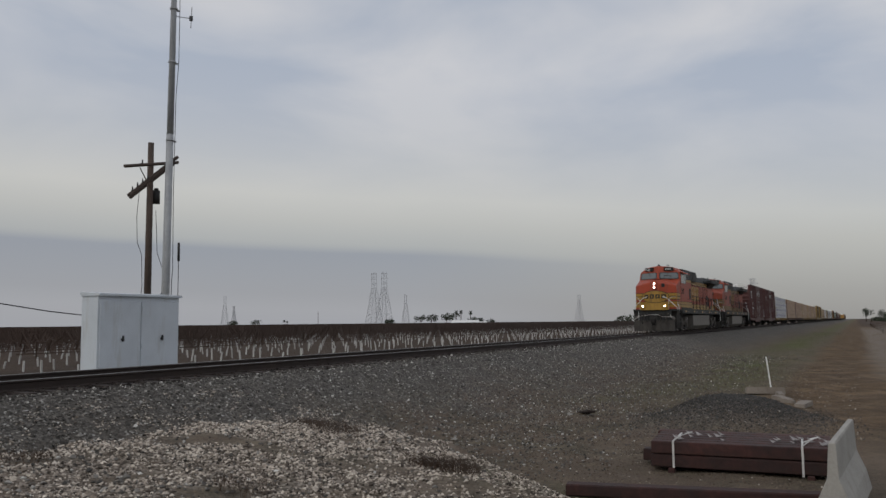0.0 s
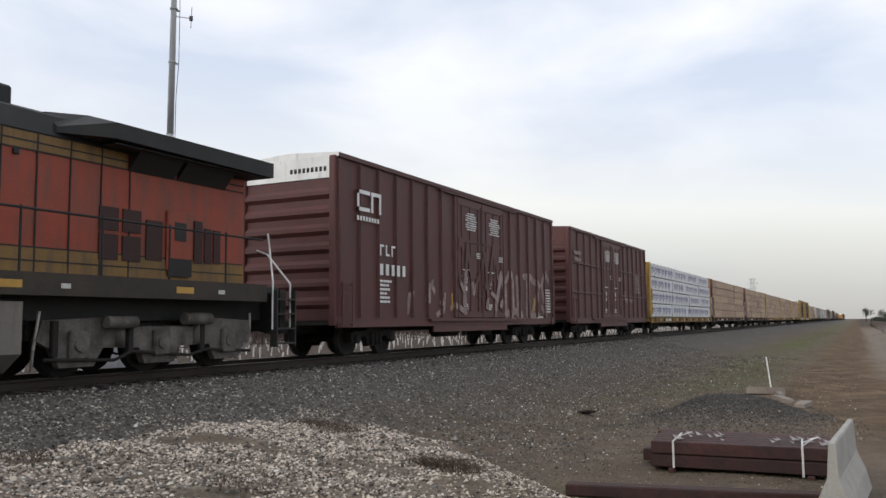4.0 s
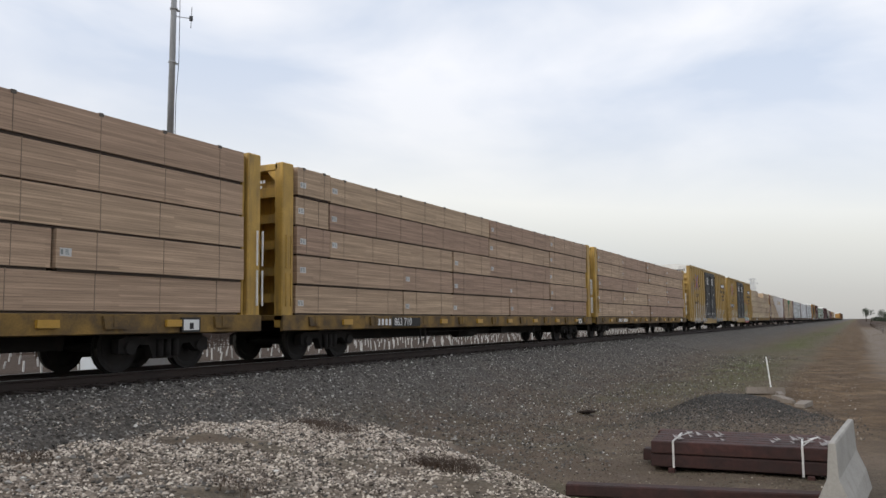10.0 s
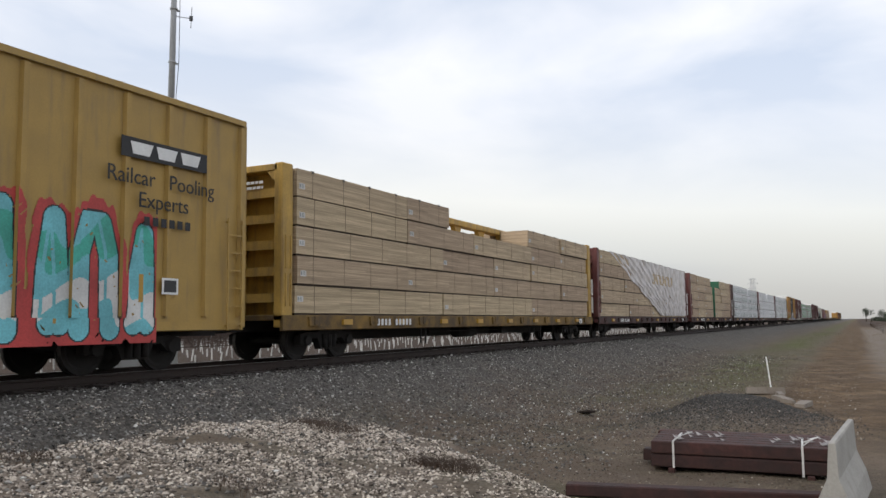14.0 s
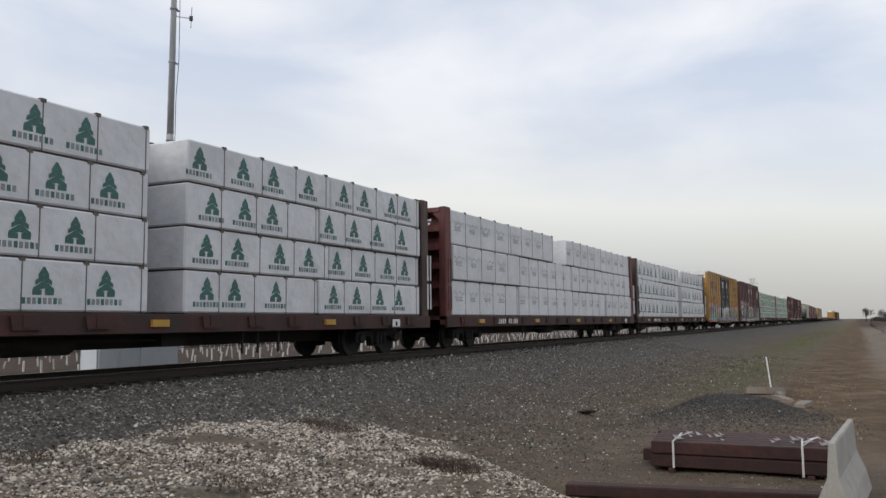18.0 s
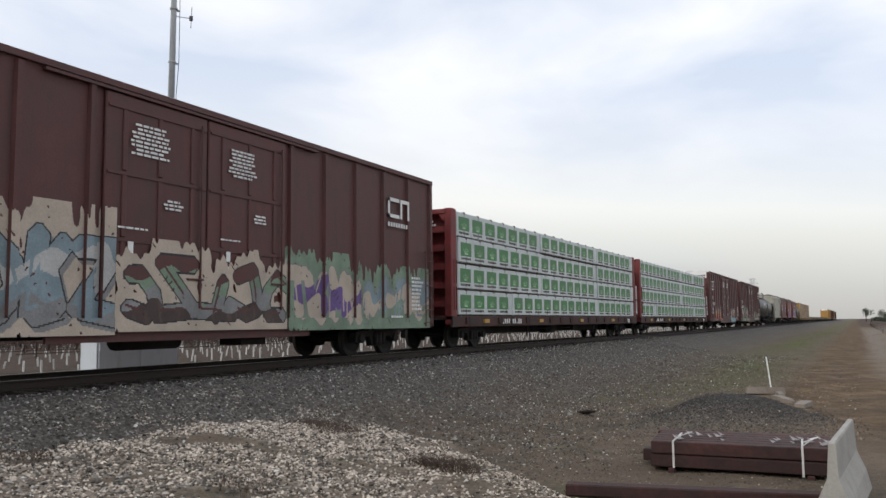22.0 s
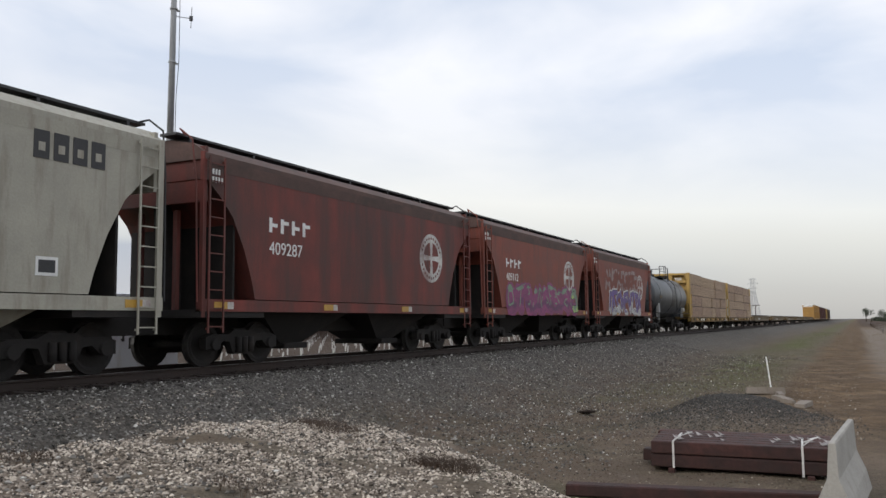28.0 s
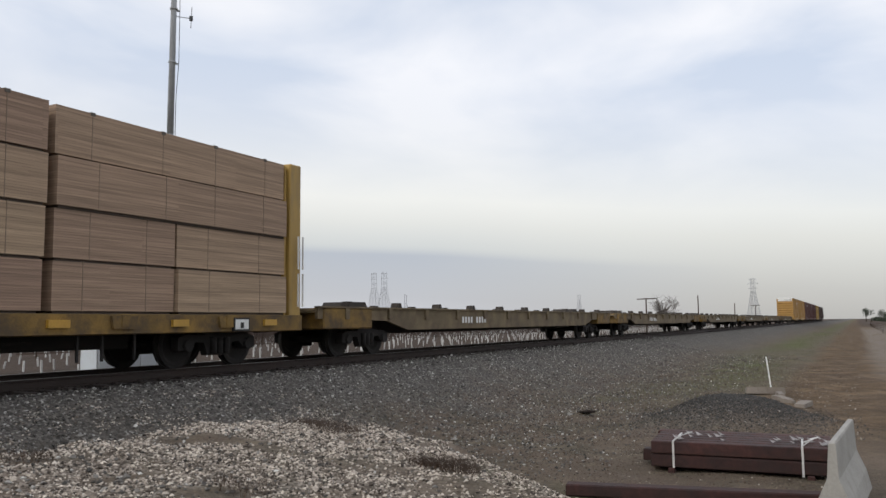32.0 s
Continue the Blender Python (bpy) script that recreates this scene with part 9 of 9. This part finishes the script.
lumber_car(721.6, 740.0, "yellow_new", "short yellow centerbeam flatcar with weathered lumber", "lumber_grey", 4, [(0.27, 0.668, 0.675), (0.27, 0.668, 0.675), (0.27, 0.668, 0.675, 0.82), (0.27, 0.668, 0.675, 0.82)], skip=((0, 2), (1, 2), (2, 2), (3, 2)))

SV, GY2, WH, BK, BN, BG, OL = "g_silver", "g_grey", "g_white", "g_black", "g_bone", "g_bluegrey", "g_olive"
a1 = boxcar(104.3, 120.3, "box_brown", "red-brown boxcar with pale scrawled graffiti", ribs=17, tags=(
    dict(a=0.22, b2=0.62, z0=1.0, z1=3.7, shapes=5, fills=("g_fade", "box_brown", "box_brown"), fat=0.09, shine=False),
    dict(a=0.60, b2=0.97, z0=0.95, z1=2.9, shapes=6, fills=("g_fade", "g_fade"), edge="box_brown", fat=0.12)))
marks_brown(*a1[:4], emblem=0.05, numbers=0.12)
a1 = boxcar(122.7, 137.3, "box_brown", "dusty red-brown boxcar with faded stencils", ribs=14, hips="", belts=(0.30, 0.62), door=(0.34, 0.58), tags=(
    dict(a=0.62, b2=0.80, z0=1.8, z1=2.7, shapes=4, fills=("g_fade", "box_brown"), fat=0.08, shine=False),))
part("stencil", word_bars(Shell(), -6.9, 3.9, 1.6, 2, 0.3, 1, -1.583, centred=False), "g_fade", a1[0])["kind"] = "stuff"
part("stencil", word_bars(Shell(), 4.2, 3.4, 1.3, 9, 0.12, 2, -1.583), "g_fade", a1[0])["kind"] = "stuff"
a1 = boxcar(287.0, 306.0, "yellow_new", "yellow boxcar with black doors and bone-grey graffiti", ribs=19, door=(0.372, 0.633), door_paint="door_black", tags=(
    dict(a=0.088, b2=0.376, z0=0.66, z1=2.2, shapes=7, fills=(BN, SV, BN, BN), edge=BK, shade=GY2, cloud=BN, fat=0.19, puff=0.06),
    dict(a=0.385, b2=0.625, z0=0.85, z1=1.55, shapes=7, fills=(GY2, "door_black", GY2), fat=0.05, shine=False),
    dict(a=0.64, b2=0.878, z0=0.72, z1=1.9, shapes=6, fills=(GY2, SV, BN), edge=BK, shade=GY2, fat=0.15)))
marks_yellow(*a1[:4], number="6 66 62 4")
for k in range(3):
    scrawl(a1[0], -a1[1] + 0.2 + 0.1 * k, 3.7 - 0.35 * k, 1.3, "g_grey", 1 + k)
scrawl(a1[0], -a1[1] + 1.3, 1.95, 0.7, "g_grey", 5)
a1 = boxcar(307.9, 327.1, "yellow_new", "yellow boxcar with black doors and blue graffiti", ribs=19, door=(0.366, 0.633), door_paint="door_black", tags=(
    dict(a=0.10, b2=0.335, z0=0.72, z1=1.98, shapes=[PEAKS, ZIG, ARCH, RING, LOOP], fills=(BN, BN, WH, BN), edge=GY2, shade="yellow_new", cloud=BN, fat=0.22, puff=0.09),
    dict(a=0.642, b2=0.878, z0=0.60, z1=2.9, blocky=False, shapes=[HOOK, BLADE, BLADE, ARCH, BLADE], fills=("g_cyan", WH, "g_cyan", "g_teal", "g_cyan"), edge=BK, shade="g_red", cloud="g_red", fat=0.2, puff=0.12, block=(0.1, 0.0))))
marks_yellow(*a1[:4], number="6 6 0 7  0 2", boxed=True, emblem=("g_bluegrey", "g_red"))
a1 = boxcar(479.2, 498.4, "orange_yellow", "orange-yellow boxcar with graffiti along its foot", ribs=16, belts=(0.476, 0.81), door=(0.377, 0.638), door_paint="door_black", tags=(
    dict(a=0.0, b2=0.255, z0=0.72, z1=2.35, shapes=8, fills=("g_teal", "g_cyan", "g_blue", SV), edge=WH, shade="g_purple", cloud="g_red", fat=0.14, puff=0.18),
    dict(a=0.22, b2=0.645, z0=0.66, z1=2.15, shapes=12, fills=(GY2, GY2, SV, WH), edge=BK, shade=BK, cloud="door_black", fat=0.15, puff=0.06),
    dict(a=0.645, b2=0.99, z0=0.72, z1=2.3, shapes=10, fills=("g_blue", BG, "g_cyan", WH), edge=BK, shade="g_teal", cloud="g_red", fat=0.13, puff=0.15)))
marks_yellow(*a1[:4], plate=False)
a1 = boxcar(500.5, 519.7, "box_brown", "dark red-brown boxcar covered with graffiti", ribs=14, door=(0.372, 0.629), tags=(
    dict(a=0.02, b2=0.385, z0=0.75, z1=2.4, shapes=8, fills=(GY2, BG, SV, BG), edge=BK, shade=GY2, cloud=BN, fat=0.2, puff=0.36),
    dict(a=0.385, b2=0.63, z0=0.8, z1=2.1, shapes=5, fills=("brown", GY2, OL, "box_brown"), edge=BK, cloud=BN, fat=0.15, puff=0.2),
    dict(a=0.632, b2=0.80, z0=0.76, z1=2.2, shapes=4, fills=(BN, "g_purple", BN), edge=GY2, cloud=OL, fat=0.17, puff=0.28),
    dict(a=0.80, b2=0.99, z0=0.76, z1=2.1, shapes=4, fills=(OL, BN, BG), edge=GY2, shade=OL, cloud=OL, fat=0.2, puff=0.24)))
marks_brown(*a1[:4], emblem=0.862, numbers=0.06)
a1 = boxcar(572.0, 591.1, "box_brown", "red-brown boxcar with orange and blue graffiti", ribs=15, door=(0.373, 0.63), tags=(
    dict(a=0.135, b2=0.345, z0=0.80, z1=2.05, blocky=False, shapes=[WAVE, RING, PEAKS, TINES], fills=("g_red", "g_orange", "g_peach", "g_fade"), edge=BK, shade="g_fade", cloud=OL, fat=0.17, puff=0.06),
    dict(a=0.632, b2=0.855, z0=0.56, z1=1.98, shapes=5, fills=("g_cyan", BG, "g_peach", WH), edge=WH, shade=BK, fat=0.24)))
marks_brown(*a1[:4], emblem=0.052, numbers=0.05, number="795  139")
a1 = boxcar(593.1, 612.4, "box_brown", "red-brown boxcar with pale graffiti", ribs=15, door=(0.373, 0.627), tags=(
    dict(a=0.05, b2=0.372, z0=0.70, z1=2.3, shapes=[VEE, PEAKS, HOOK, BLADE, RING, BLADE, ARCH], fills=(OL, "g_peach", WH, OL), edge=GY2, shade=SV, cloud=OL, fat=0.15, puff=0.12),
    dict(a=0.64, b2=0.95, z0=0.72, z1=1.9, shapes=6, fills=(OL, WH, "g_lime"), edge=SV, fat=0.12)))
marks_brown(*a1[:4], numbers=0.035)
locomotive(58.8, "5502", "loco_orange", False, True)
locomotive(81.2, "4145", "loco_faded", True, False)
tank_car(614.4, 632.6, "tank_black", "glossy black tank car with dusty underframe")
hopper(634.3, 646.2, "hopper_cream", "dirty cream covered hopper with grey roof walk")
hopper(647.2, 659.6, "hopper_sooty", "sooty red-brown covered hopper with a round emblem", "409287", True)
hopper(660.7, 672.8, "hopper_red", "red-brown covered hopper with pink graffiti", "409112", True, (
    dict(a=0.16, b2=0.85, z0=1.14, z1=2.36, shapes=9, fills=("g_pink", "g_mauve", "g_pink", "g_pink", OL), edge="g_mauve", shade="g_pink", cloud="g_pink", fat=0.24, puff=0.08),
    dict(a=0.79, b2=0.865, z0=1.12, z1=2.3, shapes=1, fills=("g_lime", OL), edge=BK, fat=0.14)))
hopper(673.9, 686.1, "hopper_red", "faded red covered hopper with white and purple graffiti", "", True, (
    dict(a=0.16, b2=0.74, z0=2.35, z1=3.65, shapes=9, fills=("g_fade", "hopper_red", "g_fade"), fat=0.10, shine=False),
    dict(a=0.20, b2=0.775, z0=1.12, z1=2.55, shapes=9, fills=(SV, "g_purple", "g_purple"), edge=BK, shade="g_white", fat=0.12, block=(-0.07, 0.07))))
tank_car(687.4, 699.4, "tank_grey", "dusty blue-grey tank car with platform rails", 1.42)
for a in (741.3, 768.4, 795.5, 822.6):
    flatcar(a, a + 25.9)
flatcar(849.7, 875.6)
flatcar(876.8, 902.7)
for k, (a, p2, lb) in enumerate(((905, "orange_yellow", "yellow boxcar near the train's end"), (926, "orange_yellow", "yellow boxcar near the train's end"), (947, "box_brown", "brown boxcar near the train's end"), (968, "box_brown", "brown boxcar near the train's end"), (989, "box_brown", "brown boxcar near the train's end"), (1010, "yellow_new", "pale yellow boxcar near the train's end"), (1031, "brown", "dark boxcar near the train's end"), (1052, "brown", "dark boxcar near the train's end"))):
    boxcar(a, a + 18.9, p2, lb, ribs=8)


def motions():
    times = [0, 1, 2, 3, 4, 6, 8, 10, 12, 14, 16, 18, 20, 22, 24, 26, 28, 30, 32]
    for ob, mid in MOVERS:
        walk(ob, [(float(t), pose(mid - run(t), YC, 0)) for t in times])


motions()
